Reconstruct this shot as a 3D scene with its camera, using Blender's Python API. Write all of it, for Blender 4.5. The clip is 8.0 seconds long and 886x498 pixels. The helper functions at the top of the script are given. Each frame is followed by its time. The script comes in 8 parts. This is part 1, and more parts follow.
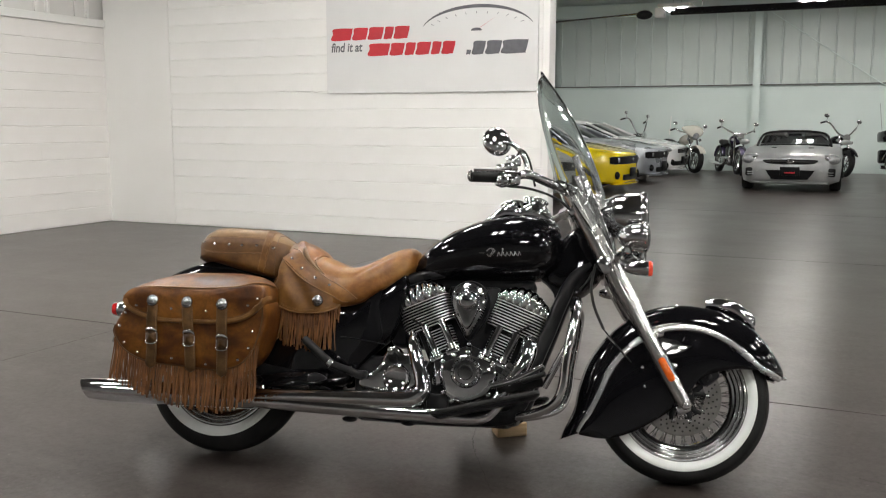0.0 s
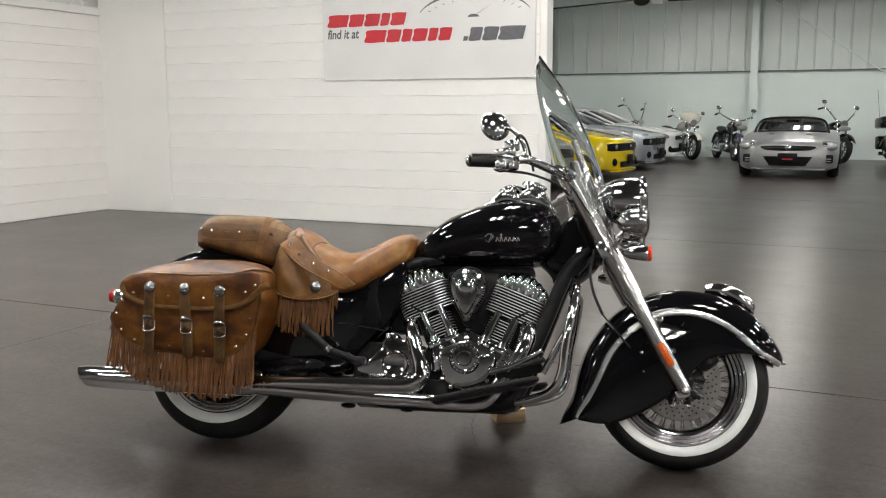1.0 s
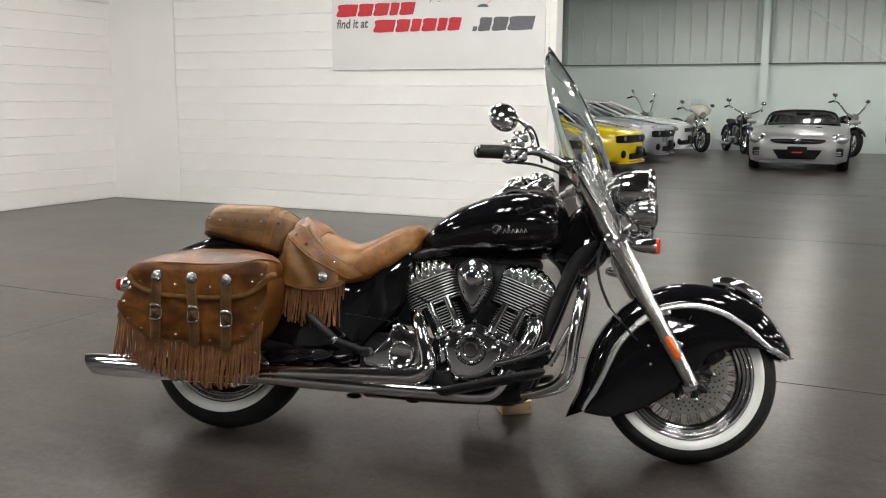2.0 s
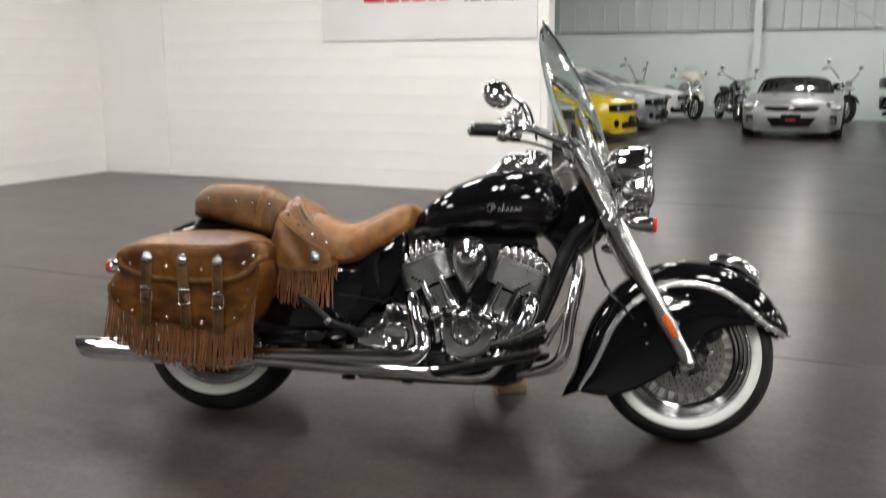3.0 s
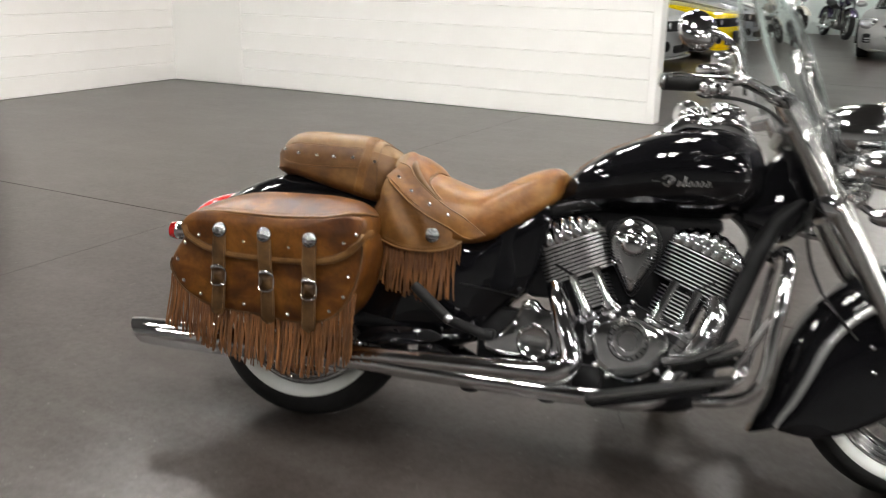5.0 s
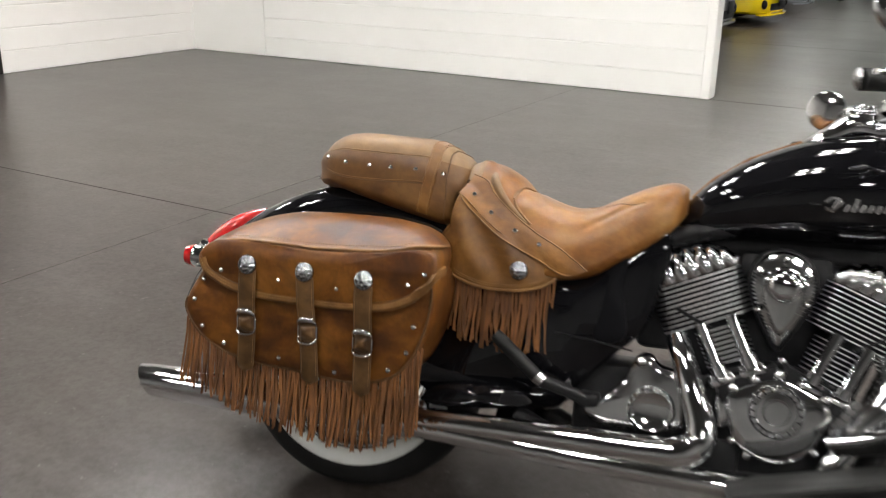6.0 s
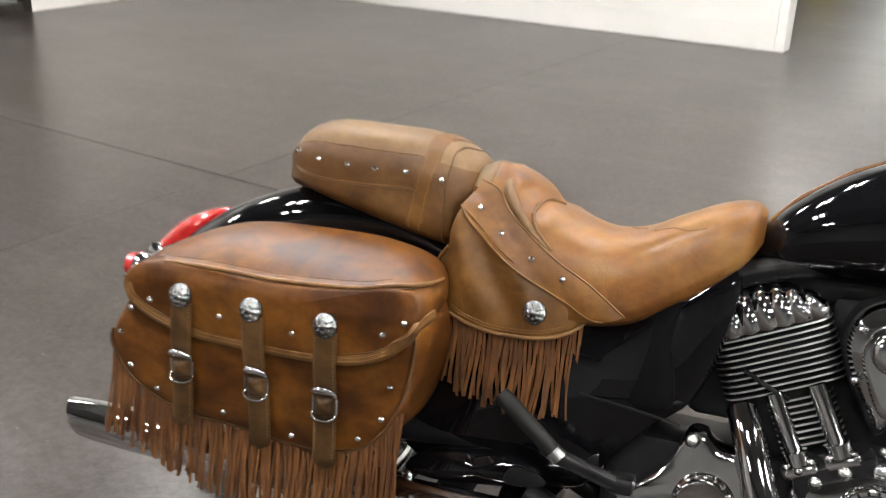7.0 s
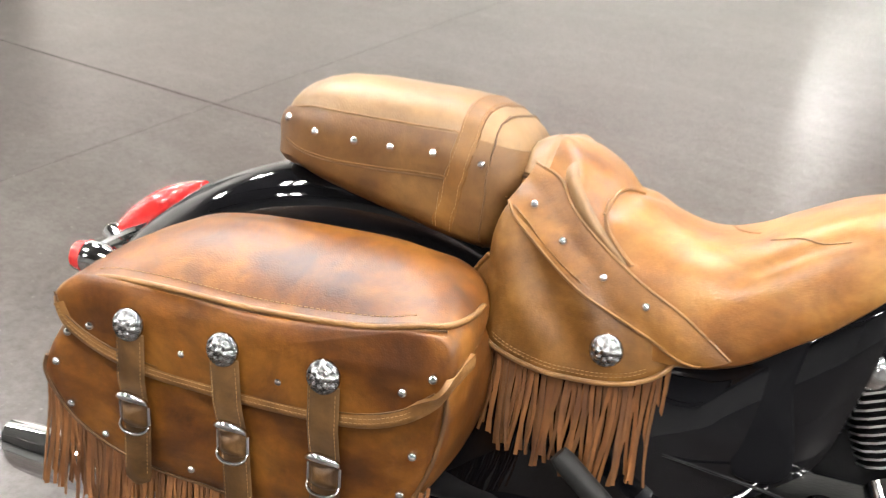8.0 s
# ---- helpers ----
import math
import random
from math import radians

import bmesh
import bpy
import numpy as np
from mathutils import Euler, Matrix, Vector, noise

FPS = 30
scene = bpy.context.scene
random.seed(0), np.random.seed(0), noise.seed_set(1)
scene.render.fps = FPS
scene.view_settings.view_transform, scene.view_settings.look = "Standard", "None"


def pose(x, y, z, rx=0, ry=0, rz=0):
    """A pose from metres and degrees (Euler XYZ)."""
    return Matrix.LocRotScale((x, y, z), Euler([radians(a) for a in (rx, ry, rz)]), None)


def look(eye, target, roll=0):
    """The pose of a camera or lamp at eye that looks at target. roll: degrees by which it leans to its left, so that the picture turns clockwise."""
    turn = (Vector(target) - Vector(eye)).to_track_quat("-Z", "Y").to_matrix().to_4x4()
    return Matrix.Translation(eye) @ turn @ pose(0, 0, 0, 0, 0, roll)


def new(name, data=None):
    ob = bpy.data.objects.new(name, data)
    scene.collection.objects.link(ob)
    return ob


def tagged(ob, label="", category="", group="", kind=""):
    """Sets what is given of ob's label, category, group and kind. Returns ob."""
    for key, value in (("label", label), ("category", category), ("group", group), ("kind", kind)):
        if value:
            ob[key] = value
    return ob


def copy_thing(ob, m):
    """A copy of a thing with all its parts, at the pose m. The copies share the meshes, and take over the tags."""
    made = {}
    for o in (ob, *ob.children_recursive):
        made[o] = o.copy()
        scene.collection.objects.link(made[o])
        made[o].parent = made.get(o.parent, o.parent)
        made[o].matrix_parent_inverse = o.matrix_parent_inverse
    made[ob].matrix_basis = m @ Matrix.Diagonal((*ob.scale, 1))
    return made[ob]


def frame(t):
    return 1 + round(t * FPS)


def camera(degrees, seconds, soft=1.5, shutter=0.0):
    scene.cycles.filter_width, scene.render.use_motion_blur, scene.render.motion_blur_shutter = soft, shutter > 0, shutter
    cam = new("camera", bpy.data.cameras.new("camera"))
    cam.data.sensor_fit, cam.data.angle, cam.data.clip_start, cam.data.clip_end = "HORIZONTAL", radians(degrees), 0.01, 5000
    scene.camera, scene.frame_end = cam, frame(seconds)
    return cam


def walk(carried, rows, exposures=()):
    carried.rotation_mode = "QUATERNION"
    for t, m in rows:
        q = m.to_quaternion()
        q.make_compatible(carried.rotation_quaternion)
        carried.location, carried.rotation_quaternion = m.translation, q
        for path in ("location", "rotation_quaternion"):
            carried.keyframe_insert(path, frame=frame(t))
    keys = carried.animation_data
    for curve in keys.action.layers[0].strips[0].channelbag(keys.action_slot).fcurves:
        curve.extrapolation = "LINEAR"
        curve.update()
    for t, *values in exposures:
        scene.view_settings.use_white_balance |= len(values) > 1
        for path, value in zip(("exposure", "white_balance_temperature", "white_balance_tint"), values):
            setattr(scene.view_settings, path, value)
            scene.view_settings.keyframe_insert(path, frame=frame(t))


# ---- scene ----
from mathutils.bvhtree import BVHTree

cam = camera(50.9, 8.0, soft=1.1, shutter=0.8)
PATH = [
    (0, (1.389, -3.236, 1.262), (1.068, -1.28, 0.992), 0.1),
    (0.5, (1.381, -3.234, 1.254), (1.064, -1.28, 0.968), 0.0),
    (1, (1.384, -3.224, 1.251), (1.069, -1.271, 0.956), -0.1),
    (2.5, (1.381, -3.204, 1.253), (1.047, -1.259, 0.926), 0.5),
    (3, (1.371, -3.167, 1.28), (1.058, -1.229, 0.9), -0.1),
    (3.5, (1.317, -3.071, 1.249), (0.993, -1.173, 0.709), -0.1),
    (3.9, (1.190, -2.959, 1.257), (0.911, -1.064, 0.682), 0.8),
    (3.967, (1.199, -2.932, 1.262), (0.903, -1.040, 0.670), 0.75),
    (4, (1.201, -2.919, 1.264), (0.927, -1.024, 0.687), 0.7),
    (4.033, (1.186, -2.915, 1.267), (0.937, -1.017, 0.705), 0.65),
    (4.1, (1.155, -2.906, 1.274), (0.924, -1.001, 0.710), 0.6),
    (4.4, (1.084, -2.770, 1.282), (0.748, -0.890, 0.688), 0.3),
    (4.5, (1.074, -2.707, 1.293), (0.704, -0.830, 0.711), 0.38),
    (4.6, (1.047, -2.654, 1.289), (0.694, -0.776, 0.698), 0.8),
    (5, (0.987, -2.421, 1.324), (0.552, -0.555, 0.749), 1.25),
    (6.3, (0.665, -1.688, 1.306), (0.178, 0.136, 0.647), 1.24),
    (6.5, (0.670, -1.556, 1.306), (0.140, 0.255, 0.643), 2.14),
    (7, (0.668, -1.355, 1.298), (0.100, 0.403, 0.531), 1.39),
    (7.5, (0.573, -1.115, 1.283), (-0.007, 0.598, 0.430), 2.18),
    (8, (0.491, -0.952, 1.259), (-0.060, 0.719, 0.309), 1.7),
]
EXPOSURE = [(0.0, 0.25), (2.5, 0.26), (3.0, 0.32), (3.5, 0.42), (4.0, 0.50), (5.0, 0.56), (5.5, 0.58), (6.5, 0.60), (7.0, 0.70), (7.5, 1.52), (8.0, 1.64)]
walk(cam, [(t, look(eye, target, roll)) for t, eye, target, roll in PATH], EXPOSURE)

# ==== world and light ====
world = bpy.data.worlds.new("world")
scene.world = world
world.use_nodes = True
world.node_tree.nodes["Background"].inputs[0].default_value = (0.02, 0.02, 0.022, 1)
world.node_tree.nodes["Background"].inputs[1].default_value = 1.0
LAMP = 83.0          # radiance of the ceiling diffusers
CEILING = 4.7        # height of the roof deck

# the room's own frame: u along the block wall, v through it
ROOM = pose(-4.746, 7.845, 0, 0, 0, -15.27)


# ==== small geometry kit ====
def part(name, bm, material, parent=None, label="", flat=False, sharp=40):
    """One mesh object from a bmesh, under a thing or a part."""
    bmesh.ops.recalc_face_normals(bm, faces=bm.faces[:])
    if not flat:
        for f in bm.faces:
            f.smooth = True
        for e in bm.edges:
            if len(e.link_faces) == 2 and e.calc_face_angle(0) > radians(sharp):
                e.smooth = False
    me = bpy.data.meshes.new(name)
    bm.to_mesh(me)
    bm.free()
    me.materials.append(material)
    ob = new(name, me)
    ob.parent = parent
    if label:
        ob["label"] = label
    return ob


def piece(name, me, parent, m):
    """A repeat that shares its mesh."""
    ob = new(name, me)
    ob.parent = parent
    ob.matrix_basis = m
    return ob


def thing(name, m, label, category, group="", kind=""):
    ob = new(name)
    ob.empty_display_size = 0.1
    ob.matrix_basis = m
    return tagged(ob, label, category, group, kind)


def spline(points, n, closed=False):
    """n points on a smooth curve through the given ones."""
    p = np.array(points, float)
    k = len(p)
    out = []
    spans = k if closed else k - 1
    for i in range(n):
        s = i / n * spans if closed else i / (n - 1) * spans
        j = min(int(s), spans - 1)
        f = s - j
        if closed:
            a, b, c, d = p[(j - 1) % k], p[j % k], p[(j + 1) % k], p[(j + 2) % k]
        else:
            b, c = p[j], p[j + 1]
            a = p[j - 1] if j > 0 else 2 * b - c
            d = p[j + 2] if j + 2 < k else 2 * c - b
        out.append(0.5 * ((2 * b) + (c - a) * f + (2 * a - 5 * b + 4 * c - d) * f ** 2 + (3 * b - a - 3 * c + d) * f ** 3))
    return np.array(out)


def loft(bm, rings, caps=True, closed=True):
    rows = [[bm.verts.new(tuple(p)) for p in ring] for ring in rings]
    n = len(rows[0])
    for a, b in zip(rows, rows[1:]):
        for i in range(n if closed else n - 1):
            j = (i + 1) % n
            bm.faces.new((a[i], a[j], b[j], b[i]))
    if caps and closed:
        bm.faces.new(rows[0])
        bm.faces.new(rows[-1])
    return rows


def lathe(bm, profile, centre, segs=48, axis="y", start=0.0, sweep=360.0, ring=False):
    """Turns (radius, along) pairs about an axis through centre."""
    rows = []
    full = sweep >= 360
    for i in range(segs if full else segs + 1):
        a = radians(start + sweep * i / segs)
        c, s = math.cos(a), math.sin(a)
        row = []
        for r, h in profile:
            d = {"y": (r * c, h, r * s), "x": (h, r * c, r * s), "z": (r * c, r * s, h)}[axis]
            row.append(bm.verts.new((centre[0] + d[0], centre[1] + d[1], centre[2] + d[2])))
        rows.append(row)
    m = len(profile)
    for i in range(len(rows) if full else len(rows) - 1):
        a, b = rows[i], rows[(i + 1) % len(rows)]
        for j in range(m if ring else m - 1):
            k = (j + 1) % m
            bm.faces.new((a[j], a[k], b[k], b[j]))
    bmesh.ops.remove_doubles(bm, verts=bm.verts[:], dist=1e-6)


def tube(bm, points, radius, sides=10, smooth=0, flat=1.0):
    """A round bar along a path; radius may be one per point; flat squashes it."""
    p = spline(points, smooth) if smooth else np.array(points, float)
    n = len(p)
    if np.isscalar(radius):
        rad = [radius] * n
    else:
        rad = np.interp(np.linspace(0, 1, n), np.linspace(0, 1, len(radius)), radius)
    side = None
    rings = []
    for i in range(n):
        d = p[min(i + 1, n - 1)] - p[max(i - 1, 0)]
        d = d / (np.linalg.norm(d) + 1e-12)
        if side is None:
            ref = np.array((0, 1, 0)) if abs(d[1]) < 0.8 else np.array((0, 0, 1))
            side = np.cross(d, ref)
        side = side - d * (side @ d)
        side = side / np.linalg.norm(side)
        up = np.cross(d, side)
        rings.append([p[i] + rad[i] * (math.cos(2 * math.pi * k / sides) * side + flat * math.sin(2 * math.pi * k / sides) * up)
                      for k in range(sides)])
    loft(bm, rings)


def block(bm, centre, size, bevel=0.0, turn=None, segs=2):
    """A box with rounded edges."""
    m = Matrix.Translation(centre) @ (turn if turn is not None else Matrix()) @ Matrix.Diagonal((*size, 1))
    made = bmesh.ops.create_cube(bm, size=1, matrix=m)["verts"]
    if bevel:
        edges = list({e for v in made for e in v.link_edges})
        bmesh.ops.bevel(bm, geom=edges, offset=bevel, segments=segs, affect="EDGES", profile=0.5)


def ball(bm, centre, size, turn=None, u=16, v=10):
    m = Matrix.Translation(centre) @ (turn if turn is not None else Matrix()) @ Matrix.Diagonal((*size, 1))
    bmesh.ops.create_uvsphere(bm, u_segments=u, v_segments=v, radius=1, matrix=m)


def plate(bm, outline, y0, y1, round_=0.004, smooth=0, dome=0.0):
    """A plate in the x-z plane from y0 (shown face) to y1, its shown edge rounded; dome bulges the face."""
    o = spline(outline, smooth, True) if smooth else np.array(outline, float)
    c = o.mean(0)
    d = o - c
    ln = np.linalg.norm(d, axis=1, keepdims=True)
    sgn = 1 if y1 > y0 else -1

    def ring(inset, y):
        q = o - d / ln * np.minimum(inset, ln * 0.9)
        return [(x, y, z) for x, z in q]
    rings = [ring(0, y1), ring(0, y0 + sgn * round_), ring(round_ * 0.3, y0 + sgn * round_ * 0.3), ring(round_, y0)]
    if dome:
        for f in (0.15, 0.35, 0.6, 0.85):
            q = o - d * f - d / ln * np.minimum(round_, ln * 0.9) * (1 - f)
            rings.append([(x, y0 - sgn * dome * (1 - (1 - f) ** 2), z) for x, z in q])
    loft(bm, rings)


def ring_of(half, top, low, power, n, x, shift=0.0):
    """A rounded section across y at x, between low and top."""
    out = []
    mid, tall = (top + low) / 2, (top - low) / 2
    for k in range(n):
        a = 2 * math.pi * k / n
        c, s = math.cos(a), math.sin(a)
        out.append((x + shift * s, half * math.copysign(abs(c) ** (2 / power), c), mid + tall * math.copysign(abs(s) ** (2 / power), s)))
    return out


def mirror(bm):
    """Adds the other side of a symmetric part."""
    made = bmesh.ops.duplicate(bm, geom=bm.verts[:] + bm.edges[:] + bm.faces[:])["geom"]
    for v in made:
        if isinstance(v, bmesh.types.BMVert):
            v.co.y = -v.co.y


# ==== materials ====
def surface(name, a, b=None, scale=6.0, rough=0.5, metal=0.0, bump=0.0, grain=120.0, vary=0.08, coat=0.0, detail=6.0,
            spread=(0.35, 0.65), fine=0.0, island=False, spec=0.5, stretch=(1, 1, 1)):
    """A procedural surface: two colours mixed by broad noise, finer speckle, varied gloss and relief."""
    m = bpy.data.materials.new(name)
    m.use_nodes = True
    t = m.node_tree
    bs = t.nodes["Principled BSDF"]
    tc = t.nodes.new("ShaderNodeTexCoord")
    mp = t.nodes.new("ShaderNodeMapping")
    mp.inputs["Scale"].default_value = stretch
    t.links.new(tc.outputs["Object"], mp.inputs["Vector"])
    n1 = t.nodes.new("ShaderNodeTexNoise")
    n1.inputs["Scale"].default_value = scale
    n1.inputs["Detail"].default_value = detail
    t.links.new(mp.outputs["Vector"], n1.inputs["Vector"])
    rp = t.nodes.new("ShaderNodeValToRGB")
    rp.color_ramp.elements[0].position, rp.color_ramp.elements[1].position = spread
    rp.color_ramp.elements[0].color = (*a, 1)
    rp.color_ramp.elements[1].color = (*(b or a), 1)
    t.links.new(n1.outputs["Fac"], rp.inputs["Fac"])
    colour = rp.outputs["Color"]
    n2 = t.nodes.new("ShaderNodeTexNoise")
    n2.inputs["Scale"].default_value = grain
    n2.inputs["Detail"].default_value = 4
    t.links.new(mp.outputs["Vector"], n2.inputs["Vector"])
    if fine:
        hs = t.nodes.new("ShaderNodeHueSaturation")
        mr = t.nodes.new("ShaderNodeMapRange")
        mr.inputs["To Min"].default_value, mr.inputs["To Max"].default_value = 1 - fine, 1 + fine
        t.links.new(n2.outputs["Fac"], mr.inputs["Value"])
        t.links.new(mr.outputs["Result"], hs.inputs["Value"])
        t.links.new(colour, hs.inputs["Color"])
        colour = hs.outputs["Color"]
    if island:
        hs = t.nodes.new("ShaderNodeHueSaturation")
        geo = t.nodes.new("ShaderNodeNewGeometry")
        mr = t.nodes.new("ShaderNodeMapRange")
        mr.inputs["To Min"].default_value, mr.inputs["To Max"].default_value = 0.65, 1.25
        t.links.new(geo.outputs["Random Per Island"], mr.inputs["Value"])
        t.links.new(mr.outputs["Result"], hs.inputs["Value"])
        t.links.new(colour, hs.inputs["Color"])
        colour = hs.outputs["Color"]
    t.links.new(colour, bs.inputs["Base Color"])
    r = t.nodes.new("ShaderNodeMapRange")
    r.inputs["To Min"].default_value, r.inputs["To Max"].default_value = max(0.0, rough - vary), min(1, rough + vary)
    t.links.new(n1.outputs["Fac"], r.inputs["Value"])
    t.links.new(r.outputs["Result"], bs.inputs["Roughness"])
    bs.inputs["Metallic"].default_value = metal
    bs.inputs["Specular IOR Level"].default_value = spec
    if coat:
        bs.inputs["Coat Weight"].default_value = coat
        bs.inputs["Coat Roughness"].default_value = 0.02
    if bump:
        bp = t.nodes.new("ShaderNodeBump")
        bp.inputs["Strength"].default_value = bump
        bp.inputs["Distance"].default_value = 0.002
        t.links.new(n2.outputs["Fac"], bp.inputs["Height"])
        t.links.new(bp.outputs["Normal"], bs.inputs["Normal"])
    return m


def glow(name, colour, strength):
    m = bpy.data.materials.new(name)
    m.use_nodes = True
    bs = m.node_tree.nodes["Principled BSDF"]
    bs.inputs["Base Color"].default_value = (0.9, 0.9, 0.9, 1)
    bs.inputs["Emission Color"].default_value = (*colour, 1)
    bs.inputs["Emission Strength"].default_value = strength
    return m


def glass(name, colour, rough=0.0, ior=1.45):
    m = bpy.data.materials.new(name)
    m.use_nodes = True
    bs = m.node_tree.nodes["Principled BSDF"]
    bs.inputs["Base Color"].default_value = (*colour, 1)
    bs.inputs["Transmission Weight"].default_value = 1.0
    bs.inputs["Roughness"].default_value = rough
    bs.inputs["IOR"].default_value = ior
    return m


def leather(name, dark, mid, light, rough=0.46, stain=0.45):
    """Oiled hide: slow tone drift, fine mottling, pale scuffs, pebble grain and creases."""
    m = surface(name, dark, light, 7.5, rough, 0, 0.0, 55, 0.14, fine=0.22, spread=(0.34, 0.66), detail=12, spec=0.36)
    t = m.node_tree
    rp = [n for n in t.nodes if n.type == "VALTORGB"][0]
    base = [n for n in t.nodes if n.type == "TEX_NOISE"][0]
    base.inputs["Distortion"].default_value = 0.35
    base.inputs["Roughness"].default_value = 0.66
    e = rp.color_ramp.elements.new(0.50)
    e.color = (*mid, 1)
    mp = [n for n in t.nodes if n.type == "MAPPING"][0]
    bs = t.nodes["Principled BSDF"]
    # rubbed scuffs, longer than tall
    sm = t.nodes.new("ShaderNodeMapping")
    sm.inputs["Scale"].default_value = (9, 14, 34)
    sm.inputs["Rotation"].default_value = (0.2, 0.3, 0.1)
    t.links.new(mp.outputs["Vector"], sm.inputs["Vector"])
    sn = t.nodes.new("ShaderNodeTexNoise")
    sn.inputs["Scale"].default_value, sn.inputs["Detail"].default_value = 1.0, 8
    t.links.new(sm.outputs["Vector"], sn.inputs["Vector"])
    sr = t.nodes.new("ShaderNodeMapRange")
    sr.inputs["From Min"].default_value, sr.inputs["From Max"].default_value = 0.52, 0.72
    sr.inputs["To Max"].default_value = 0.45
    t.links.new(sn.outputs["Fac"], sr.inputs["Value"])
    mix = t.nodes.new("ShaderNodeMix")
    mix.data_type = "RGBA"
    mix.inputs["B"].default_value = (*light, 1)
    old = bs.inputs["Base Color"].links[0].from_socket
    t.links.new(sr.outputs["Result"], mix.inputs["Factor"])
    t.links.new(old, [s for s in mix.inputs if s.name == "A" and s.type == "RGBA"][0])
    [s for s in mix.inputs if s.name == "B" and s.type == "RGBA"][0].default_value = (*light, 1)
    # hand-wide oil-darkened patches
    on = t.nodes.new("ShaderNodeTexNoise")
    on.inputs["Scale"].default_value, on.inputs["Detail"].default_value, on.inputs["Distortion"].default_value = 13.0, 5, 0.8
    t.links.new(mp.outputs["Vector"], on.inputs["Vector"])
    reach = t.nodes.new("ShaderNodeMapRange")
    reach.inputs["From Min"].default_value, reach.inputs["From Max"].default_value = 0.48, 0.72
    reach.inputs["To Max"].default_value = stain
    t.links.new(on.outputs["Fac"], reach.inputs["Value"])
    oil = t.nodes.new("ShaderNodeMix")
    oil.data_type = "RGBA"
    t.links.new(reach.outputs["Result"], oil.inputs["Factor"])
    t.links.new([s for s in mix.outputs if s.type == "RGBA"][0], [s for s in oil.inputs if s.name == "A" and s.type == "RGBA"][0])
    [s for s in oil.inputs if s.name == "B" and s.type == "RGBA"][0].default_value = (dark[0] * 0.75, dark[1] * 0.85, dark[2] * 1.5, 1)
    t.links.new([s for s in oil.outputs if s.type == "RGBA"][0], bs.inputs["Base Color"])
    vo = t.nodes.new("ShaderNodeTexVoronoi")
    vo.inputs["Scale"].default_value = 420
    t.links.new(mp.outputs["Vector"], vo.inputs["Vector"])
    wr = t.nodes.new("ShaderNodeTexNoise")
    wr.inputs["Scale"].default_value = 24
    wr.inputs["Detail"].default_value = 6
    wr.inputs["Distortion"].default_value = 1.4
    t.links.new(mp.outputs["Vector"], wr.inputs["Vector"])
    b1 = t.nodes.new("ShaderNodeBump")
    b1.inputs["Strength"].default_value, b1.inputs["Distance"].default_value = 0.16, 0.0008
    t.links.new(vo.outputs["Distance"], b1.inputs["Height"])
    b2 = t.nodes.new("ShaderNodeBump")
    b2.inputs["Strength"].default_value, b2.inputs["Distance"].default_value = 0.12, 0.005
    t.links.new(wr.outputs["Fac"], b2.inputs["Height"])
    t.links.new(b1.outputs["Normal"], b2.inputs["Normal"])
    t.links.new(b2.outputs["Normal"], bs.inputs["Normal"])
    return m


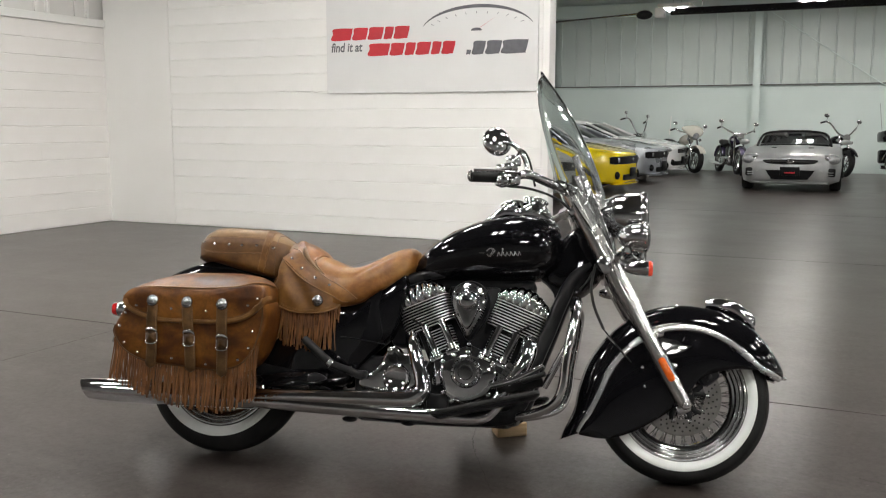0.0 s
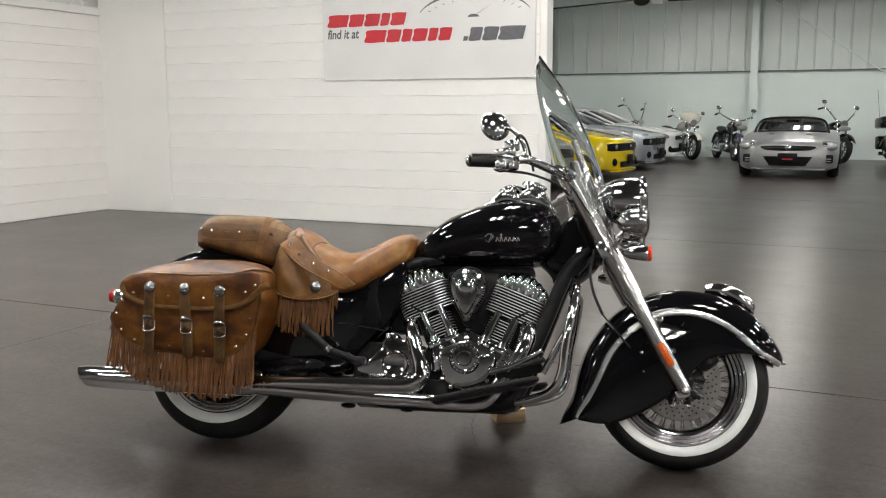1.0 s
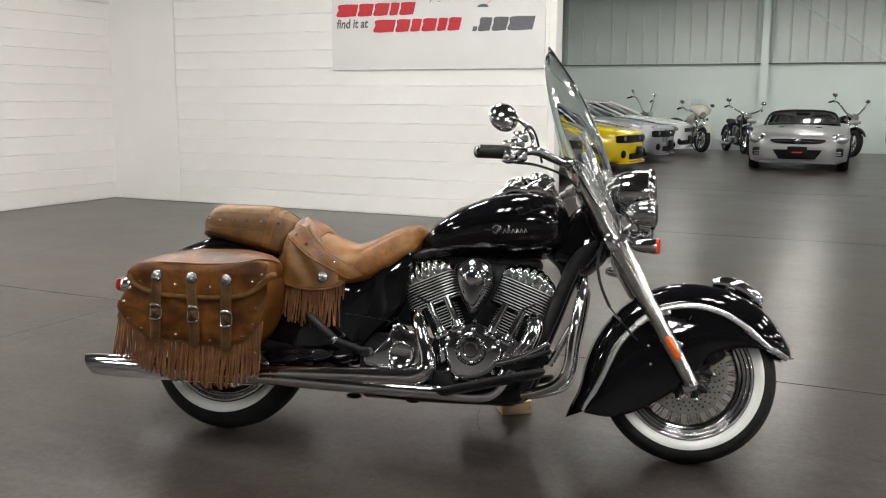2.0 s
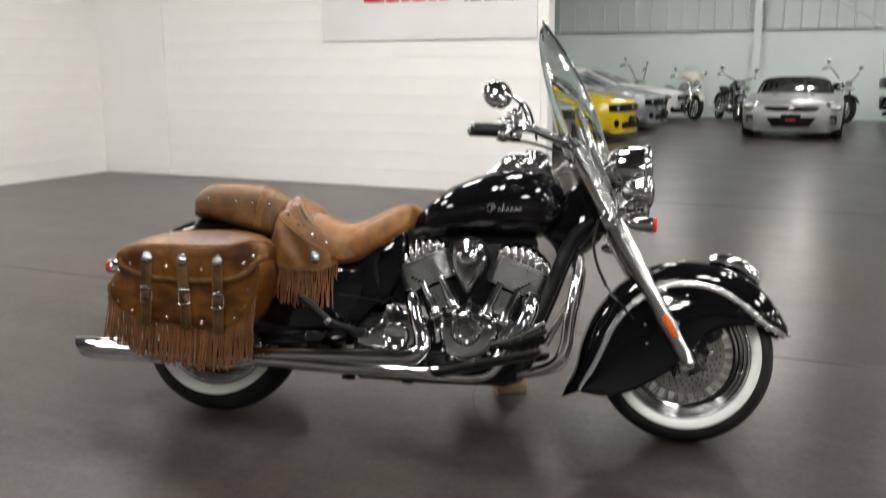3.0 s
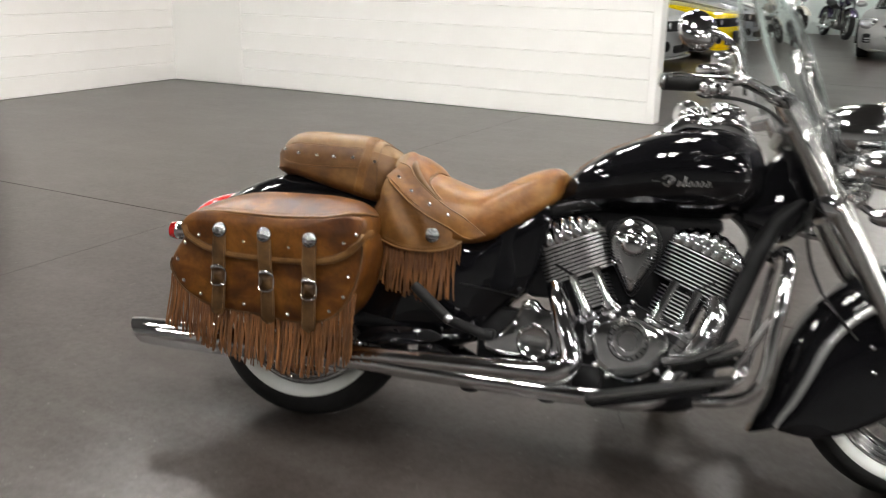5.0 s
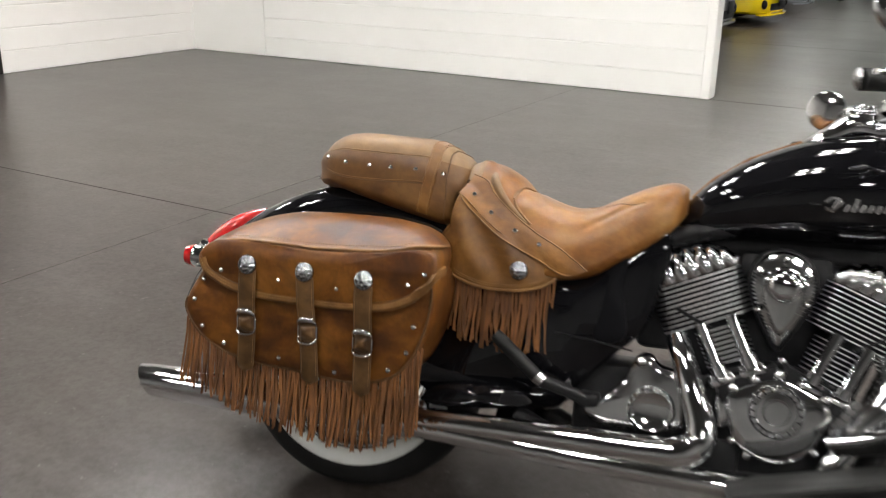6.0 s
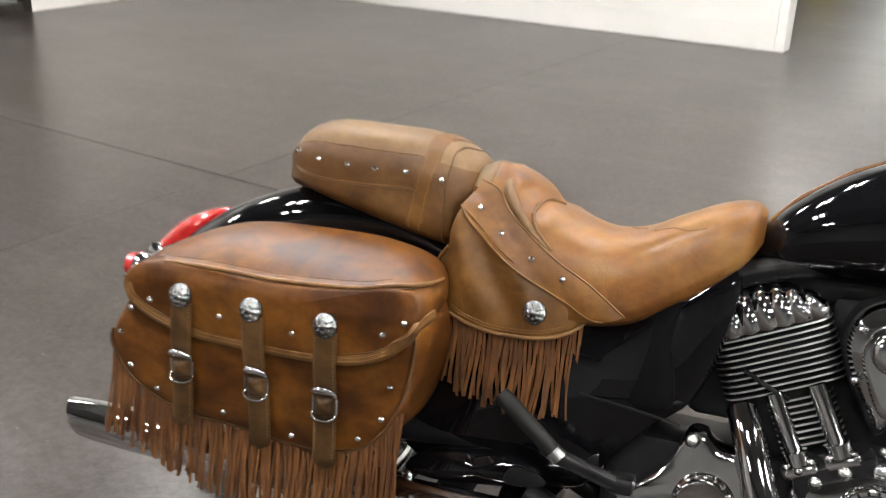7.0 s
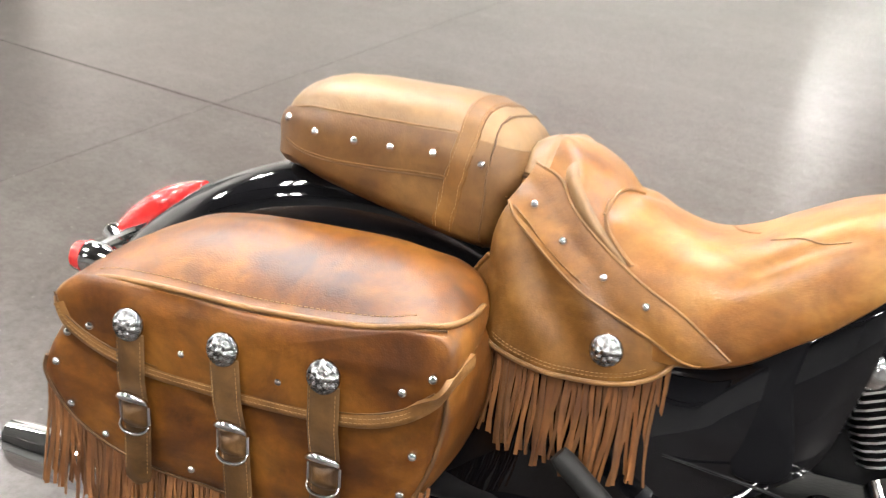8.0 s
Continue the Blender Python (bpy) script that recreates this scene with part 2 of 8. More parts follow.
def sealed_concrete(name):
    """Dark stained concrete under a worn sealer: cloudy tone, pale scuffs, fine grit and uneven gloss."""
    m = bpy.data.materials.new(name)
    m.use_nodes = True
    t = m.node_tree
    bs = t.nodes["Principled BSDF"]
    tc = t.nodes.new("ShaderNodeTexCoord")

    def noise_at(scale, detail, rough=0.5, stretch=(1, 1, 1), turn=0.0):
        mp = t.nodes.new("ShaderNodeMapping")
        mp.inputs["Scale"].default_value = stretch
        mp.inputs["Rotation"].default_value = (0, 0, turn)
        mp.inputs["Location"].default_value = (0.31, 0.17, 0.43 / scale)
        t.links.new(tc.outputs["Object"], mp.inputs["Vector"])
        n = t.nodes.new("ShaderNodeTexNoise")
        n.inputs["Scale"].default_value, n.inputs["Detail"].default_value, n.inputs["Roughness"].default_value = scale, detail, rough
        t.links.new(mp.outputs["Vector"], n.inputs["Vector"])
        return n.outputs["Fac"]

    def ranged(value, f0, f1, t0, t1):
        r = t.nodes.new("ShaderNodeMapRange")
        for key, v in zip(("From Min", "From Max", "To Min", "To Max"), (f0, f1, t0, t1)):
            r.inputs[key].default_value = v
        r.interpolation_type = "SMOOTHSTEP"
        t.links.new(value, r.inputs["Value"])
        return r.outputs["Result"]

    def mixed(fac, a, b):
        x = t.nodes.new("ShaderNodeMix")
        x.data_type = "RGBA"
        ins = [q for q in x.inputs if q.type == "RGBA"]
        t.links.new(fac, x.inputs["Factor"])
        for sock, v in zip(ins, (a, b)):
            if isinstance(v, tuple):
                sock.default_value = (*v, 1)
            else:
                t.links.new(v, sock)
        return [q for q in x.outputs if q.type == "RGBA"][0]

    cloud = noise_at(0.8, 5, 0.55)
    tone = mixed(ranged(cloud, 0.20, 0.80, 0, 1), (0.0265, 0.0205, 0.0180), (0.0440, 0.0355, 0.0316))
    mottle = noise_at(11.0, 4, 0.55)
    tone = mixed(ranged(mottle, 0.40, 0.80, 0, 0.45), tone, (0.0720, 0.0620, 0.0575))
    scuff = noise_at(2.4, 3, 0.55, (0.5, 3.2, 1), 0.5)
    tone = mixed(ranged(scuff, 0.42, 0.80, 0, 0.36), tone, (0.092, 0.083, 0.078))
    smear = noise_at(1.8, 3, 0.55, (2.6, 0.5, 1), 0.2)
    tone = mixed(ranged(smear, 0.30, 0.90, 0, 0.40), tone, (0.020, 0.017, 0.016))
    spot = noise_at(46.0, 3, 0.5)
    tone = mixed(ranged(spot, 0.67, 0.80, 0, 0.6), tone, (0.170, 0.160, 0.150))
    t.links.new(tone, bs.inputs["Base Color"])
    gloss = noise_at(1.3, 4, 0.55)
    t.links.new(ranged(gloss, 0.25, 0.75, 0.278, 0.315), bs.inputs["Roughness"])
    t.links.new(ranged(noise_at(48.0, 6, 0.7), 0.30, 0.70, 0.25, 0.47), bs.inputs["Specular IOR Level"])
    bp = t.nodes.new("ShaderNodeBump")
    bp.inputs["Strength"].default_value, bp.inputs["Distance"].default_value = 0.22, 0.0012
    t.links.new(noise_at(120.0, 3, 0.6), bp.inputs["Height"])
    t.links.new(bp.outputs["Normal"], bs.inputs["Normal"])
    return m


WHITE_WALL = surface("white block paint", (0.82, 0.817, 0.797), (0.86, 0.858, 0.842), 2.2, 0.42, 0, 0.35, 160, 0.06, fine=0.02)
WARM_WALL = surface("warm white block paint", (0.82, 0.798, 0.775), (0.86, 0.84, 0.82), 2.0, 0.45, 0, 0.35, 160, 0.06, fine=0.02)
PLASTER = surface("smooth white plaster", (0.81, 0.807, 0.785), (0.84, 0.837, 0.82), 1.2, 0.5, 0, 0.1, 60, 0.05)
HALL_WALL = surface("pale grey wall paint", (0.655, 0.742, 0.718), (0.695, 0.782, 0.758), 0.8, 0.5, 0, 0.05, 40, 0.05)
METAL_PANEL = surface("pale painted sheet metal", (0.53, 0.588, 0.568), (0.58, 0.638, 0.618), 0.7, 0.38, 0, 0.05, 30, 0.06)
DECK = surface("dark grey roof deck", (0.12, 0.12, 0.12), (0.15, 0.15, 0.146), 1.0, 0.6, 0, 0.1, 30)
STEEL_GREY = surface("grey painted steel", (0.10, 0.10, 0.10), (0.14, 0.14, 0.135), 3, 0.5)
JOINT = surface("joint filler", (0.018, 0.017, 0.016), (0.03, 0.028, 0.026), 30, 0.8)
PLAIN_WALL = surface("off-white wall paint", (0.70, 0.69, 0.67), (0.75, 0.74, 0.72), 0.7, 0.55, 0, 0.05, 40)
DARK_WALL = surface("mid grey wall paint", (0.27, 0.27, 0.266), (0.32, 0.32, 0.316), 0.7, 0.55, 0, 0.05, 40)
FLOOR = sealed_concrete("sealed dark concrete")

CHROME = surface("chrome", (0.70, 0.705, 0.715), (0.76, 0.765, 0.775), 12, 0.055, 1.0, 0, 60, 0.02)
SATIN = surface("satin steel", (0.40, 0.40, 0.40), (0.50, 0.50, 0.50), 25, 0.24, 1.0, 0.05, 200, 0.06)
BLACK_PAINT = surface("black gloss paint", (0.004, 0.004, 0.005), (0.005, 0.005, 0.006), 8, 0.05, 0, 0, 60, 0.02, coat=1.0, spec=0.0)
BLACK_SATIN = surface("satin black metal", (0.012, 0.012, 0.013), (0.016, 0.016, 0.017), 20, 0.30, 0, 0.1, 200, 0.08, spec=0.16)
CRANK_DARK = surface("dull black casting", (0.004, 0.004, 0.005), (0.006, 0.006, 0.007), 20, 0.5, 0, 0.1, 200, 0.08, spec=0.06)
RUBBER = surface("black rubber", (0.009, 0.009, 0.009), (0.015, 0.015, 0.015), 20, 0.58, 0, 0.2, 220, 0.08, spec=0.25)
WHITEWALL = surface("whitewall rubber", (0.76, 0.785, 0.765), (0.82, 0.845, 0.825), 14, 0.5, 0, 0.05, 120)
HIDE = leather("olive tan hide", (0.0700, 0.0270, 0.0050), (0.1330, 0.0560, 0.0105), (0.2050, 0.0990, 0.0220))
HIDE_BAND = leather("tan hide", (0.0950, 0.0350, 0.0062), (0.1850, 0.0760, 0.0140), (0.2700, 0.1270, 0.0280))
# bag hide: browner than the seat, and darkened further for shaded bag faces
HIDE_BAG = leather("shaded dark tan hide", (0.0460, 0.0135, 0.0034), (0.1120, 0.0370, 0.0052), (0.2080, 0.0820, 0.0122), 0.42, 0.75)
HIDE_PALE = leather("orange tan hide", (0.1070, 0.0363, 0.0079), (0.2000, 0.0800, 0.0167), (0.2743, 0.1339, 0.0335), 0.36)
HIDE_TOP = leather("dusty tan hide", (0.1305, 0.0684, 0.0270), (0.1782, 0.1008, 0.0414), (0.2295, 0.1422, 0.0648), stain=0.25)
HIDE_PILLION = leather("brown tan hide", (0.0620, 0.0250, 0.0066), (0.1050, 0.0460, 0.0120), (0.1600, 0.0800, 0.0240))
HIDE_TRIM = surface("tan edge binding", (0.13, 0.058, 0.014), (0.22, 0.105, 0.030), 30, 0.5, 0, 0.3, 250)
HIDE_STRAP = leather("weathered strap hide", (0.034, 0.016, 0.005), (0.078, 0.038, 0.012), (0.150, 0.078, 0.027))
ENGRAVED = surface("engraved silver", (0.17, 0.175, 0.18), (0.52, 0.53, 0.54), 170, 0.2, 1.0, 1.0, 210, 0.08, detail=2, spread=(0.40, 0.58))
TRIM_CHROME = surface("bright trim", (0.74, 0.745, 0.75), (0.82, 0.825, 0.83), 14, 0.26, 1.0, 0.02, 160, 0.05)
RIM = surface("rim chrome", (0.70, 0.705, 0.71), (0.78, 0.785, 0.79), 14, 0.08, 1.0, 0.02, 160, 0.05)
FORK = surface("brushed fork steel", (0.55, 0.545, 0.53), (0.63, 0.625, 0.61), 30, 0.20, 1.0, 0.04, 240, 0.05)
POLISHED = surface("polished alloy", (0.60, 0.605, 0.61), (0.68, 0.685, 0.69), 20, 0.09, 1.0, 0.03, 200, 0.05)
SEAM = surface("dark seam", (0.075, 0.034, 0.010), (0.12, 0.056, 0.017), 40, 0.6)
THREAD = surface("pale thread", (0.19, 0.105, 0.042), (0.25, 0.145, 0.06), 60, 0.75)
SUEDE = surface("rust suede", (0.1040, 0.0368, 0.0088), (0.1800, 0.0704, 0.0176), 22, 0.75, 0, 0.3, 300, 0.05, island=True)
RED_LENS = surface("red lens", (0.40, 0.006, 0.008), (0.52, 0.016, 0.014), 60, 0.08, 0, 0.4, 240, 0.02, coat=1.0)
SIGNAL_RED = surface("orange-red lens", (0.60, 0.035, 0.016), (0.70, 0.06, 0.025), 90, 0.10, 0, 0.4, 240, 0.03, coat=0.8)
AMBER = surface("amber reflector", (0.56, 0.085, 0.008), (0.66, 0.125, 0.012), 90, 0.12, 0, 0.5, 260, 0.03, coat=0.6)
CLEAR = glass("clear acrylic", (0.93, 0.95, 0.95), 0.0, 1.42)
WOOD = surface("raw pine", (0.52, 0.36, 0.19), (0.64, 0.47, 0.28), 14, 0.65, 0, 0.3, 90, stretch=(1, 6, 6))
DIFFUSER = glow("lamp diffuser", (1.0, 0.972, 0.92), LAMP)

# ==== structure ====
def shell(name, boxes, material, label, category, bevel=0.0):
    bm = bmesh.new()
    for c, s in boxes:
        block(bm, c, s, bevel, segs=1)
    ob = part(name, bm, material, None, flat=True)
    ob.matrix_basis = ROOM
    return tagged(ob, label, category, kind="structure")


def span(u0, u1, v0, v1, z0, z1):
    return ((u0 + u1) / 2, (v0 + v1) / 2, (z0 + z1) / 2), (u1 - u0, v1 - v0, z1 - z0)


WALL_END = 5.855
floor_ob = shell("floor", [span(-6, 20, -16, 16.8, -0.30, -0.012)], JOINT, "dark polished concrete floor with saw-cut joints", "floor")
shell("ceiling", [span(-6.2, 20.2, -16.2, 17.0, CEILING, CEILING + 0.2)], DECK, "dark grey metal roof deck", "ceiling")
wall_mid = shell("wall_north", [span(1.04, WALL_END - 0.075, 0.004, 0.19, 0, 3.0), span(1.04, WALL_END, 0.0, 0.19, 3.0, CEILING),
                                span(WALL_END - 0.075, WALL_END, 0.0, 0.19, 0.0, 3.0)],
                 WHITE_WALL, "white-painted concrete block wall", "wall", 0.006)
shell("wall_pier", [span(0.0, 1.035, -0.006, 0.19, 0, CEILING)], PLASTER, "smooth white plastered wall section in the corner", "wall", 0.006)
wall_left = shell("wall_west", [span(-0.2, -0.004, -2.47, 0.19, 0, 2.42)], WARM_WALL, "warm white painted concrete block wall", "wall")
shell("wall_west_upper", [span(-0.26, -0.10, -2.47, 0.19, 2.52, CEILING)], PLAIN_WALL, "recessed off-white upper wall", "wall")
shell("wall_west_far", [span(-0.2, 0.0, -16, -4.4, 0, CEILING), span(-0.2, 0.0, -4.4, -2.47, 2.3, CEILING)], PLAIN_WALL, "off-white painted wall beyond the doorway", "wall")
# two walls added out of view, their grey set for the chrome's reflections
shell("wall_south", [span(-0.2, 20, -16.2, -16.0, 0, CEILING)], DARK_WALL, "unseen mid grey rear wall", "wall")
shell("wall_east", [span(20.0, 20.2, -16.2, 17.0, 0, CEILING)], DARK_WALL, "unseen mid grey side wall", "wall")
shell("wall_hall_west", [span(-6.2, -6.0, 0.19, 17.0, 0, CEILING)], HALL_WALL, "pale grey hall side wall", "wall")
shell("wall_hall_south", [span(-6.0, 0.0, 0.19, 0.30, 0, CEILING)], HALL_WALL, "pale grey hall wall behind the block wall", "wall")
shell("wall_hall_north", [span(-6, 20, 16.62, 16.9, 0, CEILING)], HALL_WALL, "pale grey painted lower hall wall", "wall")
shell("trim", [span(-0.2, 0.035, -2.47, 0.0, 2.42, 2.515)], PLASTER, "white ledge along the top of the block wall", "trim", 0.006)
for at, wide in ((-0.80, 0.035), (-0.19, 0.03), (-1.45, 0.035), (-2.1, 0.035)):
    shell("trim", [span(-0.10, -0.05, at - wide / 2, at + wide / 2, 2.515, CEILING)], PLASTER, "white upright batten on the upper wall", "trim", 0.003)
for at in (-0.93, -0.33):
    shell("trim", [span(-0.10, -0.075, at - 0.05, at + 0.05, 2.52, CEILING)], PLAIN_WALL, "flat grey upright strip on the upper wall", "trim", 0.003)

# the corrugated cladding over the lower hall wall
bm = bmesh.new()
prof = []
u = -6.0
while u < 20:
    prof += [(u, 16.60), (u + 0.015, 16.565), (u + 0.04, 16.565), (u + 0.055, 16.60)]
    u += 0.42
for z0, z1 in ((2.25, 4.1),):
    low = [bm.verts.new((a, b, z0)) for a, b in prof]
    top = [bm.verts.new((a, b, z1)) for a, b in prof]
    for i in range(len(prof) - 1):
        bm.faces.new((low[i], low[i + 1], top[i + 1], top[i]))
clad = part("cladding", bm, METAL_PANEL, None, flat=True)
clad.matrix_basis = ROOM
tagged(clad, "pale ribbed sheet-metal cladding on the hall wall", "cladding", kind="structure")
shell("trim", [span(-6, 20, 16.54, 16.62, 2.225, 2.25)], STEEL_GREY, "thin dark flashing under the ribbed cladding", "trim")
shell("beam", [span(-6, 20, 16.40, 16.62, 4.1, 4.45)], HALL_WALL, "pale eave beam along the hall wall", "beam", 0.01)
for at in (0.55, 6.05, 11.6, 17.0):
    shell("column", [span(at - 0.09, at + 0.09, 16.36, 16.38, 0, 4.1), span(at - 0.09, at + 0.09, 16.60, 16.62, 0, 4.1), span(at - 0.012, at + 0.012, 16.38, 16.60, 0, 4.1)],
          HALL_WALL, "pale painted steel column against the hall wall", "column")
for at in (-13.5, -9.0, -4.5, 3.2, 7.7, 12.2):
    shell("beam", [span(-6 if at > 0 else 0, 20, at - 0.09, at + 0.09, 4.30, 4.32), span(-6 if at > 0 else 0, 20, at - 0.09, at + 0.09, 4.60, 4.62),
                   span(-6 if at > 0 else 0, 20, at - 0.01, at + 0.01, 4.32, 4.60)], STEEL_GREY, "grey steel roof beam", "beam")
for i in range(12):
    at = -4.6 + 2.1 * i
    shell("beam", [span(at - 0.05, at + 0.05, 0.3, 16.4, 4.62, 4.69)], STEEL_GREY, "grey roof purlin", "beam")
# the wall brace crossing the cladding
bm = bmesh.new()
tube(bm, [(6.35, 16.50, 4.05), (10.9, 16.50, 0.9)], 0.012, 6)
ob = part("brace_rod", bm, HALL_WALL)
ob.matrix_basis = ROOM
tagged(ob, "thin diagonal steel brace rod on the hall wall", "brace", kind="structure")

# the glazed doorway in the left wall
door = thing("door_1", ROOM, "dark-framed glass entrance door", "door", kind="structure")
DARK_FRAME = surface("dark bronze frame", (0.030, 0.027, 0.024), (0.045, 0.04, 0.036), 12, 0.35, 0.4)
DOOR_GLASS = surface("dark door glass", (0.16, 0.165, 0.16), (0.24, 0.25, 0.24), 2, 0.08, 0, 0, 20, 0.02)
for v0, v1, z0, z1 in ((-2.55, -2.47, 0, 2.3), (-3.46, -3.38, 0, 2.3), (-4.4, -4.32, 0, 2.3), (-4.32, -2.55, 2.2, 2.3), (-3.38, -2.55, 0.0, 0.09), (-4.32, -3.46, 0.0, 0.09)):
    bm = bmesh.new()
    block(bm, *span(-0.15, 0.012, v0, v1, z0, z1), bevel=0.004)
    part("door_frame", bm, DARK_FRAME, door)
for v0, v1 in ((-3.38, -2.55), (-4.32, -3.46)):
    bm = bmesh.new()
    block(bm, *span(-0.10, -0.08, v0, v1, 0.09, 2.2))
    part("pane", bm, DOOR_GLASS, door)

# ==== ceiling lights ====
def ceiling_light(m):
    lamp = thing("ceiling_light", m, "white high-bay ceiling light with four bright panels", "ceiling light", "rows of ceiling lights")
    bm = bmesh.new()
    block(bm, (0, 0, 0.05), (0.74, 0.94, 0.08), 0.01)
    part("housing", bm, PLASTER, lamp)
    for a in (-0.17, 0.17):
        for c in (-0.22, 0.22):
            bm = bmesh.new()
            block(bm, (a, c, 0.0), (0.165, 0.26, 0.02), 0.004, segs=1)
            part("diffuser", bm, DIFFUSER, lamp)
    for b in (-0.5, 0.5):
        bm = bmesh.new()
        tube(bm, [(0, b, 0.08), (0, b, 0.80)], 0.004, 5)
        part("hanger", bm, STEEL_GREY, lamp)
    return lamp


first_lamp = None
LAMPS = [(1.3 + 2.8 * i, v, 3.90) for v in (-7.7, -4.8) for i in range(7)]
LAMPS += [(6.9 + 2.8 * i, -1.9, 3.90) for i in range(5)]
# two unseen lamps added off the rows to brighten the block wall
LAMPS += [(2.6 + 2.2 * i, -3.4, 3.90) for i in range(2)]
LAMPS += [(4.1 + 5.6 * i, -11.2, 3.90) for i in range(3)]
LAMPS += [(-4.5 + 3.0 * i, v, 3.90) for v in (2.0, 7.8, 13.6) for i in range(8) if v < 13 and (v, i) != (2.0, 4) or v > 13 and i not in (1, 2)]
for u, v, z in LAMPS:
    at = ROOM @ pose(u, v, z)
    if first_lamp is None:
        first_lamp = ceiling_light(at)
    else:
        copy_thing(first_lamp, at)

# ==== radiant tube heater in the hall ====
heater = thing("tube_heater", ROOM, "long dark radiant tube heater hung under the roof", "heater")
bm = bmesh.new()
tube(bm, [(4.75, 11.6, 3.60), (19.0, 11.6, 3.60)], 0.055, 12)
part("burner_tube", bm, BLACK_SATIN, heater, "dark steel burner tube")
bm = bmesh.new()
loft(bm, [[(x, 11.6 + a, 3.6 + b) for a, b in ((-0.17, -0.03), (-0.09, 0.085), (0.09, 0.085), (0.17, -0.03), (0.165, -0.03), (0.085, 0.08), (-0.085, 0.08), (-0.165, -0.03))] for x in (4.85, 18.9)])
part("reflector", bm, BLACK_SATIN, heater, "dark folded metal reflector hood")
bm = bmesh.new()
block(bm, (4.52, 11.6, 3.61), (0.20, 0.17, 0.19), 0.01)
part("burner_box", bm, PLASTER, heater, "white burner box")
bm = bmesh.new()
ball(bm, (4.18, 11.6, 3.58), (0.18, 0.10, 0.10))
part("blower", bm, BLACK_SATIN, heater, "black blower housing")
for x in (5.4, 8.2, 11.0, 14.0, 17.0):
    bm = bmesh.new()
    tube(bm, [(x, 11.6, 3.68), (x, 11.6, 4.62)], 0.006, 6)
    part("hanger", bm, SATIN, heater)
bm = bmesh.new()
tube(bm, [(4.2, 11.6, 3.62), (3.2, 11.9, 3.60), (1.8, 12.3, 3.58)], 0.02, 8, 12)
part("gas_line", bm, SATIN, heater)

# ==== the motorcycle ====
BIKE = pose(0, 0.012, 0.004, -18.5, 0, -0.99)
bike = thing("motorcycle", BIKE, "black chrome-trimmed cruiser motorcycle with tan leather seat and fringed saddlebags", "motorcycle")
FX, FZ, FR = 1.700, 0.305, 0.306      # front axle and tyre radius
RX, RZ, RR = -0.006, 0.318, 0.313      # rear axle and tyre radius


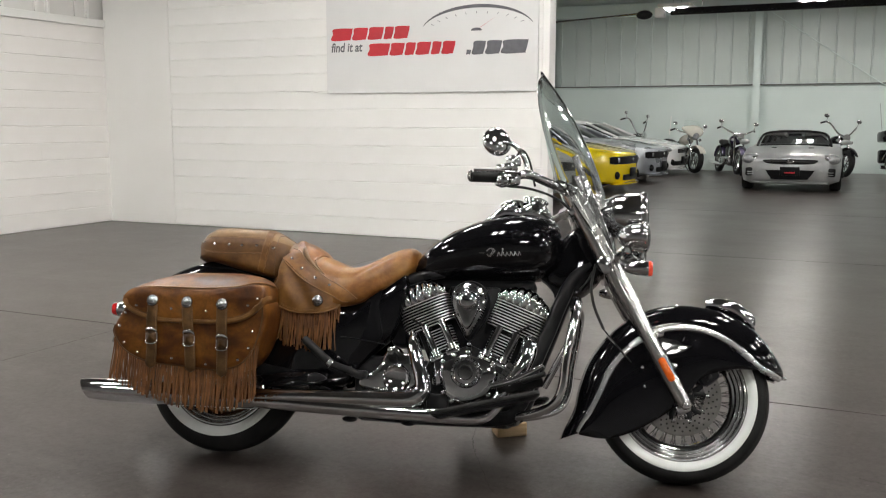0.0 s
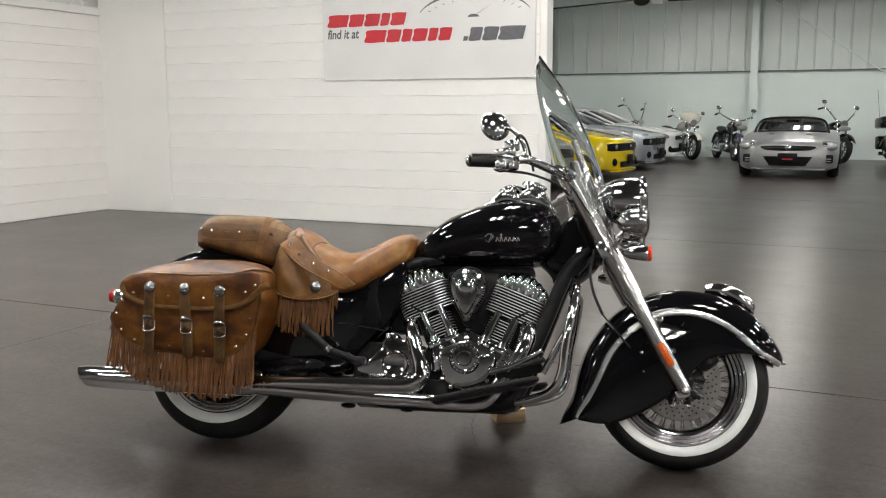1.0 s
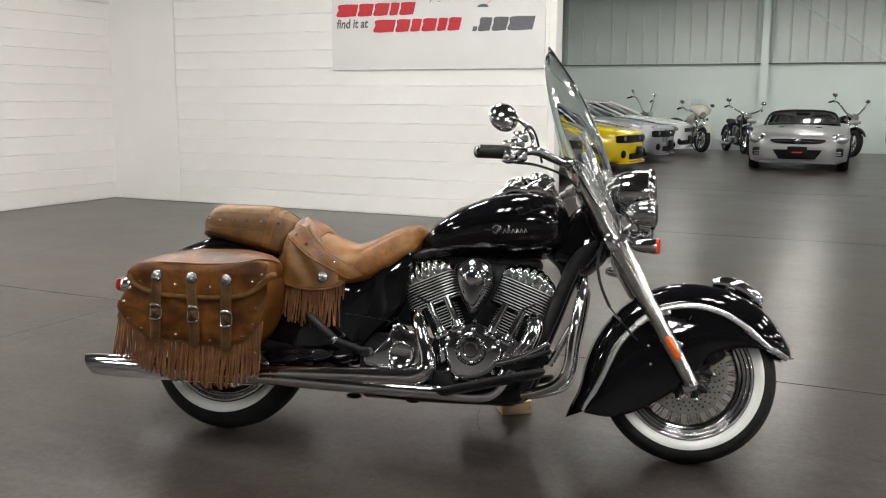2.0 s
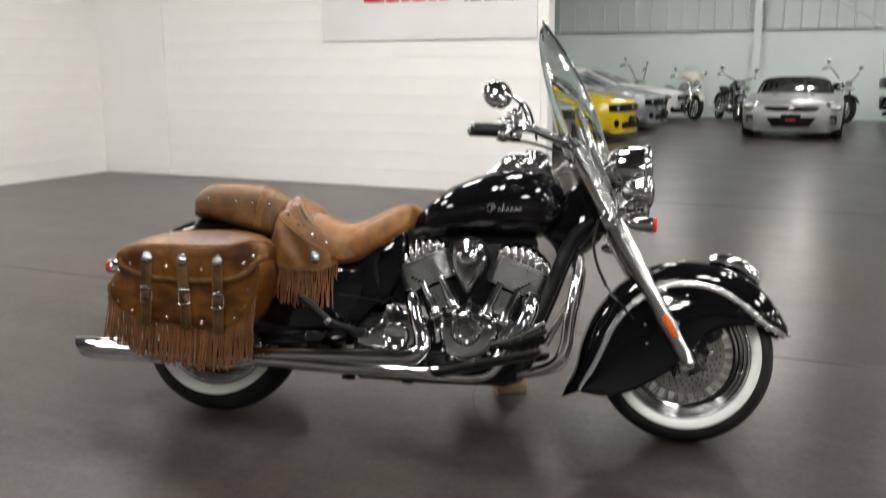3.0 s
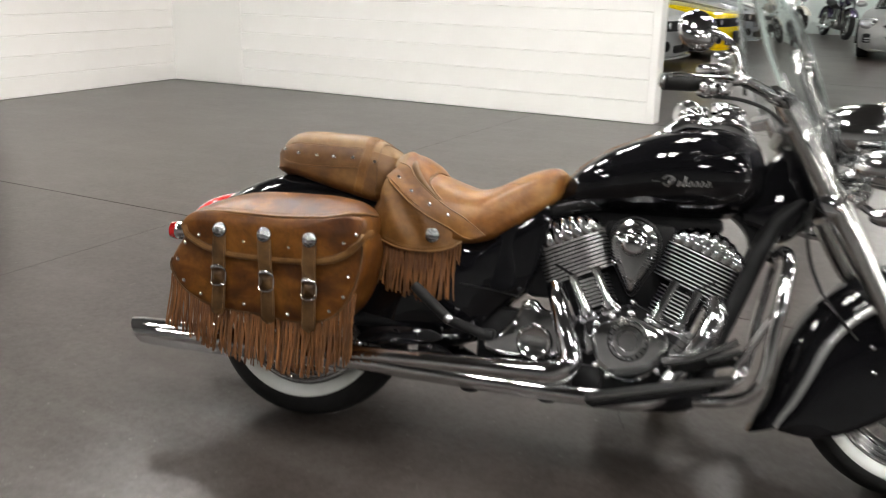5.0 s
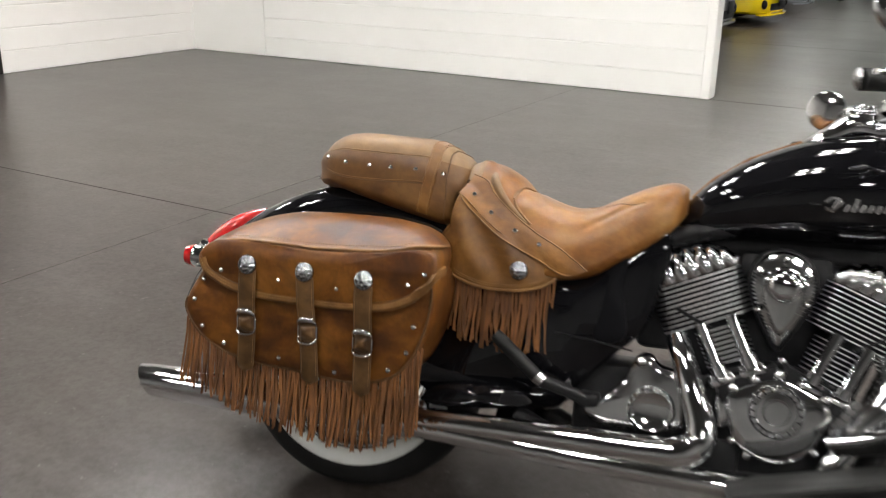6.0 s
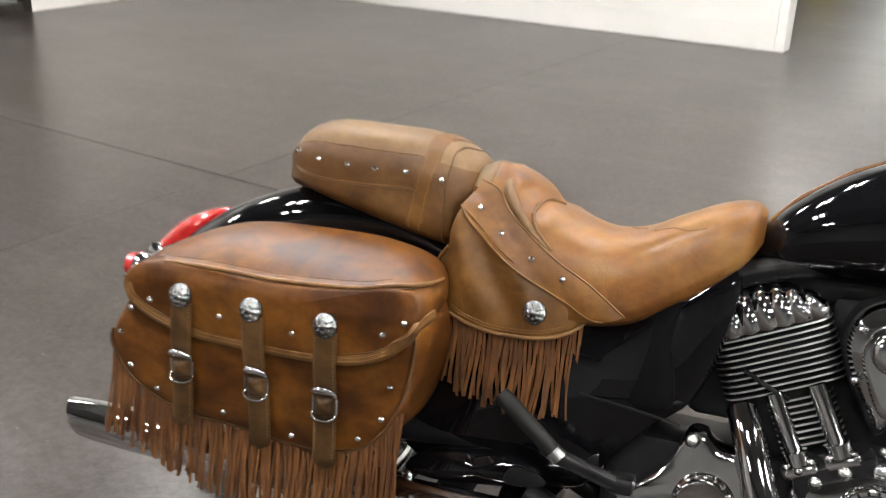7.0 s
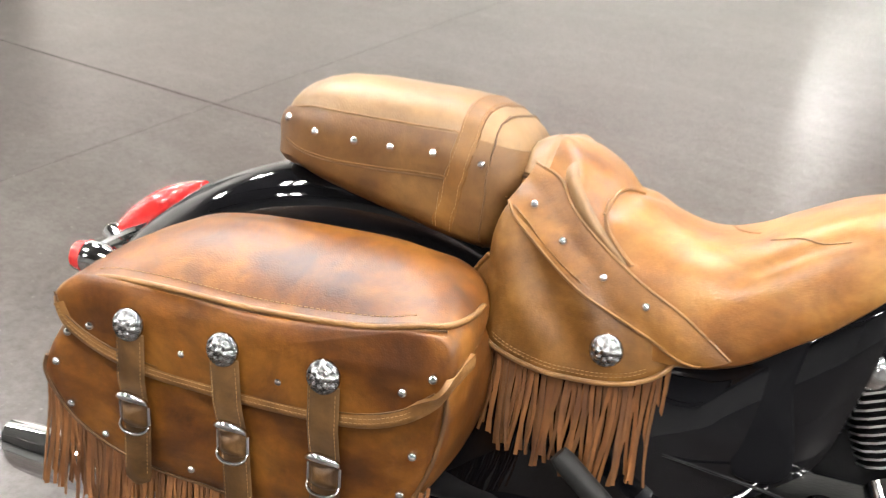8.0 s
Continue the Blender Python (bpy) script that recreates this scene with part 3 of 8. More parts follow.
def wheel(x, z, r, half, disc_side, shift=0.0):
    w = new("front_wheel" if x > 1 else "rear_wheel")
    w.parent = bike
    w.location.y = shift
    rim = r - (0.083 if x > 1 else 0.102)
    band = 0.043 if x < 1 else 0.037
    k = half / 0.062
    bm = bmesh.new()
    sec = [(rim - 0.002, -0.044), (rim + 0.010, -0.057), (rim + 0.036, -0.0635), (rim + 0.060, -0.058), (r - 0.012, -0.040), (r - 0.003, -0.02), (r, 0.0)]
    sec = [(a, b * k) for a, b in sec]
    sec = sec + [(a, -b) for a, b in sec[-2::-1]]
    lathe(bm, [tuple(p) for p in spline(sec, 25)], (x, 0, z), 72)
    part("tyre", bm, RUBBER, w, "black rubber tyre")
    for s in (-1, 1):
        bm = bmesh.new()
        lathe(bm, [(rim + 0.001, s * 0.048 * k), (rim + band * 0.25, s * 0.0590 * k), (rim + band * 0.55, s * 0.0645 * k), (rim + band * 0.88, s * 0.0655 * k), (rim + band, s * 0.0625 * k)], (x, 0, z), 72)
        part("whitewall", bm, WHITEWALL, w, "clean white sidewall band")
    bm = bmesh.new()
    sec = [(rim + 0.003, -0.048), (rim + 0.001, -0.056), (rim - 0.006, -0.057), (rim - 0.010, -0.050), (rim - 0.013, -0.0455), (rim - 0.019, -0.044), (rim - 0.022, -0.038), (rim - 0.025, -0.033), (rim - 0.031, -0.031), (rim - 0.034, -0.024), (rim - 0.037, -0.018), (rim - 0.043, -0.016), (rim - 0.050, -0.012), (rim - 0.054, 0)]
    sec = [(a, b * k) for a, b in sec]
    lathe(bm, sec + [(a, -b) for a, b in sec[-2::-1]], (x, 0, z), 72)
    chrome_rim = part("rim", bm, RIM, w, "polished chrome rim")
    for back, out, fat in ((0.005, 0.0545, 0.0042), (0.0175, 0.0425, 0.0036), (0.0295, 0.0300, 0.0034)):
        for s in (-1, 1):
            bm = bmesh.new()
            lathe(bm, [(rim - back + fat * math.cos(a), s * out * k + fat * math.sin(a)) for a in np.linspace(0, 2 * math.pi, 10, endpoint=False)], (x, 0, z), 72, ring=True)
            part("rim_bead", bm, RIM, chrome_rim)
    bm = bmesh.new()
    lathe(bm, [(0.0, -0.075), (0.022, -0.075), (0.026, -0.06), (0.046, -0.045), (0.046, -0.038), (0.028, -0.03), (0.026, 0), (0.028, 0.03), (0.046, 0.038), (0.046, 0.045), (0.026, 0.06), (0.022, 0.075), (0.0, 0.075)], (x, 0, z), 32)
    part("hub", bm, CHROME, w, "chrome hub")
    bm = bmesh.new()
    for i in range(56):
        a = 2 * math.pi * i / 56
        for s in (-1, 1):
            b = a + (0.42 if i % 2 else -0.42) + (0.08 if s > 0 else 0)
            tube(bm, [(x + 0.045 * math.cos(a), s * 0.042, z + 0.045 * math.sin(a)), (x + (rim - 0.046) * math.cos(b), s * 0.012, z + (rim - 0.046) * math.sin(b))], 0.0017, 5)
    part("spokes", bm, SATIN, w, "thin chrome wire spokes")
    for s in disc_side:
        bm = bmesh.new()
        y = s * 0.062
        lathe(bm, [(0.082, y - 0.002), (0.136, y - 0.002), (0.138, y), (0.136, y + 0.002), (0.082, y + 0.002)], (x, 0, z), 64, ring=True)
        d = part("brake_disc", bm, DISC, w, "drilled steel brake disc")
        # no holes are cut: raised black dots put their inner shade into colour
        bm = bmesh.new()
        for i in range(30):
            for q, off in ((0.096, 0), (0.109, 0.08), (0.122, 0.16)):
                a = 2 * math.pi * i / 30 + off
                lathe(bm, [(0.0, y + s * 0.0026), (0.0034, y + s * 0.0026), (0.0034, y)], (x + q * math.cos(a), 0, z + q * math.sin(a)), 6)
        part("hole_shade_dots", bm, BLACK_SATIN, d)
        bm = bmesh.new()
        for i in range(5):
            a = 2 * math.pi * i / 5 + 0.3
            for b in (-0.26, 0.26):
                bm = bmesh.new()
                tube(bm, [(x + 0.036 * math.cos(a), s * 0.058, z + 0.036 * math.sin(a)), (x + 0.066 * math.cos(a + b * 0.6), s * 0.061, z + 0.066 * math.sin(a + b * 0.6)), (x + 0.090 * math.cos(a + b), s * 0.062, z + 0.090 * math.sin(a + b))], [0.012, 0.009, 0.008], 8, 6, 0.5)
                part("carrier_arm", bm, BLACK_SATIN, d)
        bm = bmesh.new()
        lathe(bm, [(0.0, s * 0.070), (0.030, s * 0.070), (0.042, s * 0.066), (0.048, s * 0.056)], (x, 0, z), 28)
        carrier = part("disc_carrier", bm, BLACK_SATIN, w, "black disc carrier")
        bm = bmesh.new()
        for i in range(10):
            a = 2 * math.pi * i / 10 + 0.04
            ball(bm, (x + 0.090 * math.cos(a), s * 0.066, z + 0.090 * math.sin(a)), (0.0075, 0.004, 0.0075), u=10, v=6)
        for i in range(5):
            a = 2 * math.pi * i / 5 + 0.3
            ball(bm, (x + 0.034 * math.cos(a), s * 0.071, z + 0.034 * math.sin(a)), (0.006, 0.005, 0.006), u=10, v=6)
        tagged(part("carrier_bolts", bm, SATIN, carrier, "bright rivets and bolts"), kind="stuff")
    return w


DISC = surface("brake disc steel", (0.20, 0.19, 0.18), (0.27, 0.26, 0.25), 25, 0.30, 1.0, 0.05, 200, 0.06)
wheel(FX, FZ, FR, 0.062, (-1, 1))
wheel(RX, RZ, RR, 0.073, (1,), 0.0)

# ---- front fender: deep valances round the wheel ----
def fender(name, x, z, stations, parent, n=64):
    """stations: angle, outer radius, trim radius, lower-edge radius, half width."""
    s = spline(stations, n)
    bm = bmesh.new()
    rows = []
    for a, ro, rt, ri, w in s:
        c, q = math.cos(radians(a)), math.sin(radians(a))
        sec = [(ri, -w * 0.93), (ri + 0.003, -w * 0.97)]
        for f in (0.25, 0.5, 0.75, 1.0):
            sec.append((ri + (rt - ri) * f, -w * (0.97 + 0.03 * f)))
        for f in (15, 32, 50, 70, 90):
            e = radians(f)
            sec.append((rt + (ro - rt) * math.sin(e) ** 0.9, -w * math.cos(e) ** 0.75 if f < 90 else 0.0))
        sec = sec + [(r, -y) for r, y in sec[-2::-1]]
        inner = [(max(r - 0.004, ri - 0.001), y * 0.95) for r, y in sec[::-1]]
        rows.append([(x + r * c, y, z + r * q) for r, y in sec + inner])
    loft(bm, rows)
    return part(name, bm, BLACK_PAINT, parent, "deep black gloss fender", sharp=60), s


GX, GZ = 1.708, 0.302                 # centre of the fender's sweep
front_st = [(13.5, 0.352, 0.335, 0.331, 0.040), (17, 0.358, 0.311, 0.305, 0.072), (23, 0.356, 0.280, 0.274, 0.088), (32, 0.352, 0.262, 0.256, 0.098), (45, 0.349, 0.250, 0.244, 0.102), (63, 0.341, 0.242, 0.236, 0.103),
            (80, 0.330, 0.240, 0.234, 0.103), (95, 0.330, 0.240, 0.234, 0.103), (112, 0.333, 0.243, 0.237, 0.103), (128, 0.336, 0.245, 0.239, 0.103), (143, 0.340, 0.250, 0.244, 0.103), (160, 0.350, 0.263, 0.257, 0.102),
            (178, 0.367, 0.284, 0.278, 0.100), (191, 0.392, 0.322, 0.316, 0.098), (202, 0.463, 0.386, 0.380, 0.095)]
front_fender, fs = fender("front_fender", GX, GZ, front_st, bike, 72)
side = [(GX + rt * math.cos(radians(a)), GZ + rt * math.sin(radians(a))) for a, ro, rt, ri, w in fs]
under = [tuple(p) for p in spline([(1.354, 0.150), (1.430, 0.142), (1.500, 0.156), (1.575, 0.192), (1.669, 0.257), (1.734, 0.333), (1.781, 0.378), (1.874, 0.404), (1.950, 0.403), (2.005, 0.392)], 40)]
for s in (-1, 1):
    bm = bmesh.new()
    far = side[::-1]
    far = [far[int(round(k * (len(far) - 1) / (len(under) - 1)))] for k in range(len(under))]
    rows = []
    for f in (-0.02, 0.0, 0.01, 0.05, 0.25, 0.5, 0.75, 1.0):
        row = []
        for (xa, za), (xb, zb) in zip(under, far):
            g = max(f, 0)
            x, z = xa + (xb - xa) * g, za + (zb - za) * g
            y = 0.1015 - float(np.interp(x, (1.88, 1.95, 2.0, 2.04), (0, 0.006, 0.022, 0.045)))
            row.append((x, s * (y + 0.011 * math.sin(math.pi * min(1, g * 0.92 + 0.08)) - 0.0028 - (0.012 if f < 0 else 0.002 if f == 0 else 0)), z))
        rows.append(row)
    loft(bm, rows, closed=False)
    part("valance", bm, BLACK_PAINT, front_fender, "deep black side valance")
bm = bmesh.new()
for s in (-1, 1):
    tube(bm, [(GX + rt * math.cos(radians(a)), s * (w + 0.001), GZ + rt * math.sin(radians(a))) for a, ro, rt, ri, w in fs], 0.0120, 8, 0, 0.6)
part("fender_trim", bm, TRIM_CHROME, front_fender, "chrome trim line along the fender")
bm = bmesh.new()
tube(bm, [(GX + 0.345 * math.cos(radians(14)), -0.04, GZ + 0.345 * math.sin(radians(14))), (GX + 0.362 * math.cos(radians(13.5)), 0, GZ + 0.362 * math.sin(radians(13.5))), (GX + 0.345 * math.cos(radians(14)), 0.04, GZ + 0.345 * math.sin(radians(14)))], 0.005, 8, 14)
tube(bm, [(2.000, -0.072, 0.395), (2.055, -0.02, 0.385), (2.055, 0.02, 0.385), (2.000, 0.072, 0.395)], 0.004, 8, 16)
part("fender_tip", bm, CHROME, front_fender, "chrome fender tip guard")
bm = bmesh.new()
rows = []
for f in np.linspace(0, 1, 12):
    x = 1.786 + 0.170 * f
    w = 0.034 * math.sin(math.pi * (0.12 + 0.80 * f)) ** 0.6
    base = 0.632 - 0.075 * f ** 1.8
    top = base + 0.016 + 0.034 * math.sin(math.pi * min(1, f * 0.62 + 0.05))
    rows.append(ring_of(w, top, base - 0.012, 2.2, 16, x))
loft(bm, rows)
lamp = part("fender_light", bm, CHROME, front_fender, "chrome ornament light on the fender crown")
bm = bmesh.new()
ball(bm, (1.948, 0, 0.582), (0.012, 0.026, 0.024))
part("lens", bm, CLEAR, lamp)
bm = bmesh.new()
for i in range(7):
    x0 = 1.700 + 0.0095 * i
    tube(bm, [(x0, -0.1042, 0.492 - 0.006 * i * 0.3), (x0 + 0.008, -0.1038, 0.500 - 0.006 * i * 0.3 + (0.007 if i in (0, 4) else 0))], 0.0014, 5, 0, 0.5)
tube(bm, [(1.70, -0.1042, 0.486), (1.77, -0.1042, 0.480)], 0.0011, 5, 0, 0.5)
part("script_badge", bm, SATIN, front_fender, "small silver script badge of plain bars")
bm = bmesh.new()
for x, z, r in ((1.565, 0.395, 0.008), (1.573, 0.330, 0.007), (1.622, 0.515, 0.015), (1.672, 0.405, 0.013)):
    ball(bm, (x, -0.104, z), (r, 0.008, r), u=10, v=8)
tagged(part("fender_bolts", bm, CHROME, front_fender), kind="stuff")

# ---- rear fender ----
rear_st = [(-18, 0.43, 0.36, 0.335, 0.115), (0, 0.445, 0.37, 0.335, 0.118), (25, 0.445, 0.375, 0.33, 0.118), (60, 0.440, 0.375, 0.325, 0.116), (95, 0.440, 0.376, 0.325, 0.116), (115, 0.452, 0.384, 0.33, 0.116), (135, 0.476, 0.400, 0.335, 0.114),
           (150, 0.502, 0.420, 0.345, 0.108), (163, 0.525, 0.440, 0.36, 0.098), (170, 0.532, 0.46, 0.40, 0.080)]
rear_fender, rs = fender("rear_fender", 0.028, 0.312, rear_st, bike, 56)
# red tail lamp on the fender
bm = bmesh.new()
rows = []
for f in np.linspace(0, 1, 14):
    x, z = -0.275 - 0.165 * f, 0.668 - 0.075 * f - 0.035 * f * f
    w = 0.040 * math.sin(math.pi * (0.08 + 0.86 * f)) ** 0.55
    h = 0.012 + 0.020 * math.sin(math.pi * min(1, 0.1 + 0.75 * f))
    rows.append([(px - 0.4 * (pz - z), py, pz) for px, py, pz in ring_of(w, z + h, z - 0.03, 2.3, 18, x)])
loft(bm, rows)
tail = part("tail_light", bm, RED_LENS, bike, "long red tail light on the rear fender")
tail.location = (-0.030, 0.004, -0.024)
bm = bmesh.new()
tube(bm, [(-0.30, -0.044, 0.625), (-0.37, -0.052, 0.592), (-0.44, -0.040, 0.552), (-0.468, 0, 0.54), (-0.44, 0.040, 0.552), (-0.37, 0.052, 0.592), (-0.30, 0.044, 0.625)], 0.009, 8, 30)
block(bm, (-0.405, 0, 0.560), (0.09, 0.075, 0.03), 0.01, pose(0, 0, 0, 0, 28, 0))
part("bezel", bm, CHROME, tail, "chrome lamp surround")
for s in (-1, 1):
    bm = bmesh.new()
    lathe(bm, [(0.0, 0.034), (0.014, 0.031), (0.023, 0.016), (0.027, -0.003), (0.028, -0.022), (0.026, -0.028), (0.0, -0.028)], (-0.415, s * 0.105, 0.535), 20, "x")
    tube(bm, [(-0.395, s * 0.03, 0.545), (-0.405, s * 0.075, 0.54)], 0.010, 8)
    sig = part("turn_signal", bm, CHROME, bike, "chrome bullet turn signal with red lens")
    sig.location = (-0.004, 0.0, -0.009)
    bm = bmesh.new()
    lathe(bm, [(0.0, -0.048), (0.014, -0.046), (0.024, -0.040), (0.0285, -0.020), (0.0, -0.020)], (-0.415, s * 0.105, 0.535), 20, "x")
    part("lens", bm, RED_LENS, sig, "red signal lens")
bm = bmesh.new()
block(bm, (-0.145, -0.02, 0.750), (0.035, 0.030, 0.008), 0.003)
ball(bm, (-0.150, -0.02, 0.756), (0.010, 0.010, 0.006))
part("fender_bracket", bm, CHROME, rear_fender)

# ---- black side covers and frame ----
bm = bmesh.new()
plate(bm, [(0.16, 0.30), (0.20, 0.50), (0.26, 0.60), (0.36, 0.62), (0.50, 0.60), (0.60, 0.64), (0.685, 0.70), (0.708, 0.66), (0.690, 0.56), (0.660, 0.47), (0.60, 0.41), (0.53, 0.33), (0.48, 0.275), (0.30, 0.262)], -0.122, -0.05, 0.02, 90, 0.030)
mirror(bm)
cover = part("side_cover", bm, BLACK_PAINT, bike, "black gloss side cover under the seat")
bm = bmesh.new()
plate(bm, [(0.562, 0.445), (0.556, 0.520), (0.560, 0.594), (0.585, 0.630), (0.618, 0.640), (0.612, 0.566), (0.626, 0.459)], -0.142, -0.10, 0.006, 50, 0.004)
part("frame_plate", bm, CRANK_DARK, cover, "satin black upright frame plate")
bm = bmesh.new()
plate(bm, [(0.190, 0.262), (0.210, 0.292), (0.260, 0.312), (0.364, 0.320), (0.425, 0.308), (0.428, 0.292), (0.400, 0.274), (0.268, 0.254)], -0.170, -0.10, 0.014, 60, 0.010)
part("belt_guard", bm, BLACK_PAINT, cover, "gloss black lower guard")
bm = bmesh.new()
plate(bm, [(0.375, 0.285), (0.385, 0.312), (0.42, 0.312), (0.445, 0.297), (0.42, 0.285)], -0.186, -0.178, 0.002, 24)
part("badge", bm, BLACK_SATIN, cover)
bm = bmesh.new()
tube(bm, [(0.475, -0.150, 0.452), (0.56, -0.154, 0.444), (0.645, -0.150, 0.432)], 0.0022, 6, 12)
part("cover_seam", bm, BLACK_SATIN, cover)
bm = bmesh.new()
for s in (-1, 1):
    tube(bm, [(1.385, s * 0.035, 0.775), (1.312, s * 0.050, 0.706), (1.268, s * 0.060, 0.610), (1.234, s * 0.070, 0.515), (1.202, s * 0.080, 0.431), (1.180, s * 0.085, 0.369), (1.14, s * 0.10, 0.24), (1.05, s * 0.11, 0.185), (0.60, s * 0.11, 0.185), (0.40, s * 0.11, 0.25)], 0.026, 10, 48)
    tube(bm, [(1.39, s * 0.03, 0.83), (1.1, s * 0.04, 0.76), (0.75, s * 0.06, 0.70), (0.5, s * 0.09, 0.58), (0.3, s * 0.10, 0.48)], 0.022, 10, 24)
    tube(bm, [(0.52, s * 0.105, 0.335), (0.30, s * 0.108, 0.325), (RX, s * 0.112, RZ)], 0.026, 10, 12)
frame_tubes = part("frame", bm, BLACK_SATIN, bike, "black tubular frame")
bm = bmesh.new()
plate(bm, [(1.10, 0.735), (1.16, 0.722), (1.205, 0.700), (1.236, 0.665), (1.250, 0.630), (1.275, 0.622), (1.318, 0.690), (1.385, 0.760), (1.36, 0.83), (1.20, 0.80)], -0.036, 0.036, 0.008, 60)
part("neck_gusset", bm, BLACK_SATIN, frame_tubes, "black cast gusset at the steering neck")
bm = bmesh.new()
plate(bm, [(1.215, 0.715), (1.27, 0.86), (1.345, 0.900), (1.43, 0.80), (1.415, 0.735), (1.385, 0.690), (1.33, 0.650), (1.270, 0.672)], -0.062, 0.062, 0.02, 60)
part("neck_cover", bm, BLACK_PAINT, bike, "gloss black steering neck cover")
bm = bmesh.new()
block(bm, (0.82, 0.02, 0.180), (0.56, 0.22, 0.05), 0.02)
block(bm, (1.07, -0.01, 0.190), (0.12, 0.20, 0.05), 0.02)
for x, z in ((0.52, 0.158), (0.74, 0.156)):
    ball(bm, (x, -0.10, z), (0.028, 0.03, 0.012), u=10, v=8)
part("underside", bm, BLACK_SATIN, bike, "dark engine underside")

# ---- engine ----
engine = new("engine")
engine.parent = bike
engine.location = (-0.005, 0.012, -0.006)
FIN = surface("machined fin edge", (0.74, 0.74, 0.745), (0.82, 0.82, 0.825), 30, 0.34, 1.0, 0.05, 200)
CRANK = surface("black crankcase", (0.008, 0.008, 0.009), (0.014, 0.014, 0.015), 25, 0.42, 0, 0.3, 160, spec=0.12)
def fin_plan(length, width, thick):
    """One thin cooling fin with rounded ends."""
    bm = bmesh.new()
    o = []
    for k in range(20):
        a = 2 * math.pi * (k + 0.5) / 20
        c, q = math.cos(a), math.sin(a)
        o.append((length / 2 * math.copysign(abs(c) ** 0.42, c), width / 2 * math.copysign(abs(q) ** 0.42, q)))
    loft(bm, [[(x, y, z) for x, y in o] for z in (-thick / 2, thick / 2)])
    return bm


fin_big = fin_plan(0.206, 0.219, 0.0034)
fin_small = fin_plan(0.122, 0.194, 0.0034)
shapes = []
for name, b in (("cooling_fin", fin_big), ("cooling_fin", fin_small)):
    me = bpy.data.meshes.new(name)
    b.to_mesh(me)
    b.free()
    me.materials.append(FIN)
    me.materials.append(CRANK)
    for f in me.polygons:
        f.material_index = 1 if abs(f.normal.z) > 0.9 else 0
    shapes.append(me)


def cylinder(cx, cz, tilt, lobe):
    """One finned cylinder; tilt leans it to the rear (plus) or the front."""
    turn = pose(cx, 0, cz, 0, tilt, 0)
    bm = bmesh.new()
    block(bm, (0, 0, 0), (0.178, 0.188, 0.105), 0.02)
    block(bm, (0, 0, -0.10), (0.109, 0.178, 0.12), 0.008)
    block(bm, (0, 0, 0.075), (0.15, 0.20, 0.07), 0.02)
    bm.transform(turn)
    c = part("cylinder", bm, CRANK, engine, "black cylinder with bright fin edges")
    for i in range(10):
        piece("cooling_fin", shapes[0], c, turn @ pose(0, 0, -0.047 + 0.0106 * i))
    for i in range(8):
        piece("cooling_fin", shapes[1], c, turn @ pose(0.012 * lobe, 0, -0.142 + 0.0106 * i))
    bm = bmesh.new()
    rows = []
    for x in np.linspace(-0.098, 0.098, 99):
        lobe_cut = 0.0050 * (abs(math.cos(math.pi * x / 0.0275)) - 0.5)
        crown = 0.127 - 4.6 * x * x + lobe_cut
        out = 0.108 + lobe_cut
        half = [(-out * 0.97, 0.052), (-out, 0.060), (-out, 0.052 + (crown - 0.052) * 0.50), (-out * 0.94, 0.052 + (crown - 0.052) * 0.78), (-out * 0.80, 0.052 + (crown - 0.052) * 0.95), (-out * 0.5, crown)]
        rows.append([(x, y, z) for y, z in half] + [(x, -y, z) for y, z in half[::-1]])
    loft(bm, rows)
    bm.transform(turn)
    part("rocker_cover", bm, CHROME, engine, "chrome scalloped rocker cover")
    for x in (-0.030, 0.036):
        bm = bmesh.new()
        dx = 0.010 * lobe
        tube(bm, [(x + dx, -0.125, -0.045), (x + dx * 1.5, -0.132, -0.150)], 0.0145, 12)
        tube(bm, [(x + dx * 1.45, -0.132, -0.140), (x + dx * 1.5, -0.132, -0.162)], 0.021, 12)
        block(bm, (x + dx * 1.5, -0.126, -0.172), (0.056, 0.045, 0.02), 0.006)
        for q in (-0.02, 0.02):
            ball(bm, (x + dx * 1.5 + q, -0.145, -0.160), (0.006, 0.006, 0.006), u=8, v=6)
        bm.transform(turn)
        part("pushrod_tube", bm, CHROME, engine, "chrome pushrod tube")
    bm = bmesh.new()
    tube(bm, [(-0.055, -0.112, 0.0), (-0.03, -0.116, -0.03), (0.0, -0.118, -0.062)] if lobe > 0 else [(0.055, -0.112, 0.0), (0.03, -0.116, -0.03), (0.0, -0.118, -0.062)], 0.004, 6, 8)
    bm.transform(turn)
    part("fin_bracket", bm, BLACK_SATIN, engine)


cylinder(0.785, 0.560, -24, 1)
cylinder(1.118, 0.550, 21, -1)
bm = bmesh.new()
plate(bm, [(0.80, 0.22), (0.795, 0.36), (0.835, 0.41), (0.955, 0.445), (1.07, 0.41), (1.115, 0.36), (1.12, 0.22), (1.0, 0.17), (0.88, 0.17)], -0.125, 0.125, 0.02, 60)
part("crankcase", bm, CRANK, engine, "black crankcase")
# the middle two blocks are black fillers added to darken see-through gaps
for name, c, size in (("gearbox_case", (0.66, 0, 0.30), (0.26, 0.22, 0.20)), ("core_filler", (0.955, 0, 0.55), (0.20, 0.12, 0.26)), ("rear_gap_filler", (0.72, 0, 0.56), (0.14, 0.14, 0.24)), ("frame_spine", (0.95, 0, 0.685), (0.46, 0.10, 0.05))):
    bm = bmesh.new()
    block(bm, c, size, 0.02)
    part(name, bm, CRANK, engine)
bm = bmesh.new()
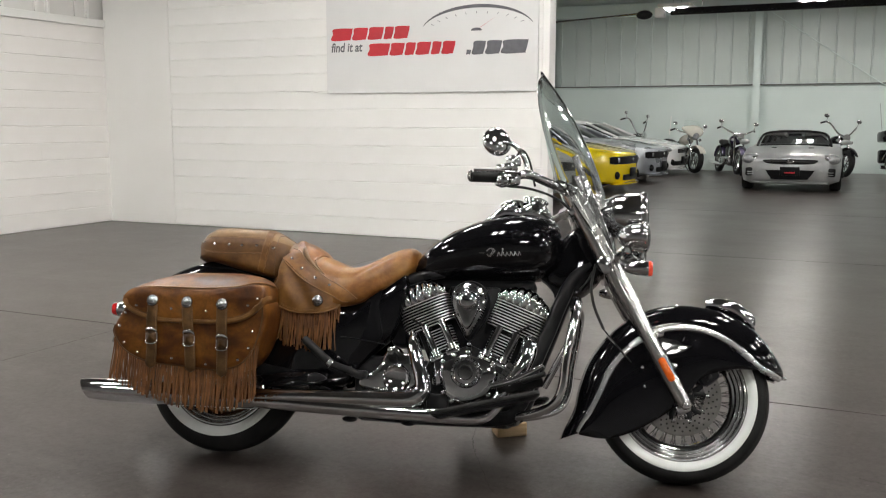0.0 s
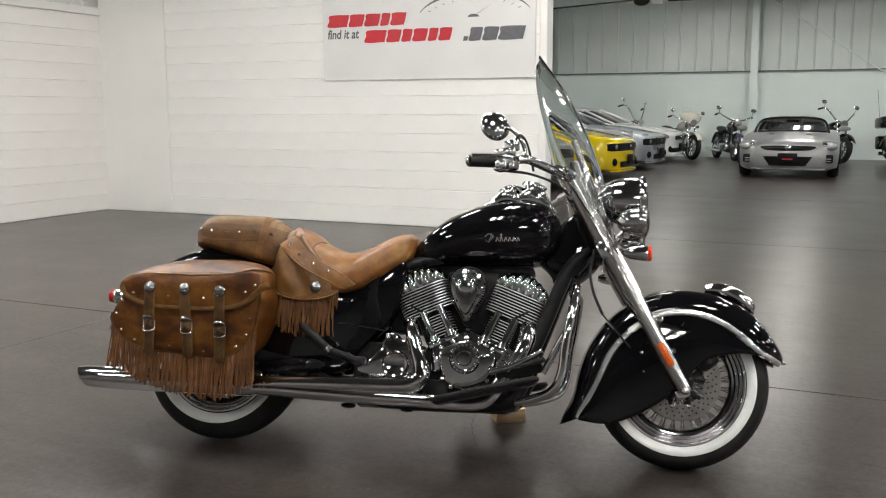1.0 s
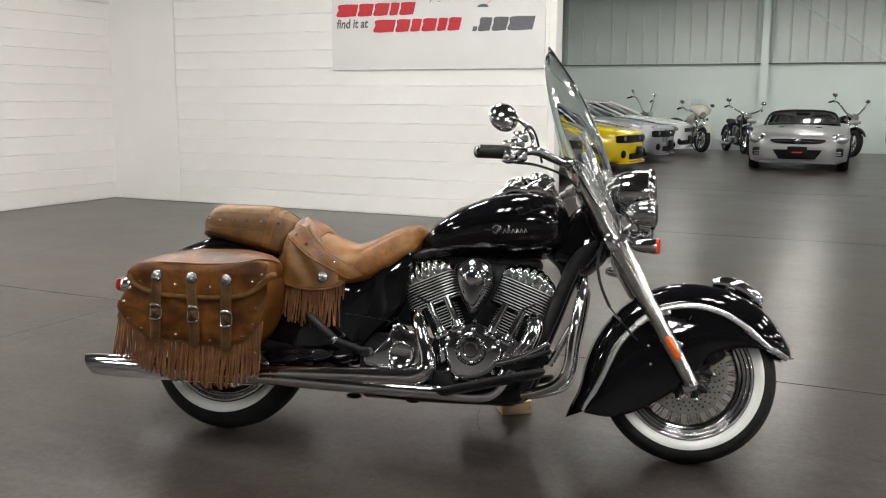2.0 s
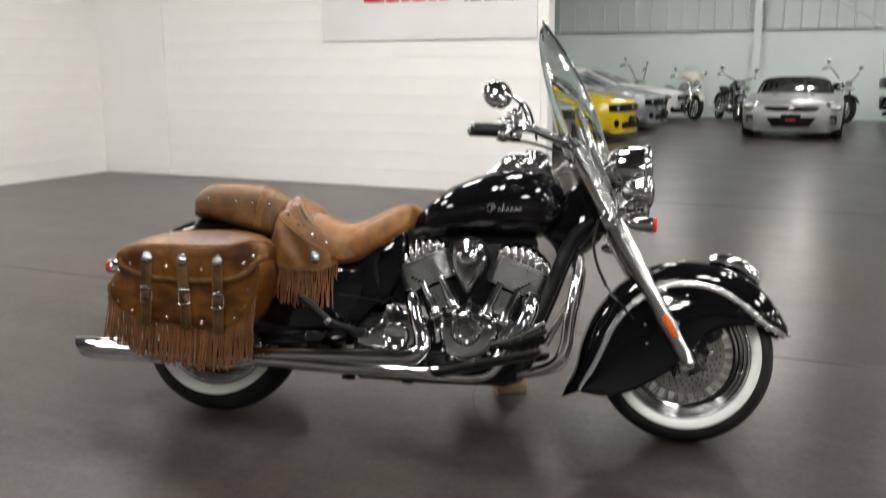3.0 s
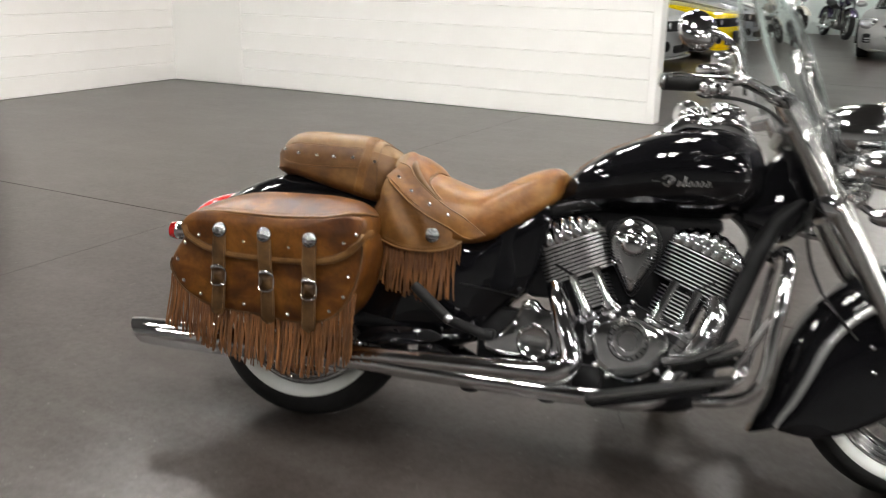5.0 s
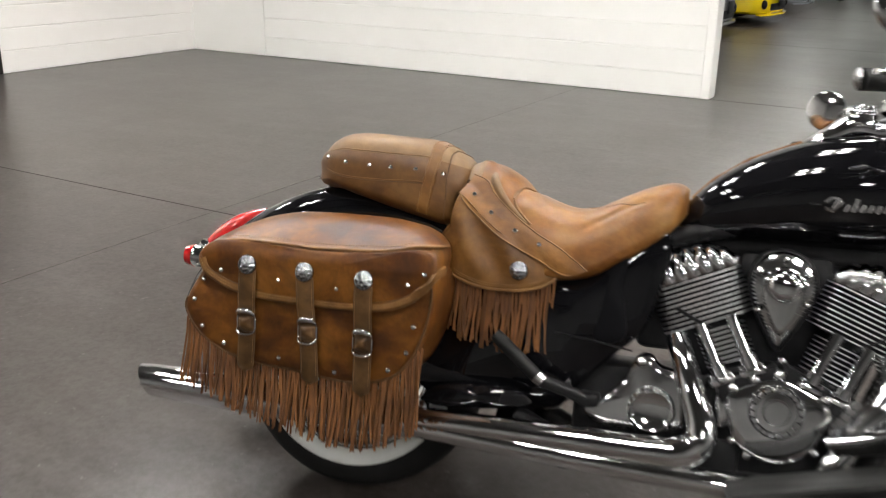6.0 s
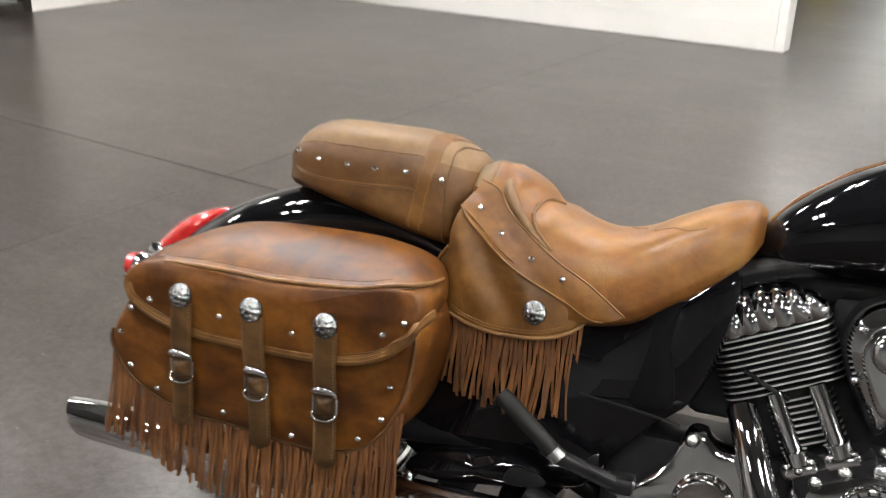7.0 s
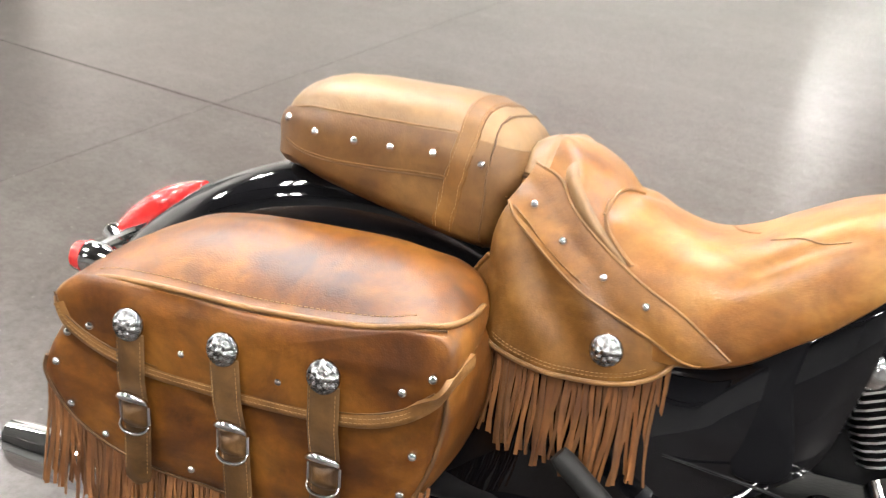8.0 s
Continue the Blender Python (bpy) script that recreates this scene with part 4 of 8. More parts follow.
plate(bm, [(0.830, 0.389), (0.946, 0.446), (0.956, 0.404), (0.840, 0.348)], -0.148, -0.09, 0.006, 0)
plate(bm, [(0.965, 0.450), (1.082, 0.394), (1.086, 0.345), (0.967, 0.405)], -0.148, -0.09, 0.006, 0)
block(bm, (0.850, -0.10, 0.235), (0.085, 0.07, 0.075), 0.014)
part("lifter_block", bm, BLACK_SATIN, engine)
bm = bmesh.new()
lathe(bm, [(0.0, -0.7), (0.55, -0.6), (0.85, -0.3), (1.0, 0.0), (1.0, 0.5)], (0, 0, 0), 12)
BOLT = part("bolt", bm, CHROME, engine).data
bpy.data.objects.remove(bpy.data.objects["bolt"])


def bolt(parent, x, y, z, r):
    piece("bolt", BOLT, parent, Matrix.Translation((x, y, z)) @ Matrix.Diagonal((r, r, r, 1)))


for x, z in ((0.838, 0.398), (0.957, 0.430), (1.088, 0.380), (0.957, 0.455)):
    bolt(engine, x, -0.146, z, 0.008)
# air cleaner: a teardrop shield
AIR_AT = Matrix.Translation((-0.012, 0, -0.008))
bm = bmesh.new()
plate(bm, [(0.957, 0.698), (0.906, 0.677), (0.887, 0.627), (0.900, 0.572), (0.931, 0.514), (0.957, 0.478), (0.984, 0.514), (1.016, 0.572), (1.028, 0.627), (1.008, 0.677)], -0.116, -0.05, 0.012, 60)
bm.transform(AIR_AT)
part("air_box", bm, BLACK_SATIN, engine, "black air cleaner backing")
bm = bmesh.new()
tear = [(0.955, 0.692), (0.910, 0.672), (0.893, 0.625), (0.905, 0.575), (0.935, 0.520), (0.957, 0.488), (0.980, 0.520), (1.010, 0.575), (1.022, 0.625), (1.002, 0.672)]
plate(bm, tear, -0.135, -0.06, 0.018, 60, 0.008)
bm.transform(AIR_AT)
air = part("air_cleaner", bm, POLISHED, engine, "chrome teardrop air cleaner cover")
bm = bmesh.new()
plate(bm, [(0.957, 0.660), (0.925, 0.645), (0.914, 0.610), (0.925, 0.568), (0.957, 0.515), (0.990, 0.568), (1.000, 0.610), (0.989, 0.645)], -0.160, -0.138, 0.007, 60, 0.003)
bm.transform(AIR_AT)
part("inset", bm, POLISHED, air)
bm = bmesh.new()
lathe(bm, [(0.0, -0.176), (0.020, -0.175), (0.030, -0.171), (0.034, -0.164), (0.035, -0.155)], (0.957, 0, 0.618), 32)
bm.transform(AIR_AT)
part("medallion", bm, CHROME, air)
for i in range(6):
    a = math.radians(60 * i + 30)
    bolt(air, 0.945 + 0.056 * math.cos(a), -0.146, 0.607 + 0.060 * math.sin(a) - (0.02 if i in (3, 4) else 0), 0.0065)
# cam cover
bm = bmesh.new()
plate(bm, [(0.852, 0.368), (0.862, 0.300), (0.895, 0.255), (0.950, 0.236), (1.005, 0.252), (1.040, 0.290), (1.060, 0.330), (1.058, 0.375), (1.010, 0.402), (0.955, 0.418), (0.900, 0.402)], -0.155, -0.11, 0.014, 70, 0.006)
cam_cover = part("cam_cover", bm, POLISHED, engine, "chrome cam cover with round medallion")
bm = bmesh.new()
lathe(bm, [(0.056, -0.155), (0.055, -0.172), (0.050, -0.178), (0.044, -0.178), (0.040, -0.172), (0.028, -0.173), (0.024, -0.178), (0.0, -0.179)], (0.953, 0, 0.350), 40)
part("medallion", bm, POLISHED, cam_cover)
bm = bmesh.new()
for i in range(20):
    a = math.radians(18 * i)
    block(bm, (0.953 + 0.047 * math.cos(a), -0.1795, 0.350 + 0.047 * math.sin(a)), (0.004, 0.002, 0.006), 0, pose(0, 0, 0, 0, 90 - 18 * i, 0))
part("medallion_marks", bm, BLACK_SATIN, cam_cover, "plain dark marks round the medallion")
bm = bmesh.new()
for x, z, r in ((0.865, 0.385, 0.012), (0.905, 0.410, 0.012), (0.955, 0.424, 0.013), (1.005, 0.408, 0.012), (1.048, 0.385, 0.012), (0.872, 0.275, 0.010), (0.905, 0.248, 0.010), (1.035, 0.275, 0.010)):
    bolt(engine, x, -0.148, z, r)
bm.free()
for i in range(5):
    bm = bmesh.new()
    tube(bm, [(1.075 + 0.008 * i, -0.10, 0.33 + 0.013 * i), (1.075 + 0.008 * i, -0.150, 0.33 + 0.013 * i)], 0.011, 10)
    part("cover_rib", bm, POLISHED, engine)
for c, size in (((1.085, -0.12, 0.325), (0.05, 0.05, 0.06)), ((0.845, -0.13, 0.335), (0.035, 0.035, 0.075))):
    bm = bmesh.new()
    block(bm, c, size, 0.012)
    part("cover_boss", bm, POLISHED, engine)
# transmission cover
bm = bmesh.new()
plate(bm, [(0.560, 0.300), (0.600, 0.330), (0.640, 0.375), (0.662, 0.425), (0.690, 0.432), (0.715, 0.412), (0.760, 0.398), (0.778, 0.340), (0.770, 0.285), (0.700, 0.268), (0.590, 0.270)], -0.158, -0.10, 0.010, 66, 0.003)
trans = part("transmission_cover", bm, POLISHED, engine, "polished chrome transmission cover")
bm = bmesh.new()
lathe(bm, [(0.052, -0.156), (0.049, -0.168), (0.044, -0.172), (0.034, -0.166), (0.0, -0.165)], (0.702, 0, 0.318), 40)
for i in range(9):
    a = math.radians(10 + 20 * i)
    ball(bm, (0.702 + 0.045 * math.cos(a), -0.168, 0.318 + 0.045 * math.sin(a)), (0.0055, 0.006, 0.0045), pose(0, 0, 0, 0, -math.degrees(a), 0), 10, 8)
ball(bm, (0.672, -0.165, 0.418), (0.013, 0.014, 0.013))
ball(bm, (0.760, -0.160, 0.385), (0.012, 0.012, 0.012))
part("clutch_boss", bm, POLISHED, trans)

# ---- exhaust ----
bm = bmesh.new()
tube(bm, [(0.735, -0.115, 0.468), (0.752, -0.150, 0.430), (0.775, -0.178, 0.370), (0.800, -0.195, 0.305), (0.800, -0.200, 0.265), (0.765, -0.200, 0.240), (0.70, -0.198, 0.234), (0.50, -0.188, 0.230), (0.15, -0.168, 0.220)], [0.024, 0.025, 0.027, 0.030, 0.034, 0.034, 0.032, 0.030, 0.028], 16, 60)
part("exhaust_pipe", bm, CHROME, bike, "chrome rear header pipe")
bm = bmesh.new()
tube(bm, [(1.165, -0.10, 0.470), (1.168, -0.13, 0.430), (1.145, -0.145, 0.370), (1.10, -0.145, 0.30), (1.045, -0.150, 0.215), (0.98, -0.175, 0.186), (0.85, -0.198, 0.188), (0.50, -0.188, 0.194), (0.15, -0.168, 0.206)], [0.030, 0.030, 0.030, 0.029, 0.027, 0.025, 0.025, 0.026, 0.027], 16, 60)
part("exhaust_pipe", bm, CHROME, bike, "chrome front header pipe")
bm = bmesh.new()
rows = []
for x, r in ((0.235, 0.030), (0.20, 0.040), (0.16, 0.0435), (0.0, 0.0435), (-0.20, 0.0435), (-0.36, 0.0425), (-0.44, 0.040), (-0.47, 0.037), (-0.47, 0.032), (-0.40, 0.030)):
    slash = 0.55 * max(0, min(1, (-x - 0.30) / 0.17)) if x != -0.40 else 0.4
    rows.append([(x - slash * r * math.sin(2 * math.pi * k / 24) * 1.0, -0.198 + r * math.cos(2 * math.pi * k / 24), 0.219 + r * math.sin(2 * math.pi * k / 24)) for k in range(24)])
loft(bm, rows)
muffler = part("muffler", bm, CHROME, bike, "long chrome slash-cut muffler")
muffler.location = (-0.032, 0.036, -0.006)
bm = bmesh.new()
lathe(bm, [(0.0, 0.0), (0.029, 0.0)], (-0.41, -0.198, 0.219), 20, "x")
part("muffler_bore", bm, BLACK_SATIN, muffler)
bm = bmesh.new()
tube(bm, [(0.20, -0.125, 0.252), (0.20, -0.16, 0.252)], 0.012, 10)
ball(bm, (0.20, -0.170, 0.252), (0.012, 0.010, 0.012))
part("muffler_clamp", bm, CHROME, bike)
bm = bmesh.new()
rows = []
for x, r in ((0.235, 0.030), (0.16, 0.0435), (-0.36, 0.0425), (-0.47, 0.037), (-0.47, 0.032), (-0.40, 0.030)):
    rows.append([(x, 0.198 + r * math.cos(2 * math.pi * k / 20), 0.219 + r * math.sin(2 * math.pi * k / 20)) for k in range(20)])
loft(bm, rows)
part("muffler", bm, CHROME, bike, "long chrome muffler")

# ---- footboards, pegs, brake pedal, crash bars ----
for s in (-1, 1):
    bm = bmesh.new()
    turn = pose(1.04, s * 0.262, 0.237, 0, -14.2, 0)
    plate_pts = [(-0.185, -0.055), (-0.15, -0.075), (0.10, -0.075), (0.175, -0.05), (0.185, 0.0), (0.175, 0.05), (0.10, 0.075), (-0.15, 0.075), (-0.185, 0.055)]
    o = spline(plate_pts, 40, True)
    loft(bm, [[(x, y, -0.008) for x, y in o * 0.97], [(x, y, -0.004) for x, y in o], [(x, y, 0.004) for x, y in o], [(x, y, 0.008) for x, y in o * 0.97]])
    bm.transform(turn)
    fb = part("footboard", bm, RUBBER, bike, "black rubber rider footboard")
    bm = bmesh.new()
    loft(bm, [[(x, y, -0.020) for x, y in o * 0.9], [(x, y, -0.009) for x, y in o * 0.985]])
    bm.transform(turn)
    part("footboard_tray", bm, BLACK_SATIN, fb)
    bm = bmesh.new()
    tube(bm, [(1.315, s * 0.065, 0.612), (1.328, s * 0.12, 0.620), (1.336, s * 0.18, 0.595), (1.322, s * 0.225, 0.50), (1.305, s * 0.235, 0.40), (1.295, s * 0.235, 0.305), (1.265, s * 0.22, 0.245), (1.20, s * 0.17, 0.215), (1.13, s * 0.11, 0.200)], 0.0165, 14, 60)
    if s < 0:
        tube(bm, [(1.316, s * 0.225, 0.460), (1.289, s * 0.205, 0.420), (1.229, s * 0.175, 0.305)], 0.012, 10, 12)
    part("crash_bar", bm, CHROME, bike, "bent chrome crash bar")
    bm = bmesh.new()
    tube(bm, [(0.351, s * 0.192, 0.436), (0.362, s * 0.192, 0.427), (0.452, s * 0.190, 0.355)], [0.013, 0.0155, 0.0155], 12)
    peg = part("passenger_peg", bm, RUBBER, bike, "folded black passenger foot peg")
    bm = bmesh.new()
    tube(bm, [(0.450, s * 0.190, 0.357), (0.464, s * 0.189, 0.346)], 0.017, 10)
    part("peg_collar", bm, SATIN, peg)
    bm = bmesh.new()
    tube(bm, [(0.460, s * 0.189, 0.349), (0.56, s * 0.170, 0.318)], 0.014, 10, 0, 0.8)
    block(bm, (0.565, s * 0.155, 0.318), (0.045, 0.05, 0.03), 0.008)
    part("peg_bracket", bm, BLACK_SATIN, peg)
bm = bmesh.new()
tube(bm, [(1.045, -0.185, 0.300), (1.12, -0.195, 0.322), (1.19, -0.208, 0.356), (1.226, -0.215, 0.378)], [0.013, 0.012, 0.010, 0.009], 10, 16)
part("brake_pedal", bm, CHROME, bike, "chrome brake pedal arm")
bm = bmesh.new()
block(bm, (1.195, -0.215, 0.335), (0.09, 0.075, 0.014), 0.005, pose(0, 0, 0, 0, -22, 0))
block(bm, (1.145, -0.15, 0.305), (0.17, 0.05, 0.034), 0.012, pose(0, 0, 0, 0, -15, 0))
part("pedal_pad", bm, RUBBER, bike)
# kickstand down onto the block
bm = bmesh.new()
tube(bm, [(1.00, 0.10, 0.20), (1.03, 0.24, 0.175), (1.056, 0.402, 0.198)], 0.014, 10, 12)
block(bm, (1.056, 0.405, 0.196), (0.075, 0.05, 0.012), 0.004, pose(0, 0, 0, 15, 0, 0))
part("kickstand", bm, BLACK_SATIN, bike, "black side stand")

# ---- fork, lights, bars ----
AXIS = np.array((-0.487, 0, 0.873))
for s in (-1, 1):
    low = np.array((1.712, s * 0.122, 0.268))
    bm = bmesh.new()
    tube(bm, [low - AXIS * 0.012, low, low + AXIS * 0.05, low + AXIS * 0.20, low + AXIS * 0.375], [0.016, 0.022, 0.026, 0.028, 0.0285], 18, 24)
    tube(bm, [low + AXIS * 0.365, low + AXIS * 0.388], 0.0315, 18)
    leg = part("fork_leg", bm, FORK, bike, "chrome telescopic fork leg")
    bm = bmesh.new()
    tube(bm, [low + AXIS * 0.385, low + AXIS * 0.56, low + AXIS * 0.74, low + AXIS * 0.86], [0.034, 0.036, 0.036, 0.034], 18, 12)
    part("fork_cover", bm, FORK, leg, "polished steel fork cover")
    bm = bmesh.new()
    ball(bm, tuple(low + np.array((0.0, s * 0.028, 0.0))), (0.014, 0.008, 0.014))
    block(bm, (low[0] - 0.008, s * 0.122, low[2] - 0.008), (0.05, 0.030, 0.036), 0.010, pose(0, 0, 0, 0, -29, 0))
    part("axle_clamp", bm, CHROME, leg)
    bm = bmesh.new()
    a, b = low + AXIS * 0.095, low + AXIS * 0.182
    tube(bm, [a + np.array((0, s * 0.028, 0)), a + AXIS * 0.006 + np.array((0, s * 0.029, 0)), b - AXIS * 0.006 + np.array((0, s * 0.029, 0)), b + np.array((0, s * 0.028, 0))], [0.007, 0.0125, 0.0125, 0.007], 14, 0, 0.4)
    part("reflector", bm, AMBER, leg, "long orange side reflector")
    bm = bmesh.new()
    c = (FX + 0.075, s * 0.062, FZ + 0.095)
    block(bm, c, (0.075, 0.055, 0.11), 0.018, pose(0, 0, 0, 0, -38, 0))
    for q in (-0.028, 0.028):
        ball(bm, (c[0] + q * 0.6, s * 0.090, c[2] - q), (0.012, 0.006, 0.012), u=10, v=8)
    part("brake_caliper", bm, BLACK_SATIN, bike, "black brake caliper")
# brake hose looping from the bars to the fender
bm = bmesh.new()
tube(bm, [(1.392, -0.085, 0.760), (1.380, -0.12, 0.680), (1.385, -0.13, 0.630), (1.399, -0.13, 0.582), (1.427, -0.13, 0.521)], 0.0052, 8, 24)
tube(bm, [(1.427, -0.13, 0.521), (1.472, -0.122, 0.469), (1.525, -0.115, 0.410)], 0.0030, 8, 12)
tube(bm, [(1.38, -0.06, 0.735), (1.368, -0.10, 0.70), (1.340, -0.10, 0.665)], 0.004, 8, 12)
part("brake_hose", bm, RUBBER, bike, "black brake hose")
bm = bmesh.new()
tube(bm, [(1.44, -0.132, 0.497), (1.475, -0.118, 0.465), (1.505, -0.110, 0.430)], 0.0035, 6)
part("hose_guide", bm, CHROME, bike)

bm = bmesh.new()
block(bm, (1.43, 0, 0.75), (0.06, 0.32, 0.075), 0.02, pose(0, 0, 0, 0, -29, 0))
block(bm, (1.325, 0, 0.955), (0.08, 0.30, 0.04), 0.015, pose(0, 0, 0, 0, -29, 0))
part("triple_clamp", bm, CHROME, bike, "chrome triple clamp")
# headlight bucket
bm = bmesh.new()
lathe(bm, [(0.0, -0.155), (0.035, -0.150), (0.066, -0.125), (0.083, -0.085), (0.090, -0.03), (0.090, 0.0), (0.095, 0.004), (0.097, 0.014), (0.092, 0.024), (0.084, 0.026), (0.08, 0.012), (0.0, 0.004)], (1.548, 0, 0.958), 40, "x")
head = part("headlight", bm, POLISHED, bike, "large round chrome headlight")
bm = bmesh.new()
lathe(bm, [(0.084, 0.018), (0.06, 0.030), (0.0, 0.036)], (1.548, 0, 0.958), 32, "x")
part("lens", bm, CLEAR, head)
bm = bmesh.new()
tube(bm, [(1.47, -0.30, 0.752), (1.478, -0.20, 0.79), (1.482, -0.10, 0.80), (1.482, 0.10, 0.80), (1.478, 0.20, 0.79), (1.47, 0.30, 0.752)], 0.012, 10, 30)
part("light_bar", bm, CHROME, bike, "chrome light bar").location.z = -0.012
for s in (-1, 1):
    bm = bmesh.new()
    lathe(bm, [(0.0, -0.088), (0.020, -0.082), (0.040, -0.058), (0.050, -0.022), (0.053, 0.0), (0.056, 0.003), (0.057, 0.012), (0.053, 0.018), (0.0, 0.014)], (1.553, s * 0.175, 0.858), 32, "x")
    tube(bm, [(1.50, s * 0.175, 0.80), (1.505, s * 0.175, 0.83)], 0.012, 8)
    fog = part("passing_lamp", bm, POLISHED, bike, "round chrome passing lamp")
    fog.location.z = -0.012
    bm = bmesh.new()
    lathe(bm, [(0.052, 0.018), (0.036, 0.026), (0.0, 0.030)], (1.553, s * 0.175, 0.858), 24, "x")
    part("lens", bm, CLEAR, fog)
    bm = bmesh.new()
    lathe(bm, [(0.0, -0.062), (0.012, -0.058), (0.020, -0.040), (0.0245, -0.015), (0.026, 0.012), (0.026, 0.020), (0.0, 0.020)], (1.552 - (0.09 if s > 0 else 0), s * 0.305, 0.727), 24, "x")
    tube(bm, [(1.475, s * 0.29, 0.755), (1.50 - (0.04 if s > 0 else 0), s * 0.305, 0.735), (1.52 - (0.09 if s > 0 else 0), s * 0.305, 0.728)], 0.010, 8)
    sig = part("turn_signal", bm, CHROME, bike, "chrome bullet turn signal with orange-red lens")
    sig.location.z = -0.015
    bm = bmesh.new()
    lathe(bm, [(0.026, 0.019), (0.0265, 0.028), (0.022, 0.033), (0.0, 0.035)], (1.552 - (0.09 if s > 0 else 0), s * 0.305, 0.727), 24, "x")
    part("lens", bm, SIGNAL_RED, sig, "orange-red signal lens")

bars = new("handlebar")
bars.parent = bike
bars.location.z = -0.020
bm = bmesh.new()
half = [(1.06, -0.475, 0.997), (1.115, -0.445, 1.010), (1.165, -0.395, 1.028), (1.215, -0.30, 1.030), (1.268, -0.19, 1.033), (1.315, -0.11, 1.030), (1.342, -0.06, 1.022)]
path = half + [(1.348, 0, 1.020)] + [(x, -y, z) for x, y, z in half[::-1]]
tube(bm, path, 0.0155, 12, 60)
part("bar", bm, CHROME, bars, "wide chrome handlebar")
bm = bmesh.new()
for s in (-1, 1):
    tube(bm, [(1.345, s * 0.055, 0.95), (1.340, s * 0.055, 1.035)], 0.024, 12)
    ball(bm, (1.338, s * 0.055, 1.035), (0.026, 0.026, 0.020))
    tube(bm, [(1.255, s * 0.22, 1.035), (1.30, s * 0.14, 1.036)], 0.024, 10)
part("riser", bm, CHROME, bars)
for s in (-1, 1):
    bm = bmesh.new()
    tube(bm, [(0.986, s * 0.512, 0.990), (1.068, s * 0.472, 0.998)], 0.0195, 16)
    g = part("grip", bm, RUBBER, bars, "black rubber grip")
    bm = bmesh.new()
    ball(bm, (0.985, s * 0.5125, 0.990), (0.009, 0.020, 0.020), pose(0, 0, 0, 0, 0, s * 25))
    part("grip_end", bm, SATIN, g)
    bm = bmesh.new()
    block(bm, (1.082, s * 0.463, 0.995), (0.040, 0.045, 0.056), 0.012, pose(0, 0, 0, 0, 0, s * 25))
    block(bm, (1.120, s * 0.443, 1.000), (0.035, 0.040, 0.042), 0.010, pose(0, 0, 0, 0, 0, s * 30))
    block(bm, (1.095, s * 0.450, 1.036), (0.070, 0.042, 0.026), 0.008, pose(0, 0, 0, 0, 0, s * 28))
    block(bm, (1.115, s * 0.435, 1.065), (0.042, 0.040, 0.034), 0.006, pose(0, 0, 0, 0, 0, s * 28))
    for q in (0.0, 0.022, 0.044):
        ball(bm, (1.075 + q, s * (0.490 - 0.4 * q), 0.985), (0.010, 0.010, 0.014), u=10, v=8)
    part("switch_housing", bm, CHROME, bars, "chrome switch housing")
    bm = bmesh.new()
    tube(bm, [(1.135, s * 0.450, 1.012), (1.13, s * 0.49, 1.010), (1.06, s * 0.545, 1.000), (1.00, s * 0.575, 0.992)], [0.009, 0.009, 0.007, 0.009], 10, 20, 0.6)
    part("lever", bm, CHROME, bars, "chrome hand lever")
    bm = bmesh.new()
    lathe(bm, [(0.0, 0.012), (0.022, 0.010), (0.038, 0.005), (0.0485, -0.004), (0.0520, -0.010), (0.0515, -0.015), (0.048, -0.017), (0.0, -0.015)], (0, 0, 0), 36, "x")
    drop = 0.055 if s > 0 else 0.0
    bm.transform(pose(1.058, s * 0.425, 1.140 - drop, 0, -8, s * 62))
    mir = part("mirror", bm, POLISHED, bars, "round chrome rear-view mirror")
    bm = bmesh.new()
    tube(bm, [(1.075, s * 0.42, 1.138 - drop), (1.108, s * 0.418, 1.128 - drop), (1.138, s * 0.41, 1.100 - drop), (1.155, s * 0.40, 1.060), (1.150, s * 0.405, 1.025)], [0.011, 0.008, 0.008, 0.008, 0.009], 10, 24)
    part("mirror_stem", bm, CHROME, mir)
bm = bmesh.new()
tube(bm, [(1.125, -0.43, 1.085), (1.14, -0.41, 1.11), (1.16, -0.36, 1.09), (1.18, -0.31, 1.01)], 0.004, 6, 20)
part("cable", bm, RUBBER, bars, "black control cable")
bm = bmesh.new()
tube(bm, [(1.10, -0.445, 0.975), (1.17, -0.37, 0.985), (1.25, -0.22, 0.99), (1.31, -0.12, 0.96)], 0.005, 6, 20)
part("cable", bm, RUBBER, bars, "black control cable")

# windshield: clear acrylic, curved back at the sides
def shield_point(s, t):
    """s: -1 to 1 across, t: 0 to 1 up."""
    centre = spline([(1.470, 0.80), (1.442, 0.96), (1.372, 1.170), (1.283, 1.355), (1.162, 1.535)], 41)
    f = t * 40
    j = min(int(f), 39)
    x, z = centre[j] + (centre[j + 1] - centre[j]) * (f - j)
    half = 0.222 * max(0.0, 1 - max(0.0, (t - 0.5) / 0.5) ** 2.2) ** 0.5 if t > 0.5 else 0.222 - 0.125 * ((0.5 - t) / 0.5) ** 1.9
    half = max(half, 0.004)
    y = s * half
    back = 2.5 * y * y
    return x - back * 1.0, y, z - back * 0.55 - 0.04 * t * s * s


